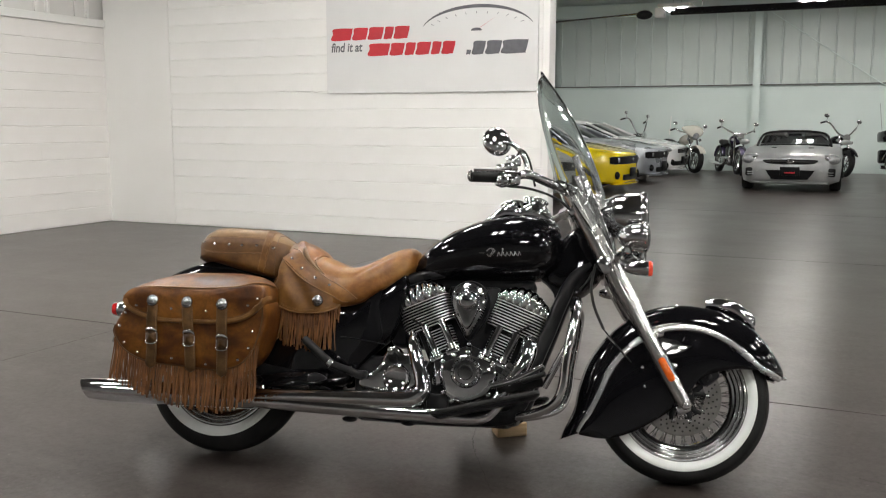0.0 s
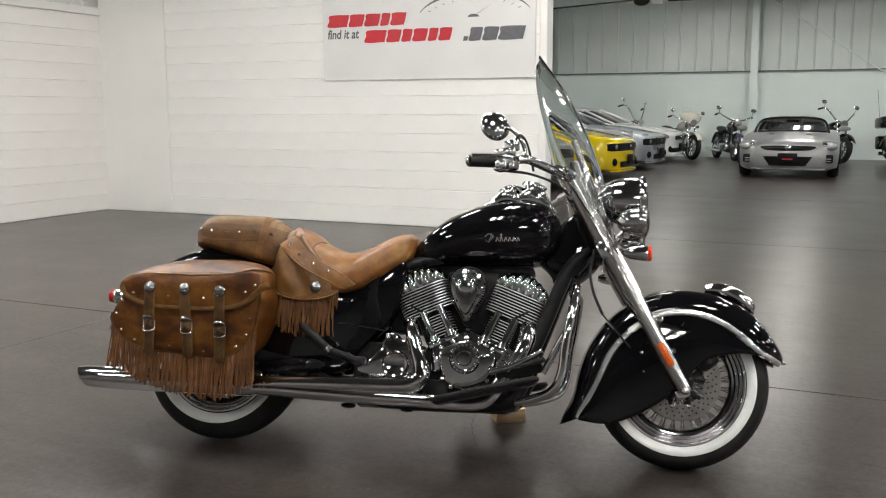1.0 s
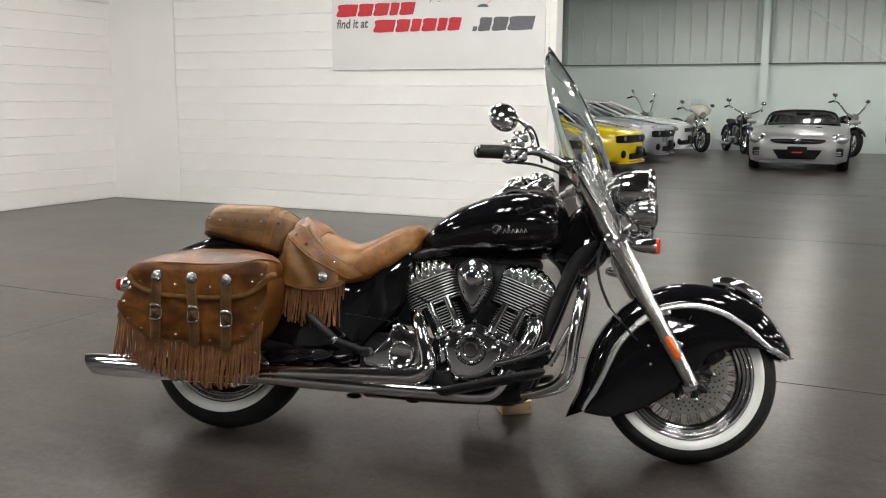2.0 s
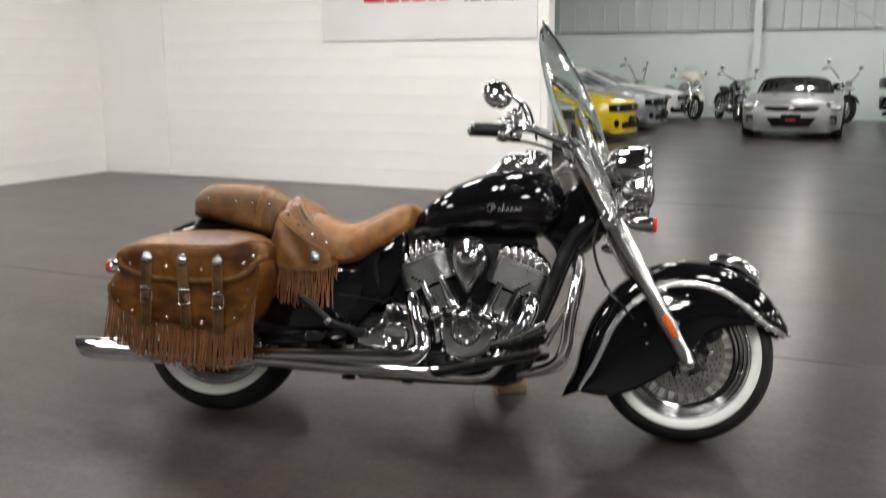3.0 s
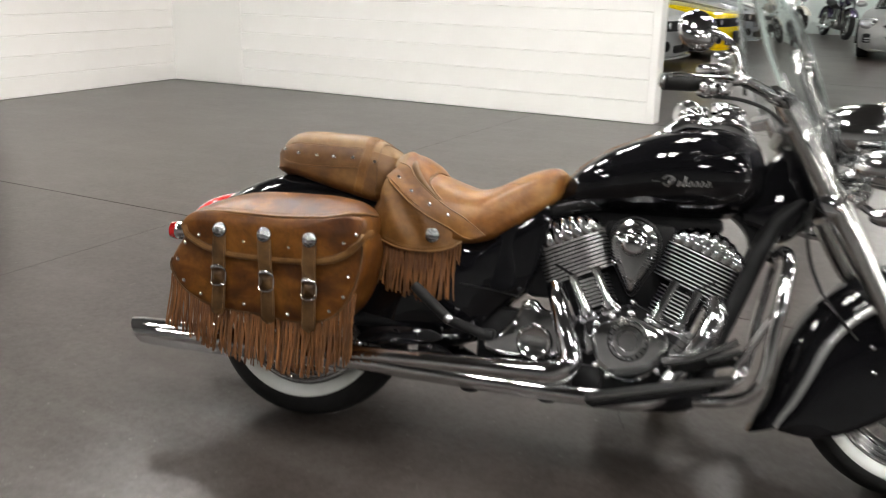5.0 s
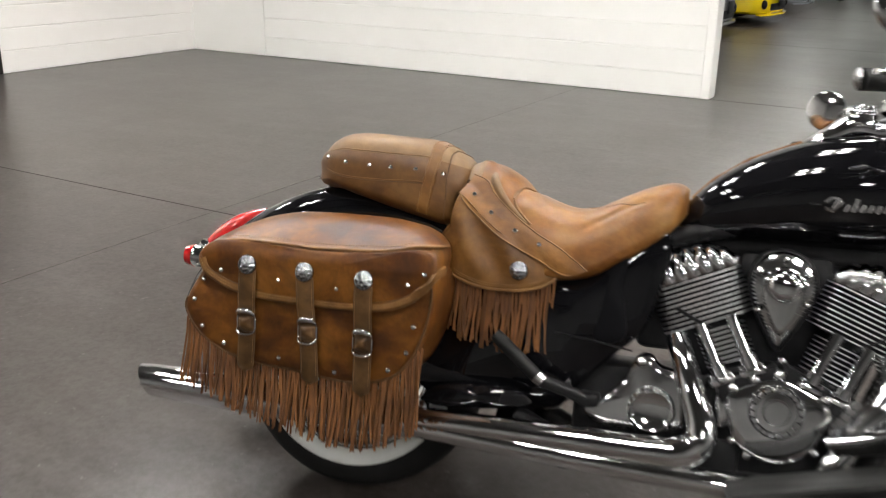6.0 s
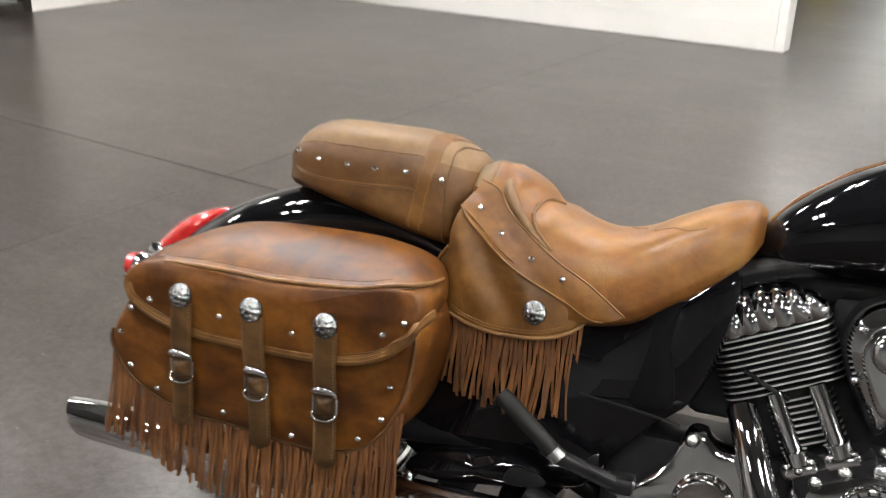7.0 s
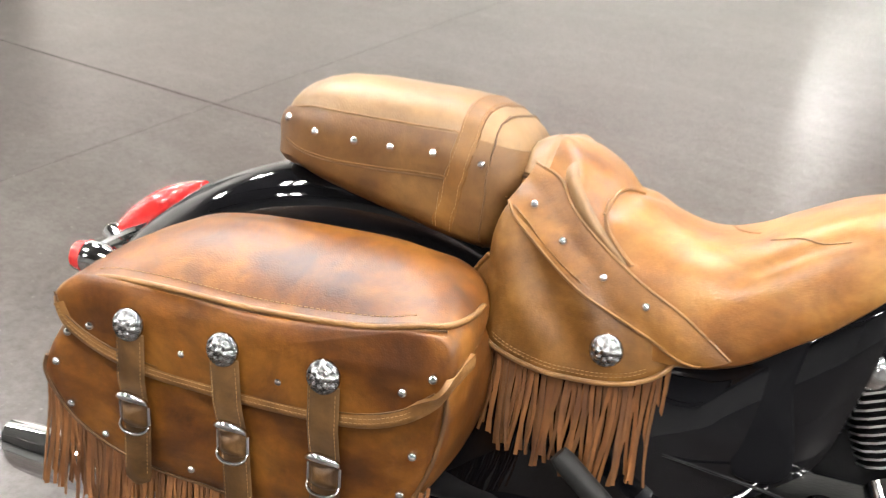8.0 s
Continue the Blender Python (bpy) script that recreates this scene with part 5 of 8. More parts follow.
bm = bmesh.new()
front = [[shield_point(s, t) for s in np.linspace(-1, 1, 29)] for t in np.linspace(0, 1, 36)]
back = [[(x - 0.0045, y, z - 0.001) for x, y, z in row] for row in front]
fv = [[bm.verts.new(p) for p in row] for row in front]
bv = [[bm.verts.new(p) for p in row] for row in back]
for i in range(35):
    for j in range(28):
        bm.faces.new((fv[i][j], fv[i][j + 1], fv[i + 1][j + 1], fv[i + 1][j]))
        bm.faces.new((bv[i][j], bv[i + 1][j], bv[i + 1][j + 1], bv[i][j + 1]))
edge_f = [fv[i][0] for i in range(36)] + [fv[35][j] for j in range(1, 29)] + [fv[i][28] for i in range(34, -1, -1)] + [fv[0][j] for j in range(27, 0, -1)]
edge_b = [bv[i][0] for i in range(36)] + [bv[35][j] for j in range(1, 29)] + [bv[i][28] for i in range(34, -1, -1)] + [bv[0][j] for j in range(27, 0, -1)]
for i in range(len(edge_f)):
    j = (i + 1) % len(edge_f)
    bm.faces.new((edge_f[i], edge_f[j], edge_b[j], edge_b[i]))
shield = part("windshield", bm, CLEAR, bike, "tall clear curved windshield")
shield.visible_shadow = False
for s in (-1, 1):
    bm = bmesh.new()
    pts = [np.array(shield_point(s * 0.62, t)) + np.array((-0.012, 0, 0)) for t in np.linspace(0.03, 0.52, 8)]
    tube(bm, pts, 0.013, 8, 16, 0.25)
    for t in (0.12, 0.30, 0.46):
        ball(bm, tuple(np.array(shield_point(s * 0.62, t)) + np.array((0.004, 0, 0))), (0.006, 0.008, 0.008), u=8, v=6)
    part("shield_bracket", bm, SATIN, shield, "brushed windshield bracket")
    bm = bmesh.new()
    tube(bm, [(1.405, s * 0.130, 0.80), (1.425, s * 0.130, 0.835)], 0.016, 10)
    part("shield_clamp", bm, CHROME, shield)

# ---- fuel tank ----
def solid(name, stations, material, parent, label, n=28, m=40, power=2.3):
    """A rounded body along x: x, half width, top, low."""
    st = spline(stations, m)
    bm = bmesh.new()
    loft(bm, [ring_of(max(w, 0.002), t, l, power, n, x) for x, w, t, l in st])
    return part(name, bm, material, parent, label)


tank = solid("fuel_tank", [(0.715, 0.030, 0.742, 0.705), (0.730, 0.062, 0.772, 0.694), (0.775, 0.092, 0.822, 0.690), (0.852, 0.122, 0.876, 0.690), (0.958, 0.146, 0.922, 0.692), (1.05, 0.158, 0.944, 0.694),
                           (1.12, 0.158, 0.950, 0.698), (1.19, 0.148, 0.942, 0.706), (1.235, 0.122, 0.918, 0.722), (1.262, 0.085, 0.880, 0.750), (1.276, 0.030, 0.830, 0.785)],
             BLACK_PAINT, bike, "black gloss teardrop fuel tank", 36, 48, 2.25)
solid("console", [(0.945, 0.018, 0.915, 0.88), (0.978, 0.040, 0.940, 0.90), (1.018, 0.056, 0.972, 0.91), (1.050, 0.062, 0.996, 0.92), (1.082, 0.062, 0.996, 0.92), (1.103, 0.060, 0.980, 0.92), (1.128, 0.064, 0.996, 0.92), (1.158, 0.066, 1.012, 0.91), (1.196, 0.062, 0.996, 0.90), (1.228, 0.050, 0.948, 0.88), (1.255, 0.030, 0.905, 0.86)],
      CHROME, tank, "chrome tank console with two humps", 32, 60, 2.4)
for x, z, r in ((1.066, 0.996, 0.036), (1.160, 1.010, 0.044)):
    bm = bmesh.new()
    lathe(bm, [(0.0, 0.018), (r * 0.45, 0.017), (r * 0.8, 0.012), (r, 0.004), (r * 1.03, -0.004), (r * 1.03, -0.02)], (0, 0, 0), 36, "z")
    for k in range(12):
        a = 2 * math.pi * k / 12
        ball(bm, (r * 0.98 * math.cos(a), r * 0.98 * math.sin(a), 0.003), (0.006, 0.006, 0.006), u=8, v=6)
    bm.transform(pose(x, 0, z, 0, 12 if x > 1.1 else -14, 0))
    part("filler_cap" if x < 1.1 else "gauge", bm, CHROME, tank, "fluted round chrome cap on the console")
# script emblem: plain silver strokes
bm = bmesh.new()


def tank_side(x, z):
    half = np.interp(x, (0.85, 0.958, 1.05, 1.12, 1.19), (0.122, 0.146, 0.158, 0.158, 0.148))
    top = np.interp(x, (0.85, 0.958, 1.05, 1.12, 1.19), (0.876, 0.922, 0.944, 0.950, 0.942))
    mid, tall = (top + 0.694) / 2, (top - 0.694) / 2
    q = min(0.99, abs((z - mid) / tall))
    return -half * (1 - q ** 2.25) ** (1 / 2.25) - 0.0012


def stroke(bm, pts, r):
    tube(bm, [(x, tank_side(x, z), z) for x, z in pts], r, 6, 0, 0.5)


stroke(bm, [(0.972, 0.780), (0.992, 0.780)], 0.0022)
stroke(bm, spline([(1.000, 0.786), (1.014, 0.796), (1.030, 0.788), (1.022, 0.776), (1.008, 0.769), (1.002, 0.776)], 18), 0.0032)
stroke(bm, [(1.014, 0.767), (1.026, 0.796)], 0.0030)
for i in range(6):
    x0 = 1.040 + 0.0150 * i
    stroke(bm, [(x0, 0.769 + 0.0006 * i), (x0 + 0.006, (0.796 if i == 1 else 0.784) + 0.0006 * i)], 0.0030)
    stroke(bm, [(x0 + 0.006, 0.783 + 0.0006 * i), (x0 + 0.011, 0.771 + 0.0006 * i)], 0.0020)
part("script_badge", bm, CHROME, tank, "silver script badge of plain strokes")

# ---- leather: studs, conchos, fringe ----
def stud_mesh():
    bm = bmesh.new()
    lathe(bm, [(0.0, -0.0052), (0.0020, -0.0050), (0.0038, -0.0041), (0.0052, -0.0026), (0.0059, -0.0008), (0.006, 0.002)], (0, 0, 0), 14)
    bmesh.ops.recalc_face_normals(bm, faces=bm.faces[:])
    for f in bm.faces:
        f.smooth = True
    me = bpy.data.meshes.new("stud")
    bm.to_mesh(me)
    bm.free()
    me.materials.append(CHROME)
    return me


def concho_mesh():
    """A domed silver button: a centre boss, deep cut petals and a beaded rim."""
    bm = bmesh.new()
    rows = []
    n = 48
    for r, h in ((0.0005, -0.0150), (0.0035, -0.0147), (0.0052, -0.0128), (0.0062, -0.0120), (0.0085, -0.0136), (0.0115, -0.0125), (0.0142, -0.0102), (0.0158, -0.0078), (0.0172, -0.0078), (0.0195, -0.0058), (0.0210, -0.0030), (0.0214, 0.0)):
        row = []
        for k in range(n):
            a = 2 * math.pi * k / n
            cut = 0.0
            if 0.007 < r < 0.0165:
                cut = 0.0030 * (1 - abs(math.cos(4 * a)) ** 0.6)
            elif 0.0165 < r < 0.0205:
                cut = 0.0012 * (1 - math.cos(24 * a)) / 2
            row.append((r * math.cos(a), h + cut, r * math.sin(a)))
        rows.append(row)
    loft(bm, rows)
    bmesh.ops.recalc_face_normals(bm, faces=bm.faces[:])
    for f in bm.faces:
        f.smooth = True
    me = bpy.data.meshes.new("concho")
    bm.to_mesh(me)
    bm.free()
    me.materials.append(ENGRAVED)
    return me


STUD, CONCHO = stud_mesh(), concho_mesh()


def fringe(name, starts, lengths, parent, rng, width=0.0052, label="long rust suede fringe"):
    """Thin hanging strips, one ribbon each, with a little sway."""
    bm = bmesh.new()
    for p, ln in zip(starts, lengths):
        w, th = width * rng.uniform(0.75, 1.15), 0.0009
        bend = rng.uniform(-0.010, 0.010)
        sway = rng.uniform(-0.006, 0.006)
        turn = rng.uniform(-0.9, 0.9)
        twist = rng.uniform(-0.8, 0.8)
        rings = []
        for k in range(7):
            f = k / 6
            x = p[0] + bend * f * f + 0.002 * math.sin(5 * f + twist * 3)
            y = p[1] + ln * 0.10 * f + sway * f * f
            z = p[2] - ln * f
            a = turn * f + twist * 0.3
            dx, dy = w / 2 * math.cos(a), w / 2 * math.sin(a)
            nx, ny = -th * math.sin(a), th * math.cos(a)
            rings.append([(x - dx - nx, y - dy - ny, z), (x + dx - nx, y + dy - ny, z), (x + dx + nx, y + dy + ny, z), (x - dx + nx, y - dy + ny, z)])
        loft(bm, rings)
    ob = part(name, bm, SUEDE, parent, label, flat=True)
    return tagged(ob, kind="stuff")


def stitches(bm, pts, step=0.0075, r=0.0007):
    """Short thread dashes along a path."""
    p = np.array(pts)
    seg = np.r_[0, np.cumsum(np.linalg.norm(np.diff(p, axis=0), axis=1))]
    at = 0.0
    while at + step * 0.6 < seg[-1]:
        a = [np.interp(at, seg, p[:, k]) for k in range(3)]
        b = [np.interp(at + step * 0.6, seg, p[:, k]) for k in range(3)]
        tube(bm, [a, b], r, 4)
        at += step


# ---- rider seat ----
SEAT = [  # x, half width, low edge, crest
    (0.222, 0.096, 0.700, 0.788), (0.232, 0.130, 0.655, 0.811), (0.260, 0.150, 0.620, 0.822), (0.300, 0.160, 0.598, 0.818), (0.340, 0.166, 0.584, 0.799),
    (0.390, 0.168, 0.577, 0.768), (0.440, 0.168, 0.574, 0.744), (0.490, 0.166, 0.577, 0.735), (0.540, 0.164, 0.590, 0.744), (0.590, 0.160, 0.620, 0.768),
    (0.640, 0.152, 0.655, 0.792), (0.690, 0.134, 0.697, 0.808), (0.714, 0.112, 0.724, 0.807), (0.730, 0.070, 0.750, 0.797)]
st = spline(SEAT, 90)
ROLL = spline([(0.276, -0.070, 0.818), (0.286, -0.087, 0.815), (0.302, -0.106, 0.802), (0.314, -0.126, 0.774), (0.338, -0.144, 0.736), (0.366, -0.155, 0.706), (0.398, -0.162, 0.680)], 60)
PAN = spline([(0.402, 0.02, 0.765), (0.376, -0.030, 0.772), (0.358, -0.080, 0.771), (0.351, -0.118, 0.762), (0.350, -0.140, 0.743), (0.357, -0.150, 0.722), (0.373, -0.156, 0.703), (0.396, -0.162, 0.682)], 60)
FOLD = spline([(0.513, -0.152, 0.688), (0.542, -0.140, 0.707), (0.577, -0.132, 0.726), (0.612, -0.128, 0.746), (0.650, -0.122, 0.760)], 40)


def near_line(line, x, y, z):
    """Distance to a line, mirrored on the far side."""
    return float(np.min(np.sqrt((line[:, 0] - x) ** 2 + (line[:, 1] + abs(y)) ** 2 + (line[:, 2] - z) ** 2)))


def seat_point(x, a):
    """On the seat's skin; a: -90 at the shown low edge, 0 at the crest, 90 at the far edge."""
    w, low, top = (np.interp(x, st[:, 0], st[:, k]) for k in (1, 2, 3))
    p = 2 / float(np.interp(x, (0.25, 0.40, 0.56, 0.66), (2.5, 2.6, 2.9, 3.1)))
    c, s = math.cos(radians(abs(a))), math.sin(radians(abs(a)))
    y, z = w * s ** p, low + (top - low) * max(c, 0.0) ** p
    up = 0.013 * math.exp(-(near_line(ROLL, x, y, z) / 0.020) ** 2) - 0.012 * math.exp(-(near_line(PAN, x, y, z) / 0.020) ** 2)
    up -= 0.0045 * math.exp(-(near_line(FOLD, x, y, z) / 0.012) ** 2)
    z += up * c
    y += up * s
    # soft hollows where riders sit
    z -= 0.006 * math.exp(-((x - 0.47) / 0.07) ** 2 - ((abs(y) - 0.06) / 0.04) ** 2)
    z += 0.0012 * noise.noise((x * 28, a * 0.06, 3.0))
    return np.array((x, math.copysign(y, a), z))


def seat_at(x, z):
    """On the shown side of the seat at a height."""
    lo, hi = -90.0, -1.0
    for _ in range(30):
        mid = (lo + hi) / 2
        if seat_point(x, mid)[2] < z:
            lo = mid
        else:
            hi = mid
    return seat_point(x, lo)


def seat_over(x, y):
    """On the seat's skin above a place in plan, shown side."""
    lo, hi = -90.0, 0.0
    for _ in range(30):
        mid = (lo + hi) / 2
        if seat_point(x, mid)[1] < y:
            lo = mid
        else:
            hi = mid
    return seat_point(x, lo)


bm = bmesh.new()
rows = []
for x in st[:, 0]:
    ring = [seat_point(x, a) for a in np.linspace(-90, 90, 61)]
    rows.append(ring + [(x, ring[-1][1] * 0.86, ring[-1][2] - 0.010), (x, ring[0][1] * 0.86, ring[0][2] - 0.010)])
loft(bm, rows)
seat = part("rider_seat", bm, HIDE_PALE, bike, "tan leather rider seat with worn saddle dish", sharp=75)

# leather strip along the tank's spine
bm = bmesh.new()
rings = []
for x in np.linspace(0.735, 0.955, 16):
    z = float(np.interp(x, (0.73, 0.775, 0.852, 0.958), (0.772, 0.822, 0.876, 0.922)))
    rings.append([(x, -0.030, z - 0.004), (x, -0.028, z + 0.004), (x, 0.028, z + 0.004), (x, 0.030, z - 0.004)])
loft(bm, rings)
part("tank_strip", bm, HIDE_PALE, bike, "tan leather strip along the tank top")
# raised seams: round the pan, and the darts towards the tank
bm = bmesh.new()
pan_seam = [seat_over(x, y) for x, y, z in PAN[6:30]] + [seat_at(x, z) for x, y, z in PAN[30:]]
tube(bm, [p + np.array((0.001, -0.0006, 0.0008)) for p in pan_seam], 0.0026, 6)
part("seat_seam", bm, HIDE_TRIM, seat, "raised stitched seam")
# a second, dark tube stands for the shadow of the pale pan seam
bm = bmesh.new()
tube(bm, [p + np.array((-0.0030, -0.0002, 0.0002)) for p in pan_seam], 0.0012, 6)
part("seat_seam", bm, SEAM, seat, "dark line drawn as the shade behind the pan seam")
for line in ([(0.507, -0.004), (0.515, -0.030), (0.540, -0.062)], [(0.553, -0.094), (0.581, -0.108), (0.605, -0.120), (0.640, -0.126)]):
    bm = bmesh.new()
    tube(bm, [seat_over(x, y) + np.array((0, 0, 0.0002)) for x, y in spline(line, 40)], 0.0012, 6)
    part("seat_seam", bm, HIDE_TRIM, seat, "raised stitched seam")
# rolled bolster between the studded band and the pan
for s in (-1, 1):
    low_line = spline([(0.286, 0.782), (0.304, 0.752), (0.330, 0.722), (0.361, 0.697), (0.396, 0.677)], 30)
    up_line = spline([(0.302, 0.800), (0.316, 0.772), (0.342, 0.735), (0.370, 0.705), (0.400, 0.680)], 30)
    rows = []
    for k in range(9):
        g = k / 8
        row = []
        for i, ((xa, za), (xb, zb)) in enumerate(zip(low_line, up_line)):
            p = seat_at(xa + (xb - xa) * g, za + (zb - za) * g)
            swell = (0.0065 * math.sin(math.pi * g) * min(1.0, (29 - i) / 8) * min(1.0, (i + 1) / 5) - 0.0012)
            row.append((p[0], s * -(p[1] - swell * 0.8), p[2] + swell * 0.6))
        rows.append(row)
    bm = bmesh.new()
    loft(bm, rows, closed=False)
    part("seat_bolster", bm, HIDE_TOP, seat, "pale rolled leather edge beside the pan")
# side skirt with rolled edge
BAND_UP = spline([(0.250, 0.786), (0.288, 0.772), (0.314, 0.740), (0.362, 0.700), (0.416, 0.664), (0.467, 0.638), (0.505, 0.613), (0.534, 0.592)], 40)
BAND_LOW = spline([(0.232, 0.738), (0.246, 0.717), (0.281, 0.686), (0.326, 0.653), (0.379, 0.625), (0.430, 0.603), (0.470, 0.582), (0.500, 0.577)], 40)
skirt_line = [(0.187, 0.614), (0.198, 0.640), (0.214, 0.660), (0.219, 0.695), (0.233, 0.734), (0.255, 0.722), (0.290, 0.690), (0.335, 0.660), (0.385, 0.633), (0.435, 0.612), (0.470, 0.592), (0.468, 0.572), (0.445, 0.551), (0.400, 0.536), (0.343, 0.531), (0.292, 0.535), (0.240, 0.552), (0.206, 0.580)]


def skirt_y(x, z):
    out = -0.168 - 0.008 * max(0.0, min(1.0, (0.66 - z) / 0.12))
    out += 0.042 * max(0.0, (0.245 - x) / 0.06) ** 1.4 + 0.020 * max(0.0, (x - 0.42) / 0.05) ** 1.5
    fade = max(0.0, min(1.0, (z - 0.540) / 0.05))
    at = x - 0.288 - 0.55 * (0.66 - z)
    out += fade * (0.004 * math.exp(-(at / 0.020) ** 2) - 0.010 * math.exp(-((at - 0.045) / 0.026) ** 2) - 0.009 * math.exp(-((at + 0.045) / 0.026) ** 2))
    return out + 0.0015 * noise.noise((x * 30, z * 30, 1.0))


def skin(bm, outline, yf, thick, n, rings=10):
    """A sheet over an outline in x-z whose depth follows yf, with a rounded edge."""
    o = spline(outline, n, True)
    c = o.mean(0)
    rows = [[(x, yf(x, z) + thick, z) for x, z in o], [(x, yf(x, z) + thick * 0.3, z) for x, z in o]]
    for k in range(rings):
        f = k / rings
        q = c + (o - c) * (1 - f) if k else c + (o - c) * 0.992
        rows.append([(x, yf(x, z), z) for x, z in q])
    loft(bm, rows)
    return o


for s in (-1, 1):
    bm = bmesh.new()
    o = skin(bm, skirt_line, skirt_y, 0.008, 90)
    if s > 0:
        for v in bm.verts:
            v.co.y = -v.co.y
    skirt = part("seat_skirt", bm, HIDE, seat, "tan leather seat skirt flap", sharp=75)
    bm = bmesh.new()
    low = [(x, s * -(skirt_y(x, z) - 0.001), z) for x, z in spline([(0.216, 0.664), (0.198, 0.640), (0.187, 0.614), (0.206, 0.580), (0.240, 0.552), (0.292, 0.535), (0.343, 0.531), (0.400, 0.536), (0.445, 0.551), (0.468, 0.572), (0.471, 0.590)], 60)]
    tube(bm, low, 0.0034, 8)
    part("skirt_binding", bm, HIDE_TRIM, seat, "pale rolled edge binding")
    bm = bmesh.new()
    for lift in (0.008, 0.0125):
        stitches(bm, [(x + (0.335 - x) * 0.05, s * -(skirt_y(x, z) - 0.0012), z + lift) for x, y, z in low[12:56]], 0.006, 0.0006)
    tagged(part("stitching", bm, THREAD, seat), kind="stuff")
    # studded band over the skirt's upper edge
    rows = []
    for f in np.linspace(-0.06, 1.04, 16):
        row = []
        for (xa, za), (xb, zb) in zip(BAND_LOW, BAND_UP):
            g = min(1.0, max(f, 0.0))
            x, z = xa + (xb - xa) * g, za + (zb - za) * g
            base = seat_at(x, z)
            over = max(0.0, 1 - g / 0.55)
            y = base[1] - 0.0040 - 0.003 * math.sin(math.pi * g)
            y = min(y, (skirt_y(x, z) - 0.0035) * over + y * (1 - over))
            row.append((x, s * -(y + (0.006 if f < 0 or f > 1 else 0)), base[2] + 0.0012 * g))
        rows.append(row)
    bm = bmesh.new()
    loft(bm, rows, closed=False)
    part("stud_band", bm, HIDE_BAND, seat, "leather band with silver studs")
    bm = bmesh.new()
    tube(bm, rows[1], 0.0019, 6)
    tube(bm, rows[-2], 0.0021, 6)
    part("band_edges", bm, HIDE_TRIM, seat, "raised seams along the studded band")
    flip = Matrix.Diagonal((1, -s, 1, 1))
    for x, z in ((0.264, 0.737), (0.309, 0.699), (0.367, 0.664), (0.424, 0.639)):
        p = min((q for row in rows for q in row), key=lambda q: (q[0] - x) ** 2 + (q[2] - z) ** 2)
        piece("stud", STUD, seat, Matrix.Translation((x, p[1] + s * 0.001, z)) @ flip)
    piece("concho", CONCHO, seat, Matrix.Translation((0.387, s * -(skirt_y(0.387, 0.578) - 0.001), 0.578)) @ flip)
    # folded tab at the seat's rear crest
    bm = bmesh.new()
    tab = []
    for f in np.linspace(0, 1, 12):
        row = []
        for i, x in enumerate(np.linspace(0.228, 0.272 - 0.006 * f, 9)):
            p = seat_point(x, -14 - 34 * f)
            edge = i in (0, 8) or f == 0
            row.append((p[0], s * -(p[1] - (0.0 if edge else 0.0030 * f)), p[2] + (0.0 if edge else 0.0030)))
        tab.append(row)
    tab.append([(x, y - s * 0.001, z - 0.0030) for x, y, z in tab[-1]])
    tab.append([(x, y - s * 0.008, z + 0.0010) for x, y, z in tab[-1]])
    loft(bm, tab, closed=False)
    part("seat_tab", bm, HIDE_TOP, seat, "folded pale leather tab at the rear crest")
    # a dark tube under the folded edge puts its shade into colour
    bm = bmesh.new()
    tube(bm, [np.array(q) + np.array((0, s * 0.002, -0.002)) for q in tab[-2]], 0.0020, 6)
    part("seat_seam", bm, SEAM, seat, "dark tube drawn as the shade under the tab edge")
    rng = random.Random(11 + s)
    xs = np.linspace(0.206, 0.466, 58)
    starts = [(x, s * -(skirt_y(x, 0.55) + 0.004 + 0.003 * (i % 2)), float(np.interp(x, (0.200, 0.240, 0.292, 0.343, 0.40, 0.445, 0.470), (0.590, 0.556, 0.539, 0.535, 0.540, 0.555, 0.575)))) for i, x in enumerate(xs)]
    fringe("fringe", starts, [max(0.05, p[2] - np.interp(p[0], (0.21, 0.26, 0.36, 0.48), (0.445, 0.420, 0.400, 0.410)) + rng.uniform(-0.010, 0.012)) for p in starts], seat, rng)

# ---- pillion ----
def pillion_plan(inset, n=72):
    """Plan outline: round at the rear, squarer at the front."""
    out = []
    for k in range(n):
        a = 2 * math.pi * k / n
        c, s = math.cos(a), math.sin(a)
        w = 0.166 - inset
        if c < 0:
            x = 0.015 + (0.160 - inset) * -(abs(c) ** (2 / 2.7))
            y = w * math.copysign(abs(s) ** (2 / 2.7), s)
        else:
            x = 0.015 + (0.226 - inset) * c ** (2 / 4.2)
            y = w * math.copysign(abs(s) ** (2 / 4.2), s)
        out.append((x, y))
    return out


def pillion_low(x):
    return 0.700 - 0.25 * (max(x, -0.075) - 0.03)


def pillion_seam(x):
    return float(np.interp(x, (-0.15, -0.06, 0.05, 0.15, 0.235), (0.806, 0.814, 0.811, 0.810, 0.796)))


def pillion_side(f, inset, n=72):
    """A ring on the side wall; f: 0 at the base, 1 at the upper seam."""
    return [(x, y, pillion_low(x) + (pillion_seam(x) - pillion_low(x)) * f) for x, y in pillion_plan(inset, n)]


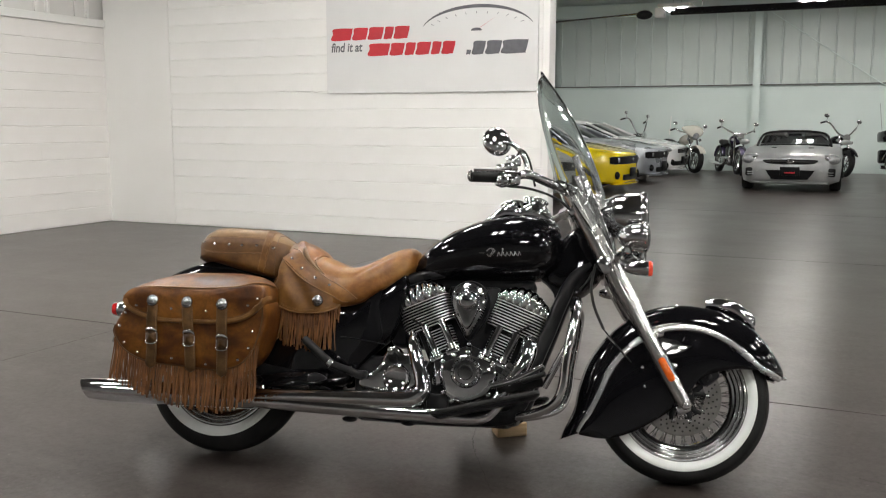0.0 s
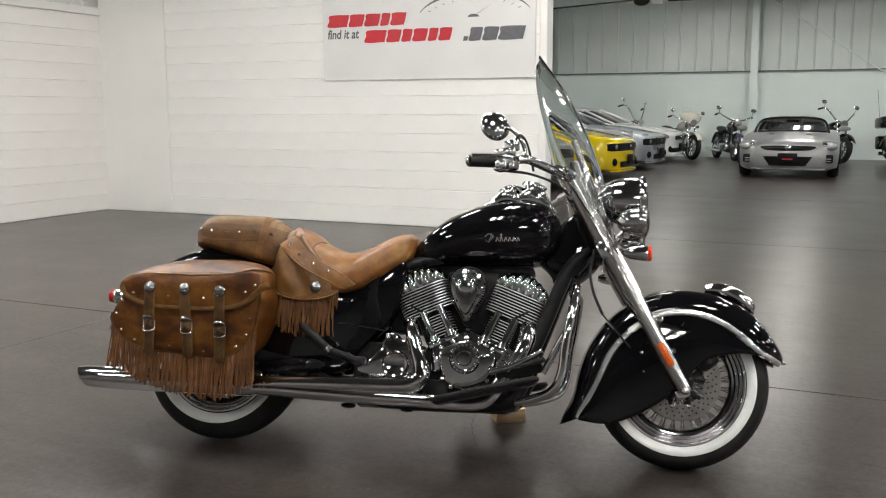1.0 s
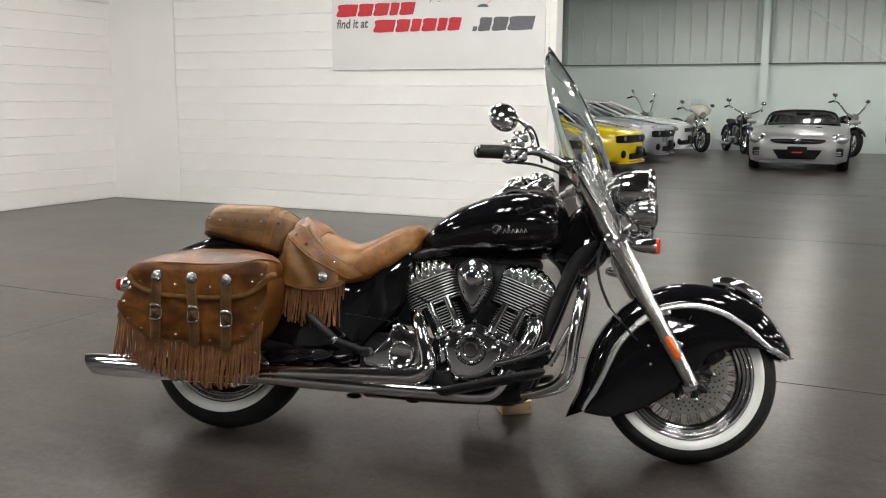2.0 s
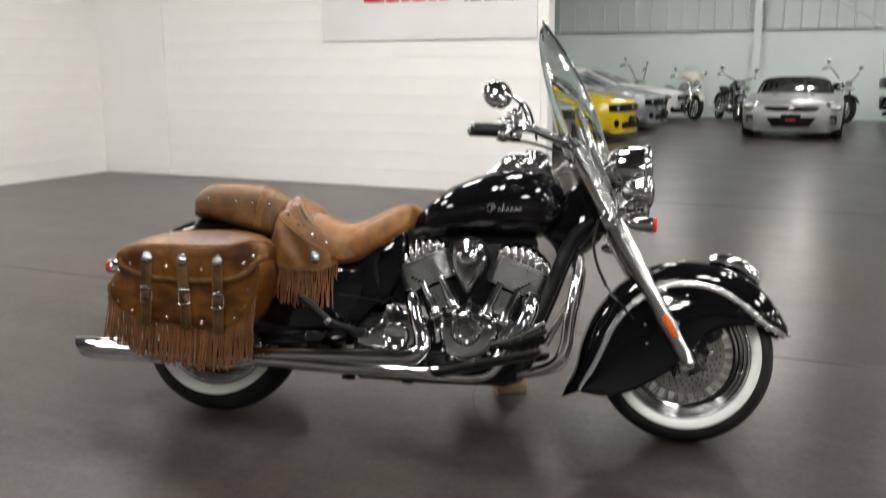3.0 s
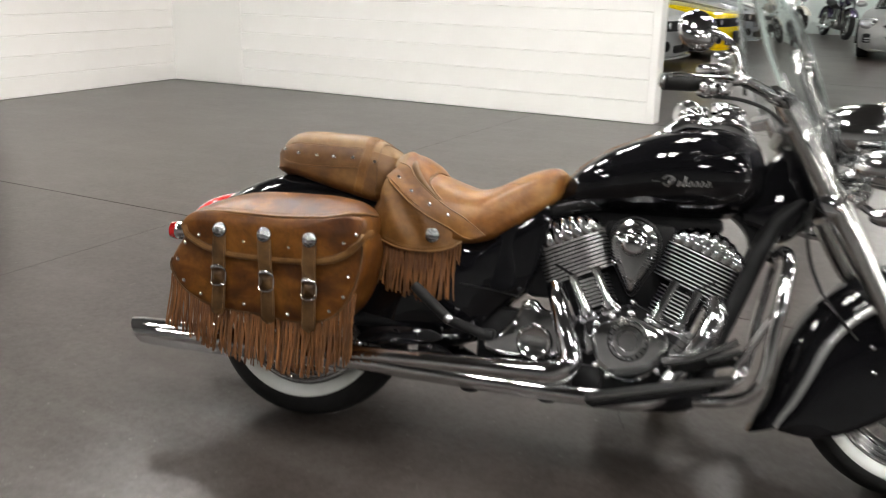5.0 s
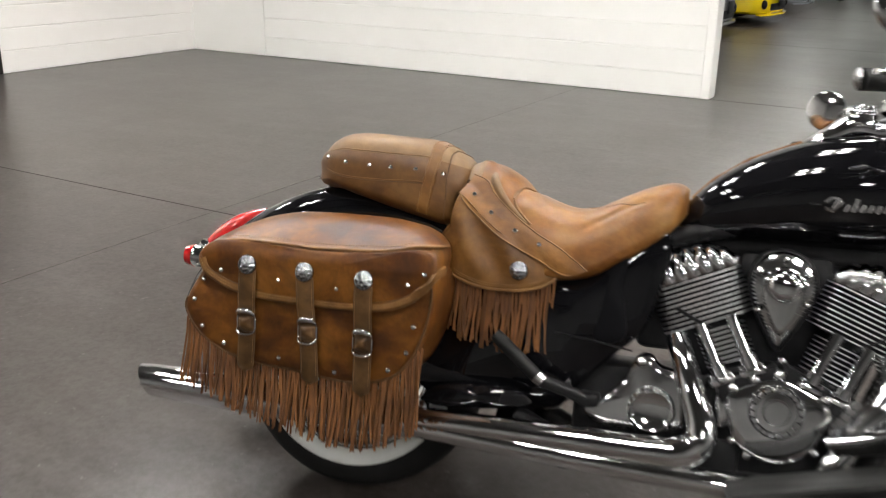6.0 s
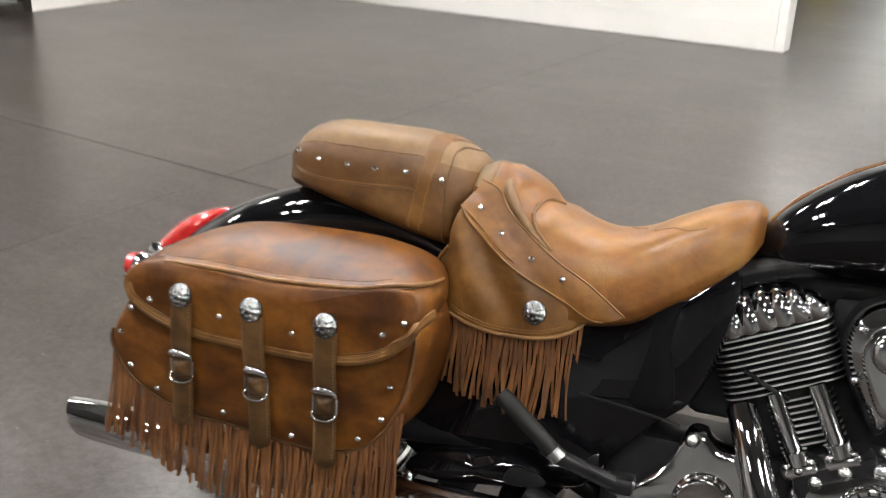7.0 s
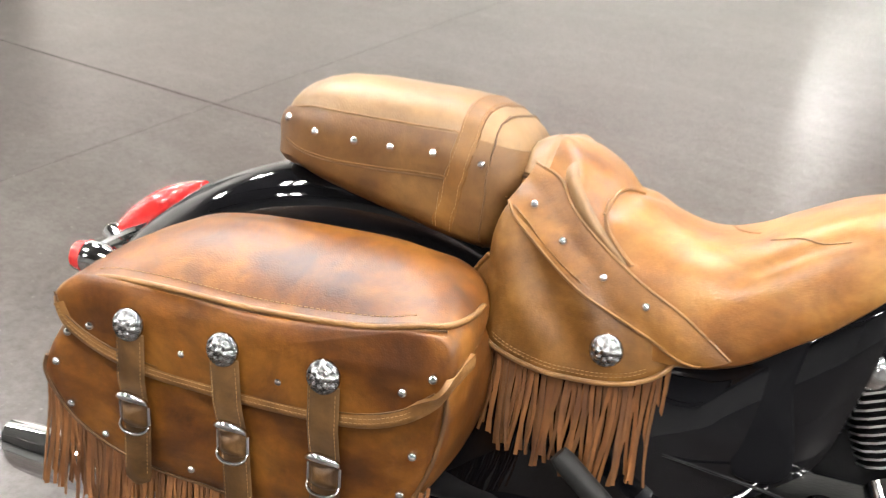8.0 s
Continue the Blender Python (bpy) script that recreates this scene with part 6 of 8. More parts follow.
PILLION_WALL = ((0.0, 0.052), (0.03, 0.022), (0.10, 0.008), (0.22, 0.0), (0.42, 0.0), (0.55, -0.001), (0.72, -0.003), (0.88, 0.0), (1.0, 0.006))
bm = bmesh.new()
loft(bm, [pillion_side(f, i) for f, i in PILLION_WALL] + [pillion_side(1.0, 0.03)])
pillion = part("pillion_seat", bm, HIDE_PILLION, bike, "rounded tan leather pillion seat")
bm = bmesh.new()
rows = []
for inset, rise in ((0.0055, -0.002), (0.007, 0.003), (0.012, 0.015), (0.022, 0.027), (0.038, 0.038), (0.060, 0.046), (0.088, 0.052), (0.12, 0.055), (0.145, 0.056)):
    rows.append([(x, y, pillion_seam(x) + rise - 0.006 * max(0.0, (x - 0.12) / 0.1) ** 2 - 0.010 * max(0.0, (-0.04 - x) / 0.1) ** 2 + 0.0012 * noise.noise((x * 25, y * 25, 7.0))) for x, y in pillion_plan(inset)])
loft(bm, rows)
pillion_tree = BVHTree.FromBMesh(bm)
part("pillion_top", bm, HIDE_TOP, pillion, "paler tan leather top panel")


def pillion_wall(x, z, lift=0.0):
    """On the shown side wall at x and height z."""
    f = min(1.0, max(0.0, (z - pillion_low(x)) / (pillion_seam(x) - pillion_low(x))))
    inset = float(np.interp(f, [a for a, b in PILLION_WALL], [b for a, b in PILLION_WALL]))
    o = [q for q in pillion_plan(inset - lift, 288) if q[1] <= 0]
    q = min(o, key=lambda q: abs(q[0] - x))
    return np.array((q[0], q[1], z))


bm = bmesh.new()
tube(bm, [pillion_wall(x, z, 0.0003) for x, z in ((-0.100, 0.764), (-0.07, 0.754), (-0.02, 0.748), (0.04, 0.748), (0.10, 0.750), (0.16, 0.749), (0.222, 0.733))], 0.0011, 6, 40)
part("pillion_seams", bm, SEAM, pillion, "dark stitched seams")
bm = bmesh.new()
tube(bm, rows[1] + rows[1][:1], 0.0013, 6)
tube(bm, [pillion_wall(x, z + 0.004, 0.0004) for x, z in ((-0.100, 0.764), (-0.07, 0.754), (-0.02, 0.748), (0.04, 0.748), (0.10, 0.750), (0.16, 0.749), (0.222, 0.733))], 0.0008, 6, 40)
part("pillion_piping", bm, HIDE_TRIM, pillion, "pale piping round the top panel")


def pillion_hoop(x0, lean, lift):
    """Up the shown side, over the top and down the far side at one x."""
    path = []
    for z in np.linspace(pillion_low(x0) + 0.005, pillion_seam(x0), 12):
        p = pillion_wall(x0 - lean * (pillion_seam(x0) - z), z, lift)
        path.append(p)
    for inset, rise in ((0.007, 0.003), (0.012, 0.015), (0.022, 0.027), (0.038, 0.038)):
        q = min((q for q in pillion_plan(inset, 288) if q[1] <= 0), key=lambda q: abs(q[0] - x0))
        hit = pillion_tree.find_nearest(Vector((x0, q[1], pillion_seam(x0) + rise)))
        path.append(np.array(hit[0] + Vector((0, -0.5, 0.86)) * lift))
    for y in (-0.105, -0.075, -0.04, 0.0):
        z = pillion_tree.ray_cast(Vector((x0, y, 2.0)), Vector((0, 0, -1)))[0].z
        path.append(np.array((x0, y, z + lift)))
    return path + [np.array((p[0], -p[1], p[2])) for p in path[::-1]]


bm = bmesh.new()
edges = [pillion_hoop(0.166 + dx, 0.16, lf) for dx, lf in ((-0.0135, 0.0), (-0.0125, 0.0022), (0.0125, 0.0022), (0.0135, 0.0))]
loft(bm, [[e[k] for e in edges] for k in range(len(edges[0]))], closed=False)
part("pillion_strap", bm, HIDE, pillion, "leather strap across the pillion")
bm = bmesh.new()
for dx in (-0.0095, 0.0095):
    stitches(bm, pillion_hoop(0.166 + dx, 0.16, 0.0026)[:22], 0.006, 0.0006)
tagged(part("stitching", bm, THREAD, pillion), kind="stuff")
bm = bmesh.new()
tube(bm, pillion_hoop(0.198, 0.02, 0.001), 0.0014, 6)
part("pillion_piping", bm, SEAM, pillion, "dark seam before the front panel")
for x, z in ((-0.100, 0.795), (-0.046, 0.784), (0.012, 0.781), (0.070, 0.780), (0.124, 0.781), (0.187, 0.775)):
    p = pillion_wall(x, z)
    turn = -40 if x < -0.08 else -18 if x < -0.03 else 0
    piece("stud", STUD, pillion, Matrix.Translation(p) @ pose(0, 0, 0, 0, 0, turn))
    piece("stud", STUD, pillion, Matrix.Translation((p[0], -p[1], p[2])) @ Matrix.Diagonal((1, -1, 1, 1)) @ pose(0, 0, 0, 0, 0, turn))

# ---- saddlebags ----
BAG = [(-0.322, 0.440), (-0.316, 0.475), (-0.290, 0.520), (-0.262, 0.560), (-0.22, 0.590), (-0.10, 0.600), (0.08, 0.602), (0.200, 0.612), (0.240, 0.600), (0.258, 0.560), (0.256, 0.500), (0.240, 0.440), (0.213, 0.385), (0.170, 0.345), (0.100, 0.326), (0.020, 0.326), (-0.060, 0.334),
       (-0.150, 0.338), (-0.225, 0.355), (-0.285, 0.388)]
LID = [(-0.276, 0.562), (-0.252, 0.530), (-0.196, 0.503), (-0.121, 0.490), (0.021, 0.488), (0.140, 0.494), (0.205, 0.514), (0.246, 0.546), (0.266, 0.585), (0.258, 0.622), (0.220, 0.630), (0.150, 0.618), (0.020, 0.607), (-0.100, 0.608), (-0.195, 0.610), (-0.246, 0.600)]


def saddlebag(side):
    bag = new("saddlebag")
    bag.parent = bike
    bag.location = (-0.016, 0.0, -0.026)
    bag["label"] = "studded tan leather saddlebag with three buckled straps and fringe"
    flip = Matrix() if side < 0 else Matrix.Diagonal((1, -1, 1, 1))

    def tuck(z):
        return 0.20 * max(-0.05, 0.53 - z)

    def add(name, bm, mat, label="", sharp=60):
        for v in bm.verts:
            v.co.y += tuck(v.co.z) * min(1.0, max(0.0, (-v.co.y - 0.13) / 0.19))
        bm.transform(flip)
        return part(name, bm, mat, bag, label, sharp=sharp)

    o = spline(BAG, 110, True)
    c = np.array((-0.02, 0.46))

    def ring(k, y):
        return [(x, y, z) for x, z in c + (o - c) * k]
    bm = bmesh.new()
    rows = [ring(0.90, -0.120), ring(0.97, -0.125), ring(1.0, -0.145), ring(1.005, -0.22), ring(1.0, -0.305), ring(0.992, -0.322), ring(0.972, -0.331), ring(0.93, -0.335), ring(0.80, -0.338), ring(0.6, -0.342), ring(0.35, -0.344), ring(0.1, -0.344)]
    loft(bm, rows)
    add("bag_body", bm, HIDE_BAG, "tan leather bag body")
    bm = bmesh.new()
    tube(bm, ring(0.978, -0.331)[50:] + ring(0.978, -0.331)[:6], 0.0028, 6)
    add("body_seam", bm, SEAM)
    # lid: front flap and the domed top in one shell
    lo = spline(LID, 110, True)
    lc = np.array((0.0, 0.56))
    rows = []
    for y, k, rise in ((-0.140, 0.0, 0.064), (-0.150, 0.0, 0.077), (-0.18, 0.0, 0.086), (-0.22, 0.0, 0.081), (-0.265, 0.0, 0.062), (-0.305, 0.0, 0.036), (-0.330, 0.0, 0.013), (-0.344, 0.0, 0.0), (-0.351, 0.008, 0.0), (-0.354, 0.03, 0.0), (-0.355, 0.12, 0.0), (-0.356, 0.22, 0.0), (-0.357, 0.36, 0.0), (-0.358, 0.5, 0.0), (-0.358, 0.7, 0.0), (-0.358, 0.9, 0.0)):
        row = []
        depth = (-0.344 - y) / -0.204 if y > -0.344 else 0
        for x, z in lo:
            up = max(0.0, min(1.0, (z - 0.545) / 0.05))
            e = 1 - (abs(x - 0.0) / 0.30) ** 2.5
            shrink = 1 - 0.10 * depth ** 2
            px, pz = x * shrink, z
            pz = z + rise * up * max(0.0, e)
            if up < 1:
                pz = pz + (0.50 - 0.488) * depth * (1 - up)
            q = lc + (np.array((px, pz)) - lc) * (1 - k)
            swell = 0.0
            if k > 0.1:
                swell = 0.0035 * noise.noise((q[0] * 11, q[1] * 16, 2.0 + side)) + 0.006 * math.exp(-((q[1] - 0.545 - 0.55 * (q[0] - 0.165)) / 0.010) ** 2) * max(0.0, 1 - abs(q[0] - 0.165) / 0.06)
            row.append((q[0], y + swell, q[1] + 0.003 * noise.noise((q[0] * 9, y * 12, 5.0)) * (1 if rise > 0.03 and z > 0.59 else 0)))
        rows.append(row)
    bm = bmesh.new()
    loft(bm, rows)
    add("bag_lid", bm, HIDE_BAG, "tan leather bag lid, mottled on top", 75)
    # piping along the top edge and the flap's lower edge
    top_edge = [(-0.262, -0.346, 0.570), (-0.235, -0.349, 0.595), (-0.190, -0.349, 0.609), (-0.100, -0.349, 0.612), (0.020, -0.349, 0.611), (0.150, -0.349, 0.620), (0.215, -0.347, 0.634), (0.246, -0.335, 0.638), (0.258, -0.29, 0.640), (0.256, -0.235, 0.642)]
    bm = bmesh.new()
    tube(bm, top_edge, 0.0040, 8, 60)
    low_edge = [(x, -0.352, z) for x, z in ((-0.268, 0.560), (-0.252, 0.531), (-0.196, 0.504), (-0.121, 0.491), (0.021, 0.489), (0.140, 0.495), (0.205, 0.515), (0.246, 0.547))] + [(0.263, -0.340, 0.575), (0.267, -0.29, 0.585)]
    tube(bm, low_edge, 0.0030, 8, 60)
    flat_edge = spline(low_edge, 76)
    rings = []
    for i, p in enumerate(flat_edge):
        d = flat_edge[min(i + 1, 75)] - flat_edge[max(i - 1, 0)]
        d = d / np.linalg.norm(d)
        turn = min(1.0, max(0.0, (p[0] - 0.225) / 0.035))
        face = np.array((math.sin(turn * math.pi / 2), -math.cos(turn * math.pi / 2), 0))
        n = np.cross(d, face)
        n = n / np.linalg.norm(n) * (1 if n[2] > 0 else -1)
        rings.append([p + n * a + face * b for a, b in ((-0.004, -0.003), (-0.0035, 0.0028), (0.002, 0.0046), (0.009, 0.0042), (0.0145, 0.0030), (0.015, -0.004))])
    loft(bm, rings)
    add("bag_binding", bm, HIDE_TRIM, "pale rolled leather binding")
    bm = bmesh.new()
    tube(bm, [(x, y - 0.002, z - 0.0058) for x, y, z in top_edge[:8]], 0.0018, 6, 50)
    tube(bm, [(x, y - 0.003, z + 0.0158) for x, y, z in low_edge[:8]], 0.0012, 6, 50)
    add("lid_seam", bm, SEAM)
    bm = bmesh.new()
    for up in (0.0035, 0.0095):
        stitches(bm, spline([(x, y - 0.0046, z + up) for x, y, z in low_edge[:8]], 80), 0.006, 0.0006)
    stitches(bm, spline([(x, y + 0.012, z + 0.010) for x, y, z in top_edge[1:7]], 80))
    tagged(add("stitching", bm, THREAD), kind="stuff")
    # straps and buckles
    for (xt, zt), (xb, zb), zk in (((-0.150, 0.548), (-0.160, 0.322), 0.433), ((-0.018, 0.546), (-0.006, 0.314), 0.430), ((0.114, 0.543), (0.112, 0.304), 0.420)):
        def strap_at(f):
            z = zt + (zb - zt) * f
            x = xt + (xb - xt) * f
            y = -0.3635 if z > 0.485 else -0.3635 + 0.012 * min(1, (0.485 - z) / 0.06)
            return x, y, z
        bm = bmesh.new()
        rings = []
        for f in np.linspace(0, 1, 26):
            x, y, z = strap_at(f)
            w = 0.0205 if f < 0.93 else 0.0205 * math.sqrt(max(0.02, 1 - ((f - 0.93) / 0.07) ** 2))
            rings.append([(x - w, y, z), (x - w * 0.9, y - 0.003, z), (x + w * 0.9, y - 0.003, z), (x + w, y, z), (x + w * 0.9, y + 0.002, z), (x - w * 0.9, y + 0.002, z)])
        loft(bm, rings)
        add("strap", bm, HIDE_STRAP, "weathered leather strap")
        bm = bmesh.new()
        for q in (-0.0165, 0.0165):
            stitches(bm, [(strap_at(f)[0] + q, strap_at(f)[1] - 0.0034, strap_at(f)[2]) for f in np.linspace(0.04, 0.92, 30)], 0.006, 0.0006)
        tagged(add("stitching", bm, THREAD), kind="stuff")
        fk = (zt - zk) / (zt - zb)
        x, y, z = strap_at(fk)
        bm = bmesh.new()
        for top in (1, -1):
            arch = [(x - 0.0205, y - 0.004, z + top * 0.012), (x - 0.0195, y - 0.009, z + top * 0.020), (x - 0.011, y - 0.014, z + top * 0.0250), (x, y - 0.015, z + top * 0.0262), (x + 0.011, y - 0.014, z + top * 0.0250), (x + 0.0195, y - 0.009, z + top * 0.020), (x + 0.0205, y - 0.004, z + top * 0.012)]
            tube(bm, arch, [0.0020, 0.0046, 0.0064, 0.0072, 0.0064, 0.0046, 0.0020] if top > 0 else [0.0016, 0.0024, 0.0028, 0.0030, 0.0028, 0.0024, 0.0016], 8, 30)
        for q in (-1, 1):
            tube(bm, [(x + q * 0.0208, y - 0.004, z + 0.013), (x + q * 0.0208, y - 0.004, z - 0.013)], 0.0022, 6)
        ball(bm, (x, y - 0.004, z + 0.040), (0.0036, 0.0030, 0.0036), u=8, v=6)
        add("buckle", bm, POLISHED, "silver buckle")
        bm = bmesh.new()
        plate(bm, [(x - 0.0185, z - 0.015), (x - 0.0195, z), (x - 0.0185, z + 0.015), (x - 0.008, z + 0.0215), (x + 0.008, z + 0.0215), (x + 0.0185, z + 0.015), (x + 0.0195, z), (x + 0.0185, z - 0.015), (x + 0.008, z - 0.0215), (x - 0.008, z - 0.0215)], y - 0.008, y, 0.005, 36, 0.012)
        add("strap_loop", bm, HIDE_STRAP)
        piece("concho", CONCHO, bag, flip @ Matrix.Translation((xt + 0.001, -0.3665 + tuck(zt + 0.012), zt + 0.012)) @ pose(0, 0, 0, 0, 17 * zk * 100, 0))
    for x, z in ((-0.216, 0.541), (-0.081, 0.534), (0.052, 0.530), (0.208, 0.555), (0.243, 0.580)):
        piece("stud", STUD, bag, flip @ Matrix.Translation((x, -0.356 + tuck(z), z)))
    for x, z in ((-0.268, 0.516), (-0.291, 0.468), (-0.272, 0.410), (-0.219, 0.377), (-0.086, 0.361), (0.045, 0.346), (0.166, 0.367), (0.205, 0.410), (0.218, 0.467)):
        piece("stud", STUD, bag, flip @ Matrix.Translation((x, -0.337 + tuck(z), z)))
    # fringe from the lower seam
    rng = random.Random(5 if side < 0 else 6)
    edge = np.array([(-0.316, 0.425), (-0.285, 0.385), (-0.225, 0.354), (-0.150, 0.338), (-0.060, 0.334), (0.020, 0.327), (0.100, 0.327), (0.170, 0.347), (0.212, 0.383), (0.236, 0.42)])
    tips = np.array([(-0.30, 0.280), (-0.22, 0.240), (-0.153, 0.222), (-0.09, 0.206), (-0.028, 0.192), (0.04, 0.186), (0.091, 0.184), (0.16, 0.200), (0.229, 0.240)])
    for layer in (0, 1):
        xs = np.linspace(-0.314, 0.232, 92) + (0.003 if layer else 0)
        starts = [(x, side * (0.331 - 0.008 * layer - tuck(float(np.interp(x, edge[:, 0], edge[:, 1])))), float(np.interp(x, edge[:, 0], edge[:, 1])) + 0.004) for x in xs]
        lens = [p[2] - float(np.interp(p[0], tips[:, 0], tips[:, 1])) + rng.uniform(-0.016, 0.012) for p in starts]
        if side > 0:
            starts = [(x, y, z) for x, y, z in starts]
        fringe("fringe", starts, lens, bag, rng)
    return bag


saddlebag(-1)
saddlebag(1)

# ---- the wooden block under the stand ----
bm = bmesh.new()
block(bm, (0, 0, 0.0275), (0.125, 0.085, 0.055), 0.004)
ob = part("wood_block", bm, WOOD)
ob.matrix_basis = pose(1.063, 0.432, 0, 0, 0, 22)
tagged(ob, "short raw pine block under the side stand", "wood block")

# ==== banner on the block wall ====
BANNER = surface("white banner vinyl", (0.70, 0.70, 0.70), (0.73, 0.73, 0.73), 2, 0.35, 0, 0.03, 20)
SIGN_RED = surface("sign red", (0.50, 0.010, 0.022), (0.54, 0.014, 0.028), 20, 0.4)
SIGN_GREY = surface("sign grey", (0.10, 0.10, 0.115), (0.12, 0.12, 0.135), 20, 0.4)
banner = thing("wall_banner", ROOM @ pose(3.272, -0.026, 1.575), "white wall banner with red and grey bars and gauge arc", "banner")
bm = bmesh.new()
block(bm, (1.235, 0.010, 0.70), (2.47, 0.024, 1.40), 0.003, segs=1)
part("panel", bm, BANNER, banner)


def sign_bars(name, boxes, material, label):
    """Letter-sized upright blocks with rounded ends."""
    for x, z, w, h in boxes:
        bm = bmesh.new()
        k = h * 0.11
        o = spline([(x - w / 2 - k, z), (x - w / 2 + k * 0.1, z + h * 0.55), (x - w / 2 + k, z + h), (x + w / 2 + k - 0.02, z + h), (x + w / 2 + k, z + h * 0.90), (x + w / 2 - k, z + h * 0.06), (x + w / 2 - k - 0.02, z)], 28, True)
        loft(bm, [[(a, -0.0025, b) for a, b in o], [(a, -0.0055, b) for a, b in o]])
        part(name, bm, material, banner, label, flat=True)


def word(x, z, widths, h, gap=0.028):
    out = []
    for w in widths:
        out.append((x + w / 2, z, w, h))
        x += w + gap
    return out


sign_bars("red_bar", word(0.085, 0.575, (0.235, 0.165, 0.165, 0.095, 0.16), 0.125), SIGN_RED, "red rounded bar")
sign_bars("red_bar", word(0.545, 0.400, (0.235, 0.150, 0.105, 0.150, 0.095, 0.130), 0.125), SIGN_RED, "red rounded bar")
sign_bars("grey_bar", word(1.690, 0.385, (0.045,), 0.045) + word(1.765, 0.385, (0.125, 0.150, 0.255), 0.130), SIGN_GREY, "grey rounded bar")
cu = bpy.data.curves.new("sign_words", "FONT")
cu.body = "find it at"
cu.size = 0.135
cu.space_character = 1.0
cu.shear = 0.15
cu.offset = 0.0035
tmp = bpy.data.objects.new("tmp", cu)
me = bpy.data.meshes.new_from_object(tmp)
bpy.data.objects.remove(tmp)
me.materials.append(SIGN_GREY)
ob = new("sign_words", me)
ob.parent = banner
ob.matrix_basis = pose(0.060, -0.004, 0.452, 90, 0, 0) @ Matrix.Diagonal((0.86, 1, 1, 1))
ob["label"] = "grey words on the banner"
bm = bmesh.new()
arc = []
for k in range(33):
    f = k / 32
    a = math.pi * (0.90 - 0.80 * f)
    arc.append((1.80 + 0.64 * math.cos(a), 0.605 + 0.265 * math.sin(a), 0.004 + 0.013 * math.sin(math.pi * f)))
loft(bm, [[(x, -0.003, z + t), (x, -0.0055, z + t), (x, -0.0055, z - t), (x, -0.003, z - t)] for x, z, t in arc])
for k in range(1, 12):
    a = math.pi * (0.90 - 0.80 * k / 12)
    ca, sa = math.cos(a), math.sin(a)
    tube(bm, [(1.80 + 0.595 * ca, -0.004, 0.590 + 0.225 * sa), (1.80 + 0.555 * ca, -0.004, 0.590 + 0.205 * sa)], 0.0028, 5)
o = [(1.80 + 0.062 * math.cos(a), 0.622 + 0.030 * math.sin(a)) for a in np.linspace(0, math.pi, 14)]
loft(bm, [[(a, -0.003, b) for a, b in o], [(a, -0.006, b) for a, b in o]])
part("gauge_arc", bm, SIGN_GREY, banner, "grey speedometer arc with ticks", flat=True)
bm = bmesh.new()
loft(bm, [[(1.825, y, 0.640), (1.855, y, 0.662), (2.005, y, 0.748)] for y in (-0.003, -0.0055)])
part("needle", bm, SIGN_RED, banner, "red needle", flat=True)

# ==== cars parked in the hall ====
CAR_GLASS = surface("dark car glass", (0.010, 0.012, 0.013), (0.016, 0.018, 0.019), 3, 0.03, 0, 0, 20, 0.01, spec=0.12)
YELLOW = surface("yellow car paint", (0.80, 0.60, 0.003), (0.84, 0.64, 0.004), 3, 0.18, 0, 0, 20, 0.03, coat=1.0)
SILVER = surface("silver car paint", (0.30, 0.31, 0.312), (0.34, 0.35, 0.352), 3, 0.30, 0.35, 0, 20, 0.04, coat=0.25)
SILVER_BLUE = surface("blue-silver car paint", (0.36, 0.385, 0.425), (0.40, 0.425, 0.465), 3, 0.28, 0.55, 0, 20, 0.04, coat=0.8)
WHITE_CAR = surface("white car paint", (0.76, 0.77, 0.77), (0.80, 0.81, 0.81), 3, 0.2, 0, 0, 20, 0.03, coat=1.0)
TRIM_BLACK = surface("black plastic trim", (0.006, 0.006, 0.007), (0.010, 0.010, 0.011), 14, 0.4, spec=0.15)
LAMP_GLASS = surface("headlamp glass", (0.30, 0.31, 0.32), (0.55, 0.56, 0.58), 40, 0.06, 0.5, 0, 60, 0.03, coat=1.0)
SEAT_DARK = surface("dark car seat", (0.016, 0.015, 0.014), (0.026, 0.023, 0.021), 10, 0.6)


def car_wheel(x, y, r, parent):
    s = math.copysign(1, y)
    w = new("wheel")
    w.parent = parent
    bm = bmesh.new()
    lathe(bm, [(r - 0.10, y - s * 0.20), (r - 0.02, y - s * 0.20), (r, y - s * 0.16), (r, y - s * 0.05), (r - 0.02, y - s * 0.01), (r - 0.09, y), (r - 0.10, y - s * 0.01)], (x, 0, r), 32)
    part("tyre", bm, RUBBER, w)
    bm = bmesh.new()
    lathe(bm, [(r - 0.10, y - s * 0.01), (r - 0.115, y - s * 0.02), (r - 0.12, y - s * 0.10)], (x, 0, r), 32)
    for i in range(5):
        a = 2 * math.pi * i / 5 + 0.3
        tube(bm, [(x, y - s * 0.04, r), (x + (r - 0.11) * math.cos(a), y - s * 0.03, r + (r - 0.11) * math.sin(a))], [0.05, 0.03], 6, 0, 0.5)
    ball(bm, (x, y - s * 0.03, r), (0.05, 0.02, 0.05))
    part("rim", bm, SATIN, w)
    bm = bmesh.new()
    lathe(bm, [(0.0, y - s * 0.15), (r - 0.11, y - s * 0.15)], (x, 0, r), 24)
    part("brake_drum", bm, TRIM_BLACK, w)


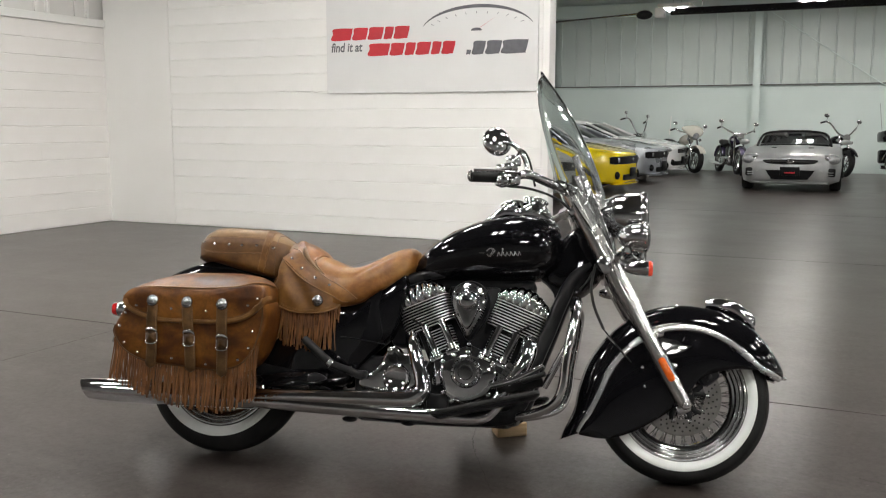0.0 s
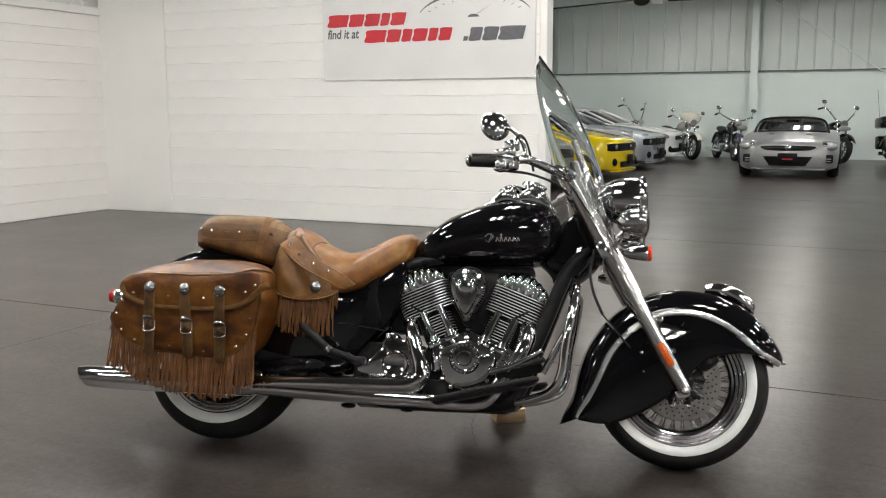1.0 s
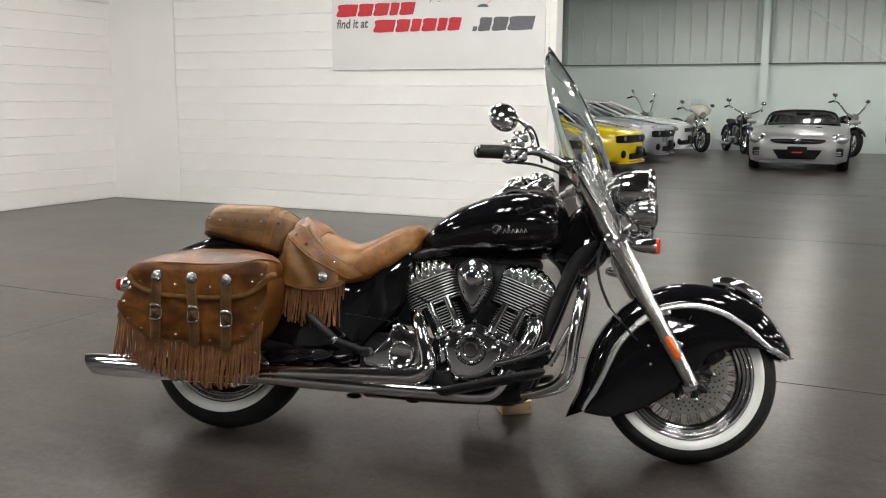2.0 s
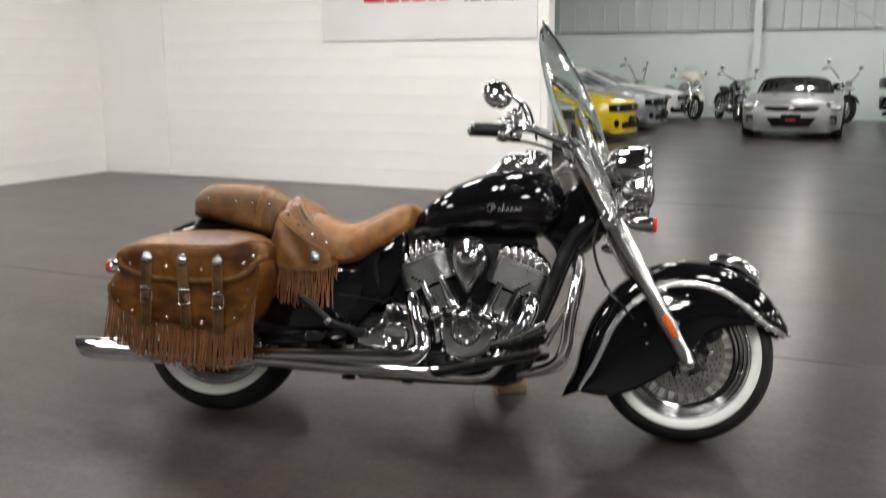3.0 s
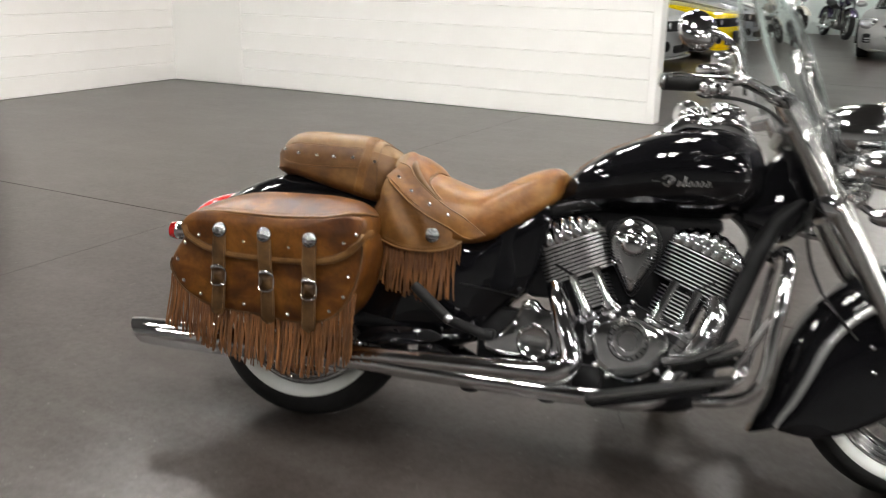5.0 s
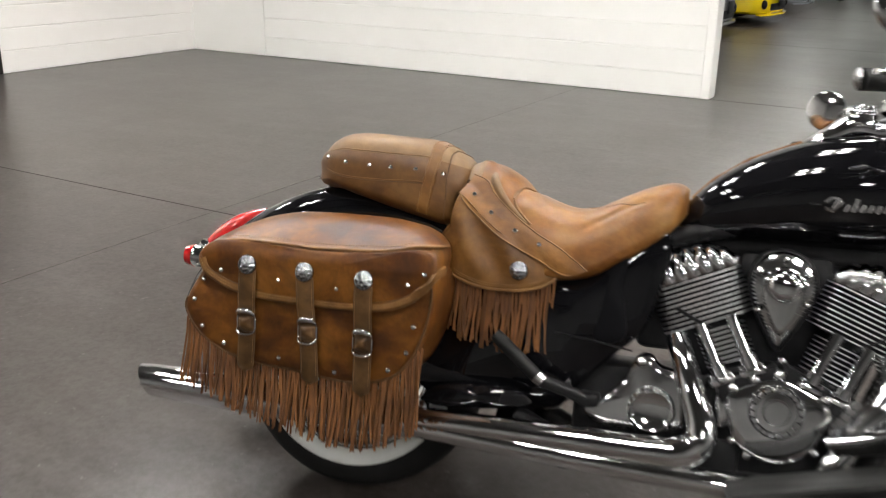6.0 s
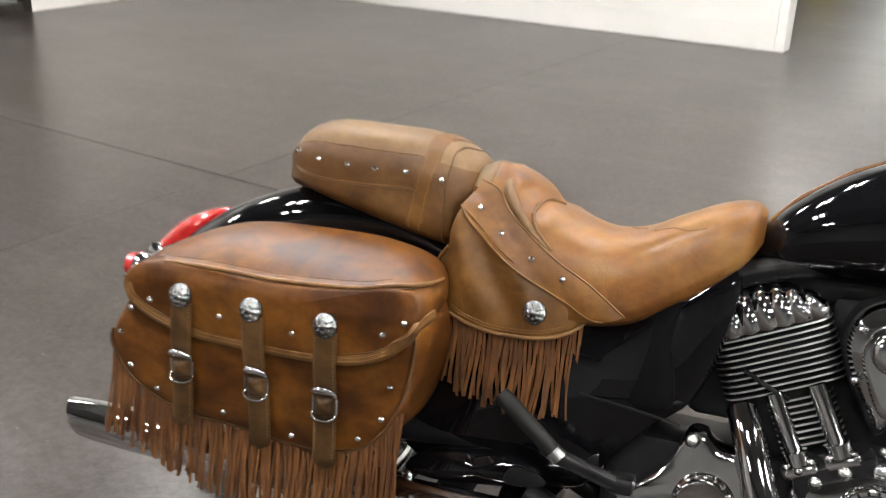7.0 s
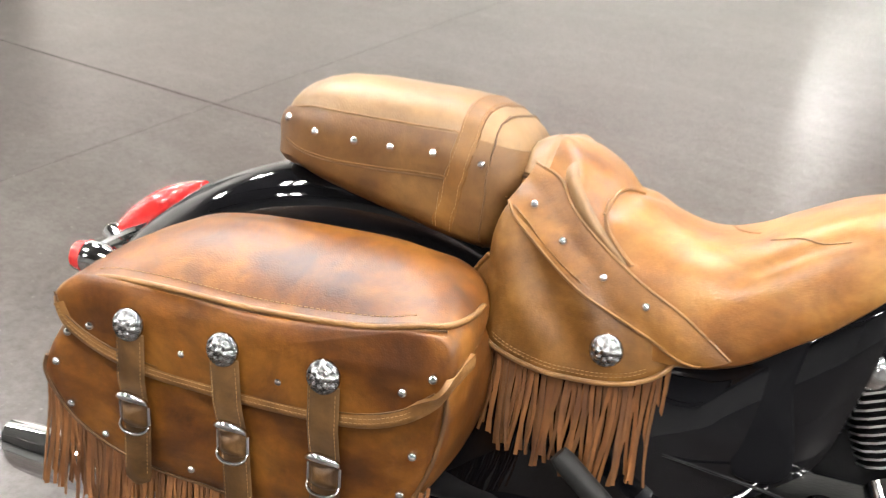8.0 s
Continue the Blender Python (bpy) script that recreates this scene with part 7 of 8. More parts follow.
def car_body(stations, paint, parent, label):
    st = spline(stations, 44)
    bm = bmesh.new()
    rows = []
    for x, w, zb, zs, zc in st:
        half = [(0.0, zb), (w * 0.82, zb), (w * 0.96, zb + 0.05), (w * 0.99, zb + 0.16), (w, zb + (zs - zb) * 0.55), (w * 0.985, zb + (zs - zb) * 0.82), (w * 0.93, zs), (w * 0.80, zs + (zc - zs) * 0.45), (w * 0.55, zs + (zc - zs) * 0.8), (w * 0.28, zc), (0.0, zc)]
        rows.append([(x, y, z) for y, z in half] + [(x, -y, z) for y, z in half[-2:0:-1]])
    loft(bm, rows)
    return part("body", bm, paint, parent, label, sharp=50)


NOSE = [(2.420, 0.10, 0.24, 0.70, 0.735), (2.405, 0.34, 0.20, 0.72, 0.755), (2.345, 0.58, 0.18, 0.74, 0.78), (2.22, 0.77, 0.17, 0.765, 0.81), (2.0, 0.90, 0.17, 0.80, 0.85)]


def nose_band(car, name, material, y0, y1, z0, z1, label="", out=0.008):
    """A strip that follows the nose in plan, from y0 to y1 on both sides."""
    st = spline(NOSE, 40)
    for s in (-1, 1):
        pts = [(2.424, 0.0)] + [(x, w) for x, w, a, b, c in st]
        ys = np.linspace(y0, y1, 14)
        xs = np.interp(ys, [p[1] for p in pts], [p[0] for p in pts])
        bm = bmesh.new()
        rows = []
        for k in range(14):
            n = np.array((1.0, max(0.0, (xs[0] - xs[k]) * 2.2)))
            n = n / np.linalg.norm(n)
            px, py = xs[k] + n[0] * out, ys[k] + n[1] * out
            qx, qy = xs[k] - n[0] * 0.03, ys[k] - n[1] * 0.03
            e = 0.10 * (z1 - z0) * (1 if k in (0, 13) else 0)
            rows.append([(px, s * py, z0 + e), (px, s * py, z1 - e), (qx, s * qy, z1 - e), (qx, s * qy, z0 + e)])
        loft(bm, rows)
        part(name, bm, material, car, label)


def coupe(m, paint, label, stripe=None, sports=True):
    car = thing("car", m, label, "car", "cars parked in the hall")
    car_body(NOSE + [(1.6, 0.945, 0.17, 0.87, 0.92), (1.0, 0.955, 0.17, 0.92, 0.975), (0.4, 0.96, 0.17, 0.95, 1.0), (-0.5, 0.96, 0.17, 0.97, 1.0),
              (-1.4, 0.975, 0.17, 1.0, 1.03), (-2.05, 0.94, 0.2, 1.0, 1.04), (-2.36, 0.86, 0.28, 0.96, 1.0), (-2.42, 0.74, 0.38, 0.86, 0.9)], paint, car, "glossy car body")
    bm = bmesh.new()
    rows = []
    for x, wb, wt, zt in spline([(0.95, 0.74, 0.72, 0.955), (0.55, 0.78, 0.68, 1.14), (0.15, 0.80, 0.61, 1.31), (-0.25, 0.81, 0.58, 1.375), (-0.8, 0.81, 0.57, 1.365), (-1.4, 0.79, 0.60, 1.22), (-1.95, 0.76, 0.68, 1.035)], 24):
        rows.append([(x, -wb, 0.94), (x, -wt, zt - 0.05), (x, -wt * 0.85, zt), (x, wt * 0.85, zt), (x, wt, zt - 0.05), (x, wb, 0.94)])
    loft(bm, rows)
    part("cabin_glass", bm, CAR_GLASS, car, "dark tinted windows")
    bm = bmesh.new()
    rows = []
    for x, wt, zt in spline([(0.22, 0.60, 1.295), (0.10, 0.60, 1.335), (-0.25, 0.60, 1.390), (-0.8, 0.59, 1.382), (-1.15, 0.60, 1.30)], 16):
        rows.append([(x, -wt, zt - 0.055), (x, -wt * 0.86, zt), (x, wt * 0.86, zt), (x, wt, zt - 0.055), (x, wt, zt - 0.075), (x, wt * 0.84, zt - 0.02), (x, -wt * 0.84, zt - 0.02), (x, -wt, zt - 0.075)])
    loft(bm, rows)
    part("roof", bm, paint, car)
    for s in (-1, 1):
        bm = bmesh.new()
        tube(bm, [(1.0, s * 0.755, 0.955), (0.55, s * 0.70, 1.145), (0.16, s * 0.615, 1.312)], 0.030, 8, 10)
        part("pillar", bm, paint, car)
        bm = bmesh.new()
        loft(bm, [[(-1.15, s * 0.625, 1.27), (-1.2, s * 0.62, 1.30), (-0.95, s * 0.60, 1.36), (-0.85, s * 0.61, 1.33)], [(-2.0, s * 0.80, 0.98), (-2.05, s * 0.76, 1.04), (-1.3, s * 0.83, 1.0), (-1.25, s * 0.85, 0.97)]])
        part("pillar", bm, paint, car)
        bm = bmesh.new()
        ball(bm, (0.55, s * 0.98, 1.02), (0.07, 0.11, 0.07))
        part("side_mirror", bm, paint, car)
        bm = bmesh.new()
        if sports:
            lathe(bm, [(0.0, 0.0), (0.035, 0.002), (0.048, -0.006), (0.052, -0.02)], (2.372, s * 0.56, 0.625), 16, "x")
        else:
            ball(bm, (2.20, s * 0.70, 0.66), (0.15, 0.13, 0.07), pose(0, 0, 0, 0, 10, -s * 42))
        part("headlight", bm, LAMP_GLASS, car, "headlight")
        bm = bmesh.new()
        ball(bm, (2.345, s * 0.60, 0.335), (0.035, 0.055, 0.075), pose(0, 0, 0, 0, 0, s * 35))
        part("fog_light", bm, TRIM_BLACK, car)
        for x in (1.48, -1.38):
            car_wheel(x, s * 0.955, 0.36, car)
            bm = bmesh.new()
            lathe(bm, [(0.40, s * 0.86), (0.40, s * 0.972), (0.385, s * 0.974), (0.37, s * 0.86)], (x, 0, 0.36), 24, start=-8, sweep=196, ring=True)
            part("wheel_arch", bm, TRIM_BLACK, car)
    if sports:
        nose_band(car, "grille", TRIM_BLACK, 0.0, 0.74, 0.545, 0.690, "dark grille and headlight band")
        nose_band(car, "lower_intake", TRIM_BLACK, 0.0, 0.42, 0.235, 0.345, "dark lower intake")
    else:
        nose_band(car, "grille", TRIM_BLACK, 0.0, 0.36, 0.56, 0.665, "small dark grille")
        nose_band(car, "lower_intake", TRIM_BLACK, 0.0, 0.60, 0.25, 0.36, "dark lower intake")
    nose_band(car, "front_lip", paint, 0.0, 0.70, 0.155, 0.185, "", 0.03)
    bm = bmesh.new()
    block(bm, (2.446, 0, 0.385), (0.012, 0.32, 0.17), 0.004)
    part("plate_panel", bm, TRIM_BLACK, car, "black front plate panel")
    bm = bmesh.new()
    ball(bm, (2.440, 0, 0.625), (0.012, 0.07, 0.03))
    part("nose_badge", bm, CHROME, car, "plain chrome badge")
    if stripe:
        for s in (-1, 1):
            bm = bmesh.new()
            rows = []
            for x, z in spline([(2.34, 0.775), (2.2, 0.815), (2.0, 0.852), (1.6, 0.922), (1.05, 0.977)], 14):
                rows.append([(x, s * 0.10, z - 0.006), (x, s * 0.10, z + 0.004), (x, s * 0.34, z - 0.010), (x, s * 0.34, z - 0.030)])
            loft(bm, rows)
            part("hood_stripe", bm, stripe, car, "dark hood stripe")
    return car


coupe(ROOM @ pose(2.42, 8.20, 0, 0, 0, -4) @ Matrix.Diagonal((1, 1, 0.95, 1)), YELLOW, "yellow sports coupe with dark hood stripes parked in a row", TRIM_BLACK)
coupe(ROOM @ pose(2.36, 11.35, 0, 0, 0, -4) @ Matrix.Diagonal((1, 1, 0.95, 1)), SILVER_BLUE, "silver sports coupe with black hood stripes parked in a row", TRIM_BLACK)
coupe(ROOM @ pose(2.22, 14.35, 0, 0, 0, -4) @ Matrix.Diagonal((1, 1, 0.95, 1)), WHITE_CAR, "white coupe parked in a row", None, False)
coupe(ROOM @ pose(2.20, 5.60, 0), SILVER, "silver grey coupe parked behind the block wall", None)


def roadster(m):
    car = thing("car", m, "silver open roadster with a wide grille, facing the aisle", "car", "cars parked in the hall")
    car_body([(2.04, 0.50, 0.30, 0.52, 0.57), (2.00, 0.66, 0.20, 0.60, 0.66), (1.88, 0.80, 0.16, 0.68, 0.74), (1.6, 0.875, 0.16, 0.76, 0.805), (1.2, 0.90, 0.16, 0.82, 0.865), (0.6, 0.89, 0.16, 0.85, 0.90), (0.0, 0.88, 0.16, 0.86, 0.88), (-0.8, 0.895, 0.16, 0.87, 0.89), (-1.4, 0.905, 0.18, 0.88, 0.91), (-1.85, 0.86, 0.25, 0.86, 0.89), (-2.03, 0.70, 0.36, 0.78, 0.81)],
             SILVER, car, "glossy silver body")
    bm = bmesh.new()
    pts = [(0.62, -0.68, 0.865), (0.42, -0.65, 1.00), (0.25, -0.56, 1.135), (0.18, -0.30, 1.185), (0.16, 0.0, 1.19), (0.18, 0.30, 1.185), (0.25, 0.56, 1.135), (0.42, 0.65, 1.00), (0.62, 0.68, 0.865)]
    tube(bm, pts, 0.026, 8, 40)
    part("windscreen_frame", bm, TRIM_BLACK, car)
    bm = bmesh.new()
    lo = [(0.72 - 0.10 * s * s, s * 0.67, 0.880) for s in np.linspace(-1, 1, 13)]
    hi = [(0.16 + 0.09 * s * s, s * 0.56, 1.18 - 0.045 * s * s) for s in np.linspace(-1, 1, 13)]
    loft(bm, [lo, hi, [(x - 0.006, y, z) for x, y, z in hi], [(x - 0.006, y, z) for x, y, z in lo]], closed=False)
    part("windscreen", bm, CLEAR, car)
    bm = bmesh.new()
    block(bm, (-0.35, 0, 0.885), (1.15, 1.30, 0.03), 0.008)
    block(bm, (0.45, 0, 0.890), (0.30, 1.26, 0.05), 0.02)
    part("cockpit", bm, TRIM_BLACK, car, "dark cockpit")
    for s in (-1, 1):
        bm = bmesh.new()
        loft(bm, [ring_of(0.22, 0.93, 0.86, 2.0, 16, -0.30), ring_of(0.22, 1.00, 0.86, 1.7, 16, -0.45), ring_of(0.19, 1.13, 0.86, 1.6, 16, -0.56), ring_of(0.12, 1.15, 0.86, 2.0, 16, -0.66)])
        bm.transform(Matrix.Translation((0, s * 0.37, 0)))
        part("car_seat", bm, SEAT_DARK, car, "dark bucket seat")
        bm = bmesh.new()
        ball(bm, (0.46, s * 0.94, 0.96), (0.06, 0.10, 0.06))
        part("side_mirror", bm, SILVER, car)
        bm = bmesh.new()
        ball(bm, (1.845, s * 0.665, 0.645), (0.13, 0.22, 0.105), pose(0, 0, 0, 0, 22, -s * 36))
        hl = part("headlight", bm, LAMP_GLASS, car, "almond headlight")
        bm = bmesh.new()
        lathe(bm, [(0.030, 0.0), (0.048, 0.0), (0.056, -0.02), (0.056, -0.03)], (1.945, s * 0.63, 0.660), 20, "x")
        part("projector", bm, TRIM_BLACK, hl)
        for c, r in (((1.955, s * 0.63, 0.660), 0.045), ((1.935, s * 0.76, 0.650), 0.04)):
            bm = bmesh.new()
            ball(bm, c, (0.03, r, r))
            part("reflector", bm, CHROME, hl, "bright lamp reflector")
        bm = bmesh.new()
        block(bm, (1.955, s * 0.64, 0.40), (0.07, 0.30, 0.17), 0.03, pose(0, 0, 0, 0, 0, -s * 30))
        vent = part("bumper_vent", bm, TRIM_BLACK, car)
        bm = bmesh.new()
        ball(bm, (1.972, s * 0.70, 0.450), (0.03, 0.065, 0.035), pose(0, 0, 0, 0, 0, -s * 30))
        part("fog_light", bm, LAMP_GLASS, vent)
        bm = bmesh.new()
        for z in (0.355, 0.400):
            block(bm, (1.990, s * 0.62, z), (0.03, 0.27, 0.018), 0.004, pose(0, 0, 0, 0, 0, -s * 28))
        part("vent_slat", bm, SILVER, vent)
        for x in (1.25, -1.16):
            car_wheel(x, s * 0.885, 0.33, car)
            bm = bmesh.new()
            lathe(bm, [(0.37, s * 0.80), (0.37, s * 0.907), (0.352, s * 0.909), (0.34, s * 0.80)], (x, 0, 0.33), 24, start=-8, sweep=196, ring=True)
            part("wheel_arch", bm, TRIM_BLACK, car)
        bm = bmesh.new()
        block(bm, (1.20, s * 0.33, 0.862), (0.14, 0.09, 0.012), 0.004)
        part("hood_vent", bm, TRIM_BLACK, car)
    bm = bmesh.new()
    plate(bm, [(-0.46, 0.605), (-0.43, 0.645), (0.0, 0.655), (0.43, 0.645), (0.46, 0.605), (0.34, 0.560), (0.0, 0.550), (-0.34, 0.560)], -2.045, -1.90, 0.008, 40)
    bm.transform(pose(0, 0, 0, 0, 0, 90))
    grille = part("upper_grille", bm, TRIM_BLACK, car, "wide slim dark grille")
    bm = bmesh.new()
    tube(bm, [(2.050, -0.44, 0.605), (2.056, -0.2, 0.607), (2.058, 0.0, 0.608), (2.056, 0.2, 0.607), (2.050, 0.44, 0.605)], 0.011, 8, 20)
    part("grille_bar", bm, CHROME, grille, "bright bar across the grille")
    bm = bmesh.new()
    plate(bm, [(-0.41, 0.42), (-0.37, 0.440), (0.37, 0.440), (0.41, 0.42), (0.33, 0.29), (0.27, 0.255), (-0.27, 0.255), (-0.33, 0.29)], -2.050, -1.90, 0.008, 40)
    bm.transform(pose(0, 0, 0, 0, 0, 90))
    part("lower_grille", bm, TRIM_BLACK, car, "wide dark lower grille")
    bm = bmesh.new()
    ball(bm, (2.045, 0, 0.61), (0.02, 0.06, 0.05))
    part("nose_badge", bm, CHROME, car, "plain oval chrome badge")
    bm = bmesh.new()
    block(bm, (2.07, 0, 0.42), (0.02, 0.34, 0.17), 0.006)
    tag = part("plate_panel", bm, TRIM_BLACK, car, "black front plate panel")
    bm = bmesh.new()
    block(bm, (2.082, 0, 0.39), (0.004, 0.18, 0.025), 0.001, segs=1)
    part("plate_bar", bm, SIGN_RED, tag, "plain red bar")
    bm = bmesh.new()
    block(bm, (1.94, 0, 0.19), (0.14, 1.30, 0.03), 0.01)
    part("front_lip", bm, SILVER, car)
    bm = bmesh.new()
    block(bm, (0.24, 0, 1.11), (0.03, 0.24, 0.075), 0.02)
    part("rear_view_mirror", bm, TRIM_BLACK, car)
    return car


roadster(ROOM @ pose(7.43, 11.10, 0, 0, 0, -88) @ Matrix.Diagonal((1, 1, 0.92, 1)))


# ==== motorcycles at the back of the hall ====
def parked_bike(m, paint, label, ape=0.0, fairing=False, bags=False, screen=False):
    b = thing("motorcycle", m, label, "motorcycle", "motorcycles parked at the hall wall")
    for x, name in ((0.0, "rear_wheel"), (1.60, "front_wheel")):
        w = new(name)
        w.parent = b
        bm = bmesh.new()
        lathe(bm, [(0.22, -0.055), (0.27, -0.065), (0.31, -0.045), (0.32, 0.0), (0.31, 0.045), (0.27, 0.065), (0.22, 0.055)], (x, 0, 0.32), 32)
        part("tyre", bm, RUBBER, w)
        bm = bmesh.new()
        lathe(bm, [(0.225, -0.05), (0.20, -0.045), (0.19, 0.0), (0.20, 0.045), (0.225, 0.05)], (x, 0, 0.32), 32)
        for i in range(9):
            a = 2 * math.pi * i / 9
            tube(bm, [(x, 0, 0.32), (x + 0.20 * math.cos(a), 0, 0.32 + 0.20 * math.sin(a))], [0.022, 0.012], 6)
        part("rim", bm, CHROME, w)
        bm = bmesh.new()
        for k, (a0, sweep) in enumerate(((20, 150) if x == 0 else (30, 130),)):
            lathe(bm, [(0.36, -0.085), (0.385, -0.05), (0.39, 0.0), (0.385, 0.05), (0.36, 0.085), (0.355, 0.08), (0.38, 0.0), (0.355, -0.08)], (x, 0, 0.32), 24, start=a0, sweep=sweep, ring=True)
        part("fender", bm, paint, b, "painted fender")
    bm = bmesh.new()
    loft(bm, [ring_of(max(w, 0.01), t, l, 2.3, 18, x) for x, w, t, l in spline([(0.78, 0.05, 0.80, 0.74), (0.85, 0.11, 0.88, 0.70), (1.0, 0.15, 0.95, 0.70), (1.15, 0.14, 0.97, 0.72), (1.26, 0.06, 0.93, 0.78)], 18)])
    part("fuel_tank", bm, paint, b, "painted tank")
    bm = bmesh.new()
    loft(bm, [ring_of(max(w, 0.01), t, l, 2.6, 16, x) for x, w, t, l in spline([(0.0, 0.10, 0.82, 0.72), (0.15, 0.14, 0.84, 0.70), (0.35, 0.15, 0.80, 0.66), (0.55, 0.15, 0.74, 0.64), (0.78, 0.08, 0.80, 0.70)], 18)])
    part("seat", bm, RUBBER, b, "black seat")
    bm = bmesh.new()
    for tilt, cx in ((-22, 0.76), (22, 1.0)):
        q = bmesh.new()
        for i in range(7):
            block(q, (0, 0, -0.08 + 0.028 * i), (0.17, 0.20, 0.014), 0.004, segs=1)
        block(q, (0, 0, 0.0), (0.13, 0.17, 0.24), 0.02)
        q.transform(pose(cx, 0, 0.54, 0, tilt, 0))
        tmp_me = bpy.data.meshes.new("tmp")
        q.to_mesh(tmp_me)
        q.free()
        bm.from_mesh(tmp_me)
        bpy.data.meshes.remove(tmp_me)
    block(bm, (0.88, 0, 0.32), (0.42, 0.26, 0.22), 0.06)
    block(bm, (0.52, 0, 0.32), (0.26, 0.22, 0.20), 0.05)
    part("engine", bm, SATIN, b, "bright engine")
    bm = bmesh.new()
    for s in (-1, 1):
        tube(bm, [(0.95, s * 0.15, 0.36), (0.85, s * 0.17, 0.22), (0.3, s * 0.18, 0.22), (-0.35, s * 0.18, 0.24)], [0.03, 0.03, 0.045, 0.045], 12, 24)
    part("exhaust_pipe", bm, CHROME, b, "chrome exhaust")
    bm = bmesh.new()
    for s in (-1, 1):
        tube(bm, [(1.60, s * 0.11, 0.32), (1.28, s * 0.11, 0.98)], [0.028, 0.024], 12)
    part("fork", bm, CHROME, b, "chrome fork")
    bm = bmesh.new()
    top = 1.02 + ape
    tube(bm, [(1.02, -0.44, top + 0.02), (1.12, -0.40, top + 0.05), (1.20, -0.32, top), (1.28, -0.12, 1.0), (1.28, 0.12, 1.0), (1.20, 0.32, top), (1.12, 0.40, top + 0.05), (1.02, 0.44, top + 0.02)], 0.018, 10, 50)
    part("handlebar", bm, CHROME, b, "chrome handlebar")
    for s in (-1, 1):
        bm = bmesh.new()
        tube(bm, [(1.10, s * 0.41, top + 0.05), (0.98, s * 0.46, top + 0.01)], 0.022, 10)
        part("grip", bm, RUBBER, b)
        bm = bmesh.new()
        tube(bm, [(1.12, s * 0.40, top + 0.05), (1.14, s * 0.42, top + 0.16)], 0.008, 6)
        ball(bm, (1.13, s * 0.43, top + 0.19), (0.02, 0.07, 0.045))
        part("mirror", bm, CHROME, b)
        bm = bmesh.new()
        lathe(bm, [(0.0, -0.05), (0.03, -0.03), (0.04, 0.02), (0.0, 0.025)], (1.38, s * 0.17, 0.84), 14, "x")
        part("passing_lamp", bm, CHROME, b)
    bm = bmesh.new()
    lathe(bm, [(0.0, -0.14), (0.06, -0.11), (0.09, -0.02), (0.095, 0.02), (0.0, 0.03)], (1.42, 0, 0.92), 20, "x")
    part("headlight", bm, CHROME, b)
    if fairing:
        bm = bmesh.new()
        rows = []
        for x, w, top, low in spline([(1.20, 0.29, 1.16, 1.06), (1.28, 0.30, 1.20, 0.97), (1.38, 0.25, 1.19, 0.90), (1.46, 0.15, 1.10, 0.88), (1.49, 0.06, 1.02, 0.92)], 14):
            rows.append(ring_of(max(w, 0.01), top, low, 2.0, 20, x))
        loft(bm, rows)
        part("fairing", bm, paint, b, "painted fairing")
        bm = bmesh.new()
        lathe(bm, [(0.0, 0.035), (0.07, 0.025), (0.088, 0.0), (0.092, -0.03)], (1.485, 0, 0.93), 20, "x")
        part("headlight_glass", bm, LAMP_GLASS, b)
        bm = bmesh.new()
        arc_low = [(1.34 - 0.8 * y * y, y, 1.15) for y in np.linspace(-0.27, 0.27, 11)]
        arc_top = [(1.22 - 0.5 * y * y, y, 1.33 - 0.6 * y * y) for y in np.linspace(-0.21, 0.21, 11)]
        loft(bm, [arc_low, arc_top, [(x - 0.005, y, z) for x, y, z in arc_top], [(x - 0.005, y, z) for x, y, z in arc_low]], closed=False)
        part("screen", bm, CLEAR, b, "clear screen")
        bm = bmesh.new()
        for s in (-1, 1):
            tube(bm, [(1.20, s * 0.10, 0.70), (1.28, s * 0.24, 0.62), (1.26, s * 0.27, 0.42), (1.16, s * 0.14, 0.28)], 0.018, 8, 20)
        part("crash_bar", bm, CHROME, b, "chrome crash bar")
        bm = bmesh.new()
        tube(bm, [(-0.15, 0.15, 0.95), (-0.18, 0.15, 1.45)], 0.010, 6)
        part("aerial", bm, PLASTER, b)
    if bags:
        for s in (-1, 1):
            bm = bmesh.new()
            block(bm, (-0.05, s * 0.30, 0.50), (0.62, 0.20, 0.32), 0.05)
            part("pannier", bm, paint, b, "painted pannier")
        bm = bmesh.new()
        block(bm, (-0.22, 0, 0.95), (0.42, 0.52, 0.26), 0.06)
        part("top_box", bm, paint, b, "painted top box")
        bm = bmesh.new()
        tube(bm, [(-0.30, 0.24, 1.0), (-0.36, 0.24, 1.75)], 0.004, 6)
        part("aerial", bm, BLACK_SATIN, b)
    bm = bmesh.new()
    tube(bm, [(0.80, 0.14, 0.24), (0.86, 0.30, 0.012)], 0.012, 8)
    part("side_stand", bm, BLACK_SATIN, b)
    return b


PEARL = surface("pearl white paint", (0.50, 0.485, 0.42), (0.56, 0.54, 0.475), 5, 0.25, 0, 0, 20, coat=1.0)
PLUM = surface("dark plum paint", (0.035, 0.03, 0.06), (0.05, 0.04, 0.085), 5, 0.2, 0, 0, 20, coat=1.0)
parked_bike(ROOM @ pose(3.78, 16.12, 0, -6, 0, -50), PEARL, "white touring motorcycle with a fairing by the hall wall", 0.0, fairing=True)
parked_bike(ROOM @ pose(5.24, 16.05, 0, -6, 0, -66), PLUM, "dark cruiser motorcycle by the hall wall", 0.06)
parked_bike(ROOM @ pose(7.36, 15.9, 0, -10, 0, -56), BLACK_PAINT, "black cruiser motorcycle with high handlebars by the hall wall", 0.17)
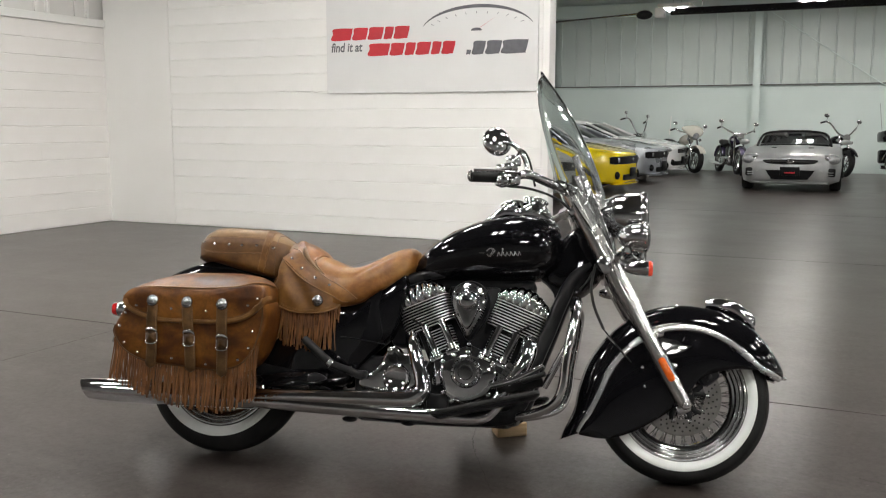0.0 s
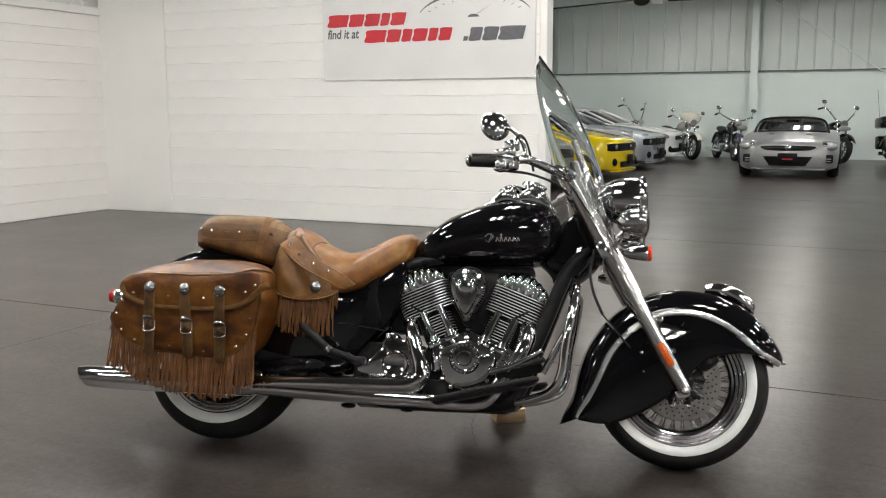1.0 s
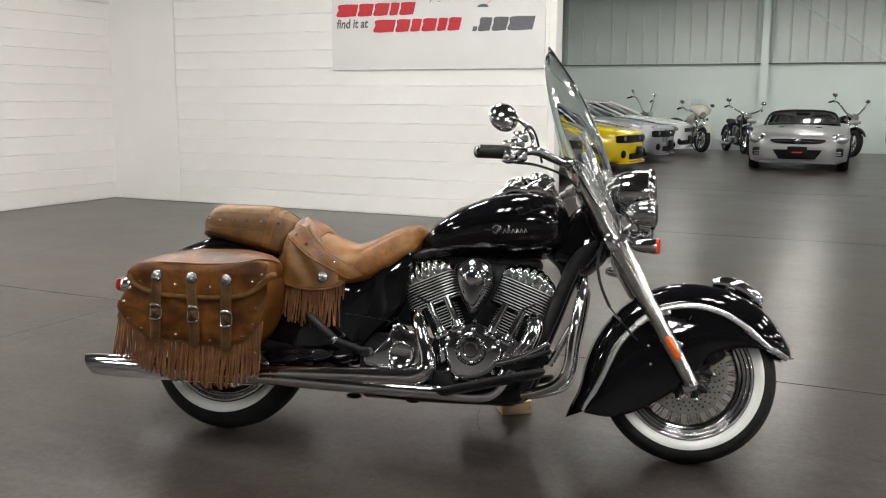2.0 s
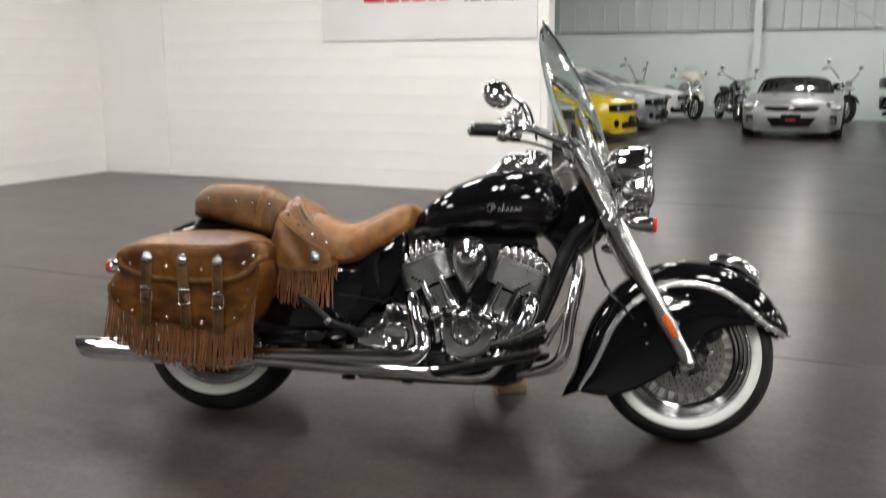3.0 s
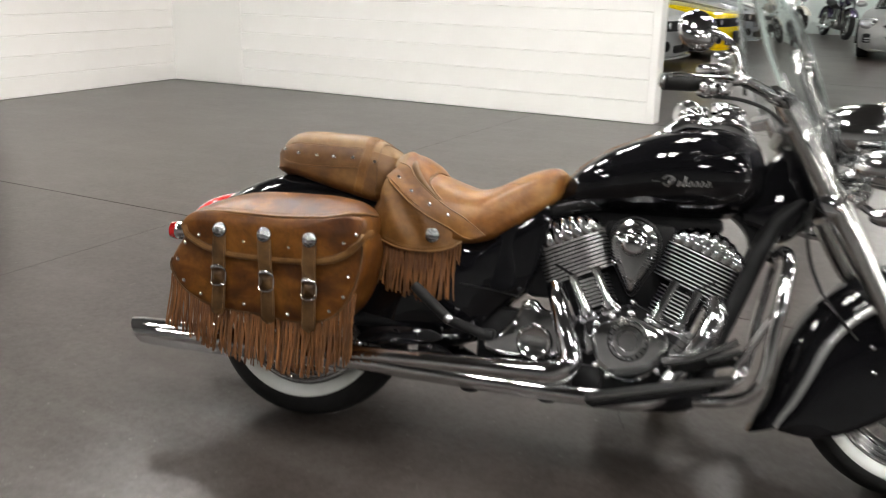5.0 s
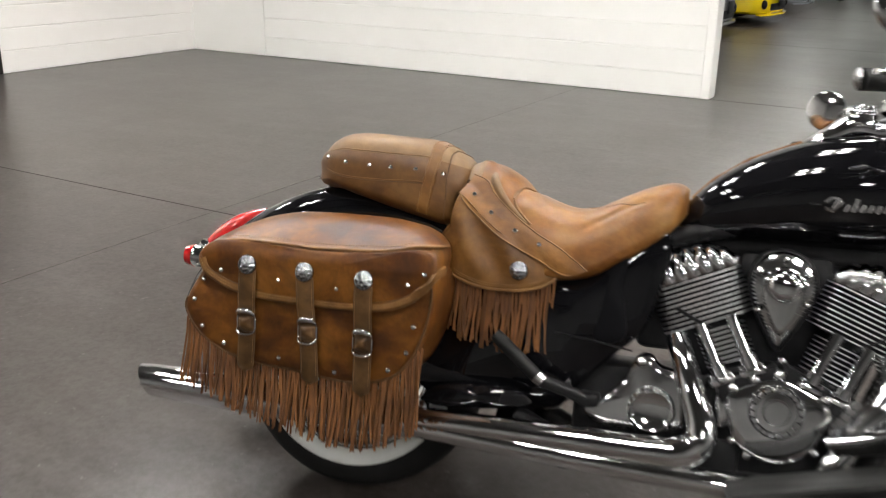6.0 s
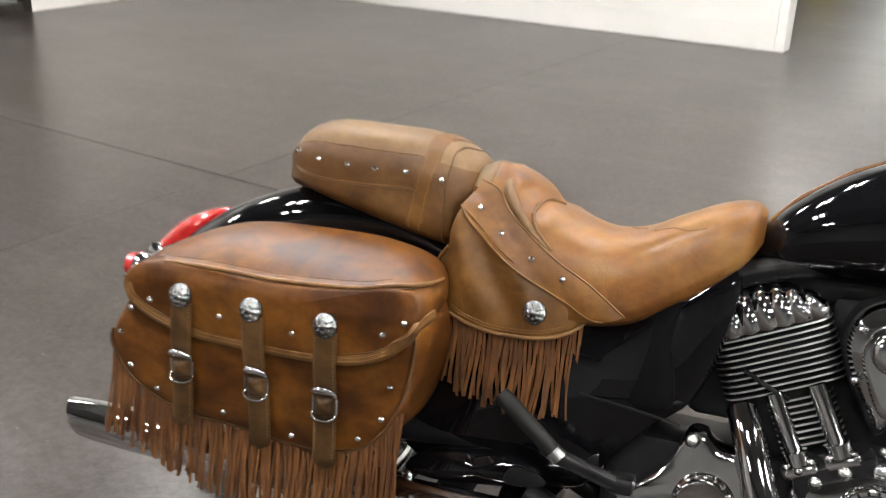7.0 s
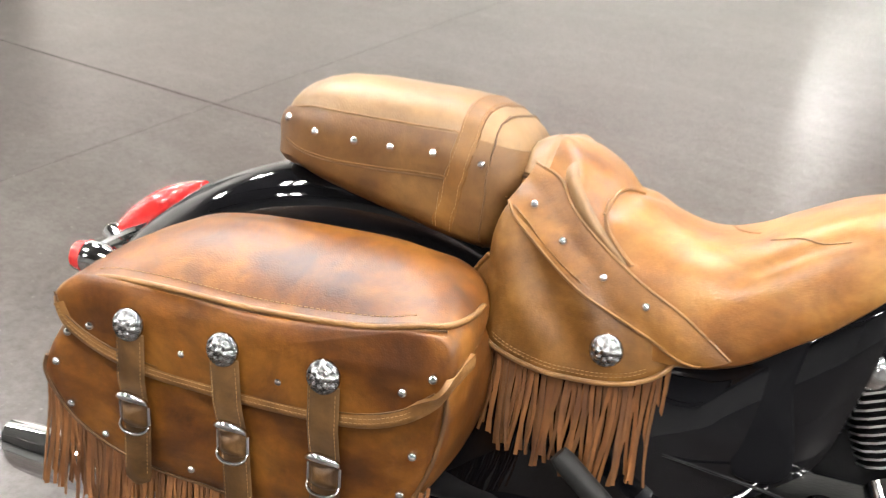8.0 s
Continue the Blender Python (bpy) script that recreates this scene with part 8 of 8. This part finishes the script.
parked_bike(ROOM @ pose(2.1, 16.0, 0, -6, 0, -28), BLACK_PAINT, "black cruiser motorcycle with high handlebars behind the cars", 0.27)
parked_bike(ROOM @ pose(9.45, 15.3, 0, -6, 0, 20), BLACK_PAINT, "black touring motorcycle with panniers and top box by the hall wall", 0.0, bags=True)

# ==== wall blocks ====
def block_mesh(length, tall, material):
    bm = bmesh.new()
    x, z, e = length / 2 - 0.00002, tall / 2 - 0.0026, 0.0042
    rows = []
    for y, ix, iz in ((0.012, 0, 0), (-0.0005, 0, 0), (-0.0050, 0.0, e)):
        rows.append([(-x + ix, y, -z + iz), (x - ix, y, -z + iz), (x - ix, y, z - iz), (-x + ix, y, z - iz)])
    loft(bm, rows)
    bmesh.ops.recalc_face_normals(bm, faces=bm.faces[:])
    me = bpy.data.meshes.new("concrete_block")
    bm.to_mesh(me)
    bm.free()
    me.materials.append(material)
    return me


def lay(wall, length, material, place, courses, tall):
    """Blocks in running bond over a wall's face."""
    meshes = {}
    rng = random.Random(3)
    for c in range(courses):
        x = 0.0
        first = 0.4 if c % 2 else 0.2
        while x < length - 0.01:
            w = min(first if x == 0 else 0.4, length - x)
            if length - x - w < 0.06:
                w = length - x
            key = round(w, 3)
            if key not in meshes:
                meshes[key] = block_mesh(w, tall, material)
            piece("concrete_block", meshes[key], wall, place(x + w / 2, c * tall + tall / 2, rng.uniform(-0.0002, 0.0002)))
            x += w


lay(wall_mid, WALL_END - 0.075 - 1.04, WHITE_WALL, lambda x, z, d: pose(1.04 + x, 0.001 + d, z), 15, 0.2)
lay(wall_left, 2.47, WARM_WALL, lambda x, z, d: pose(-0.001 - d, -2.47 + x, z, 0, 0, 90), 12, 0.2017)

# ==== floor slabs between saw cuts ====
us = [-6.0, 0.0, 4.694, 9.40, 14.1, 20.0]
vs = [-16.0, -14.2, -9.45, -4.715, 0.02, 4.75, 9.5, 14.2, 16.8]
for a, b in zip(us, us[1:]):
    for c, d in zip(vs, vs[1:]):
        bm = bmesh.new()
        g = 0.0035
        e = 0.003
        h = 0.0011
        k = 0.0006
        rows = [[(a + h, c + g, -0.014), (b - h, c + g, -0.014), (b - h, d - g, -0.014), (a + h, d - g, -0.014)],
                [(a + h, c + g, -e), (b - h, c + g, -e), (b - h, d - g, -e), (a + h, d - g, -e)],
                [(a + h + k, c + g + e, 0), (b - h - k, c + g + e, 0), (b - h - k, d - g - e, 0), (a + h + k, d - g - e, 0)]]
        loft(bm, rows)
        part("floor_slab", bm, FLOOR, floor_ob, flat=True)
# hairline cracks in the slab under the motorcycle
PALE_CRACK = surface("chalky crack filler", (0.065, 0.058, 0.053), (0.095, 0.086, 0.079), 40, 0.8)


def hairline(points, width, material, label, seed):
    rng = random.Random(seed)
    path = spline(points, 60)
    path = path + np.array([(rng.uniform(-0.004, 0.004), rng.uniform(-0.004, 0.004)) for _ in path])
    d = np.gradient(path, axis=0)
    d = np.stack([-d[:, 1], d[:, 0]], 1) / np.linalg.norm(d, axis=1, keepdims=True)
    bm = bmesh.new()
    rows = []
    for p, n in zip(path, d):
        w = width * rng.uniform(0.4, 1.2)
        rows.append([(*(p - n * w), 0.0006), (*(p + n * w), 0.0006)])
    loft(bm, rows, closed=False)
    part("floor_crack", bm, material, floor_ob, label, flat=True)


hairline([(7.30, -5.30), (7.38, -5.52), (7.426, -5.679), (7.46, -5.78), (7.515, -5.884)], 0.0016, JOINT, "thin dark hairline crack", 21)
hairline([(7.515, -5.884), (7.60, -6.03), (7.709, -6.20), (7.868, -6.335), (7.992, -6.424), (8.10, -6.55), (8.18, -6.72)], 0.0012, PALE_CRACK, "thin pale crack in the floor", 22)
hairline([(8.86, -5.55), (9.02, -5.60), (9.2, -5.72), (9.34, -5.90)], 0.0014, JOINT, "thin dark hairline crack", 23)
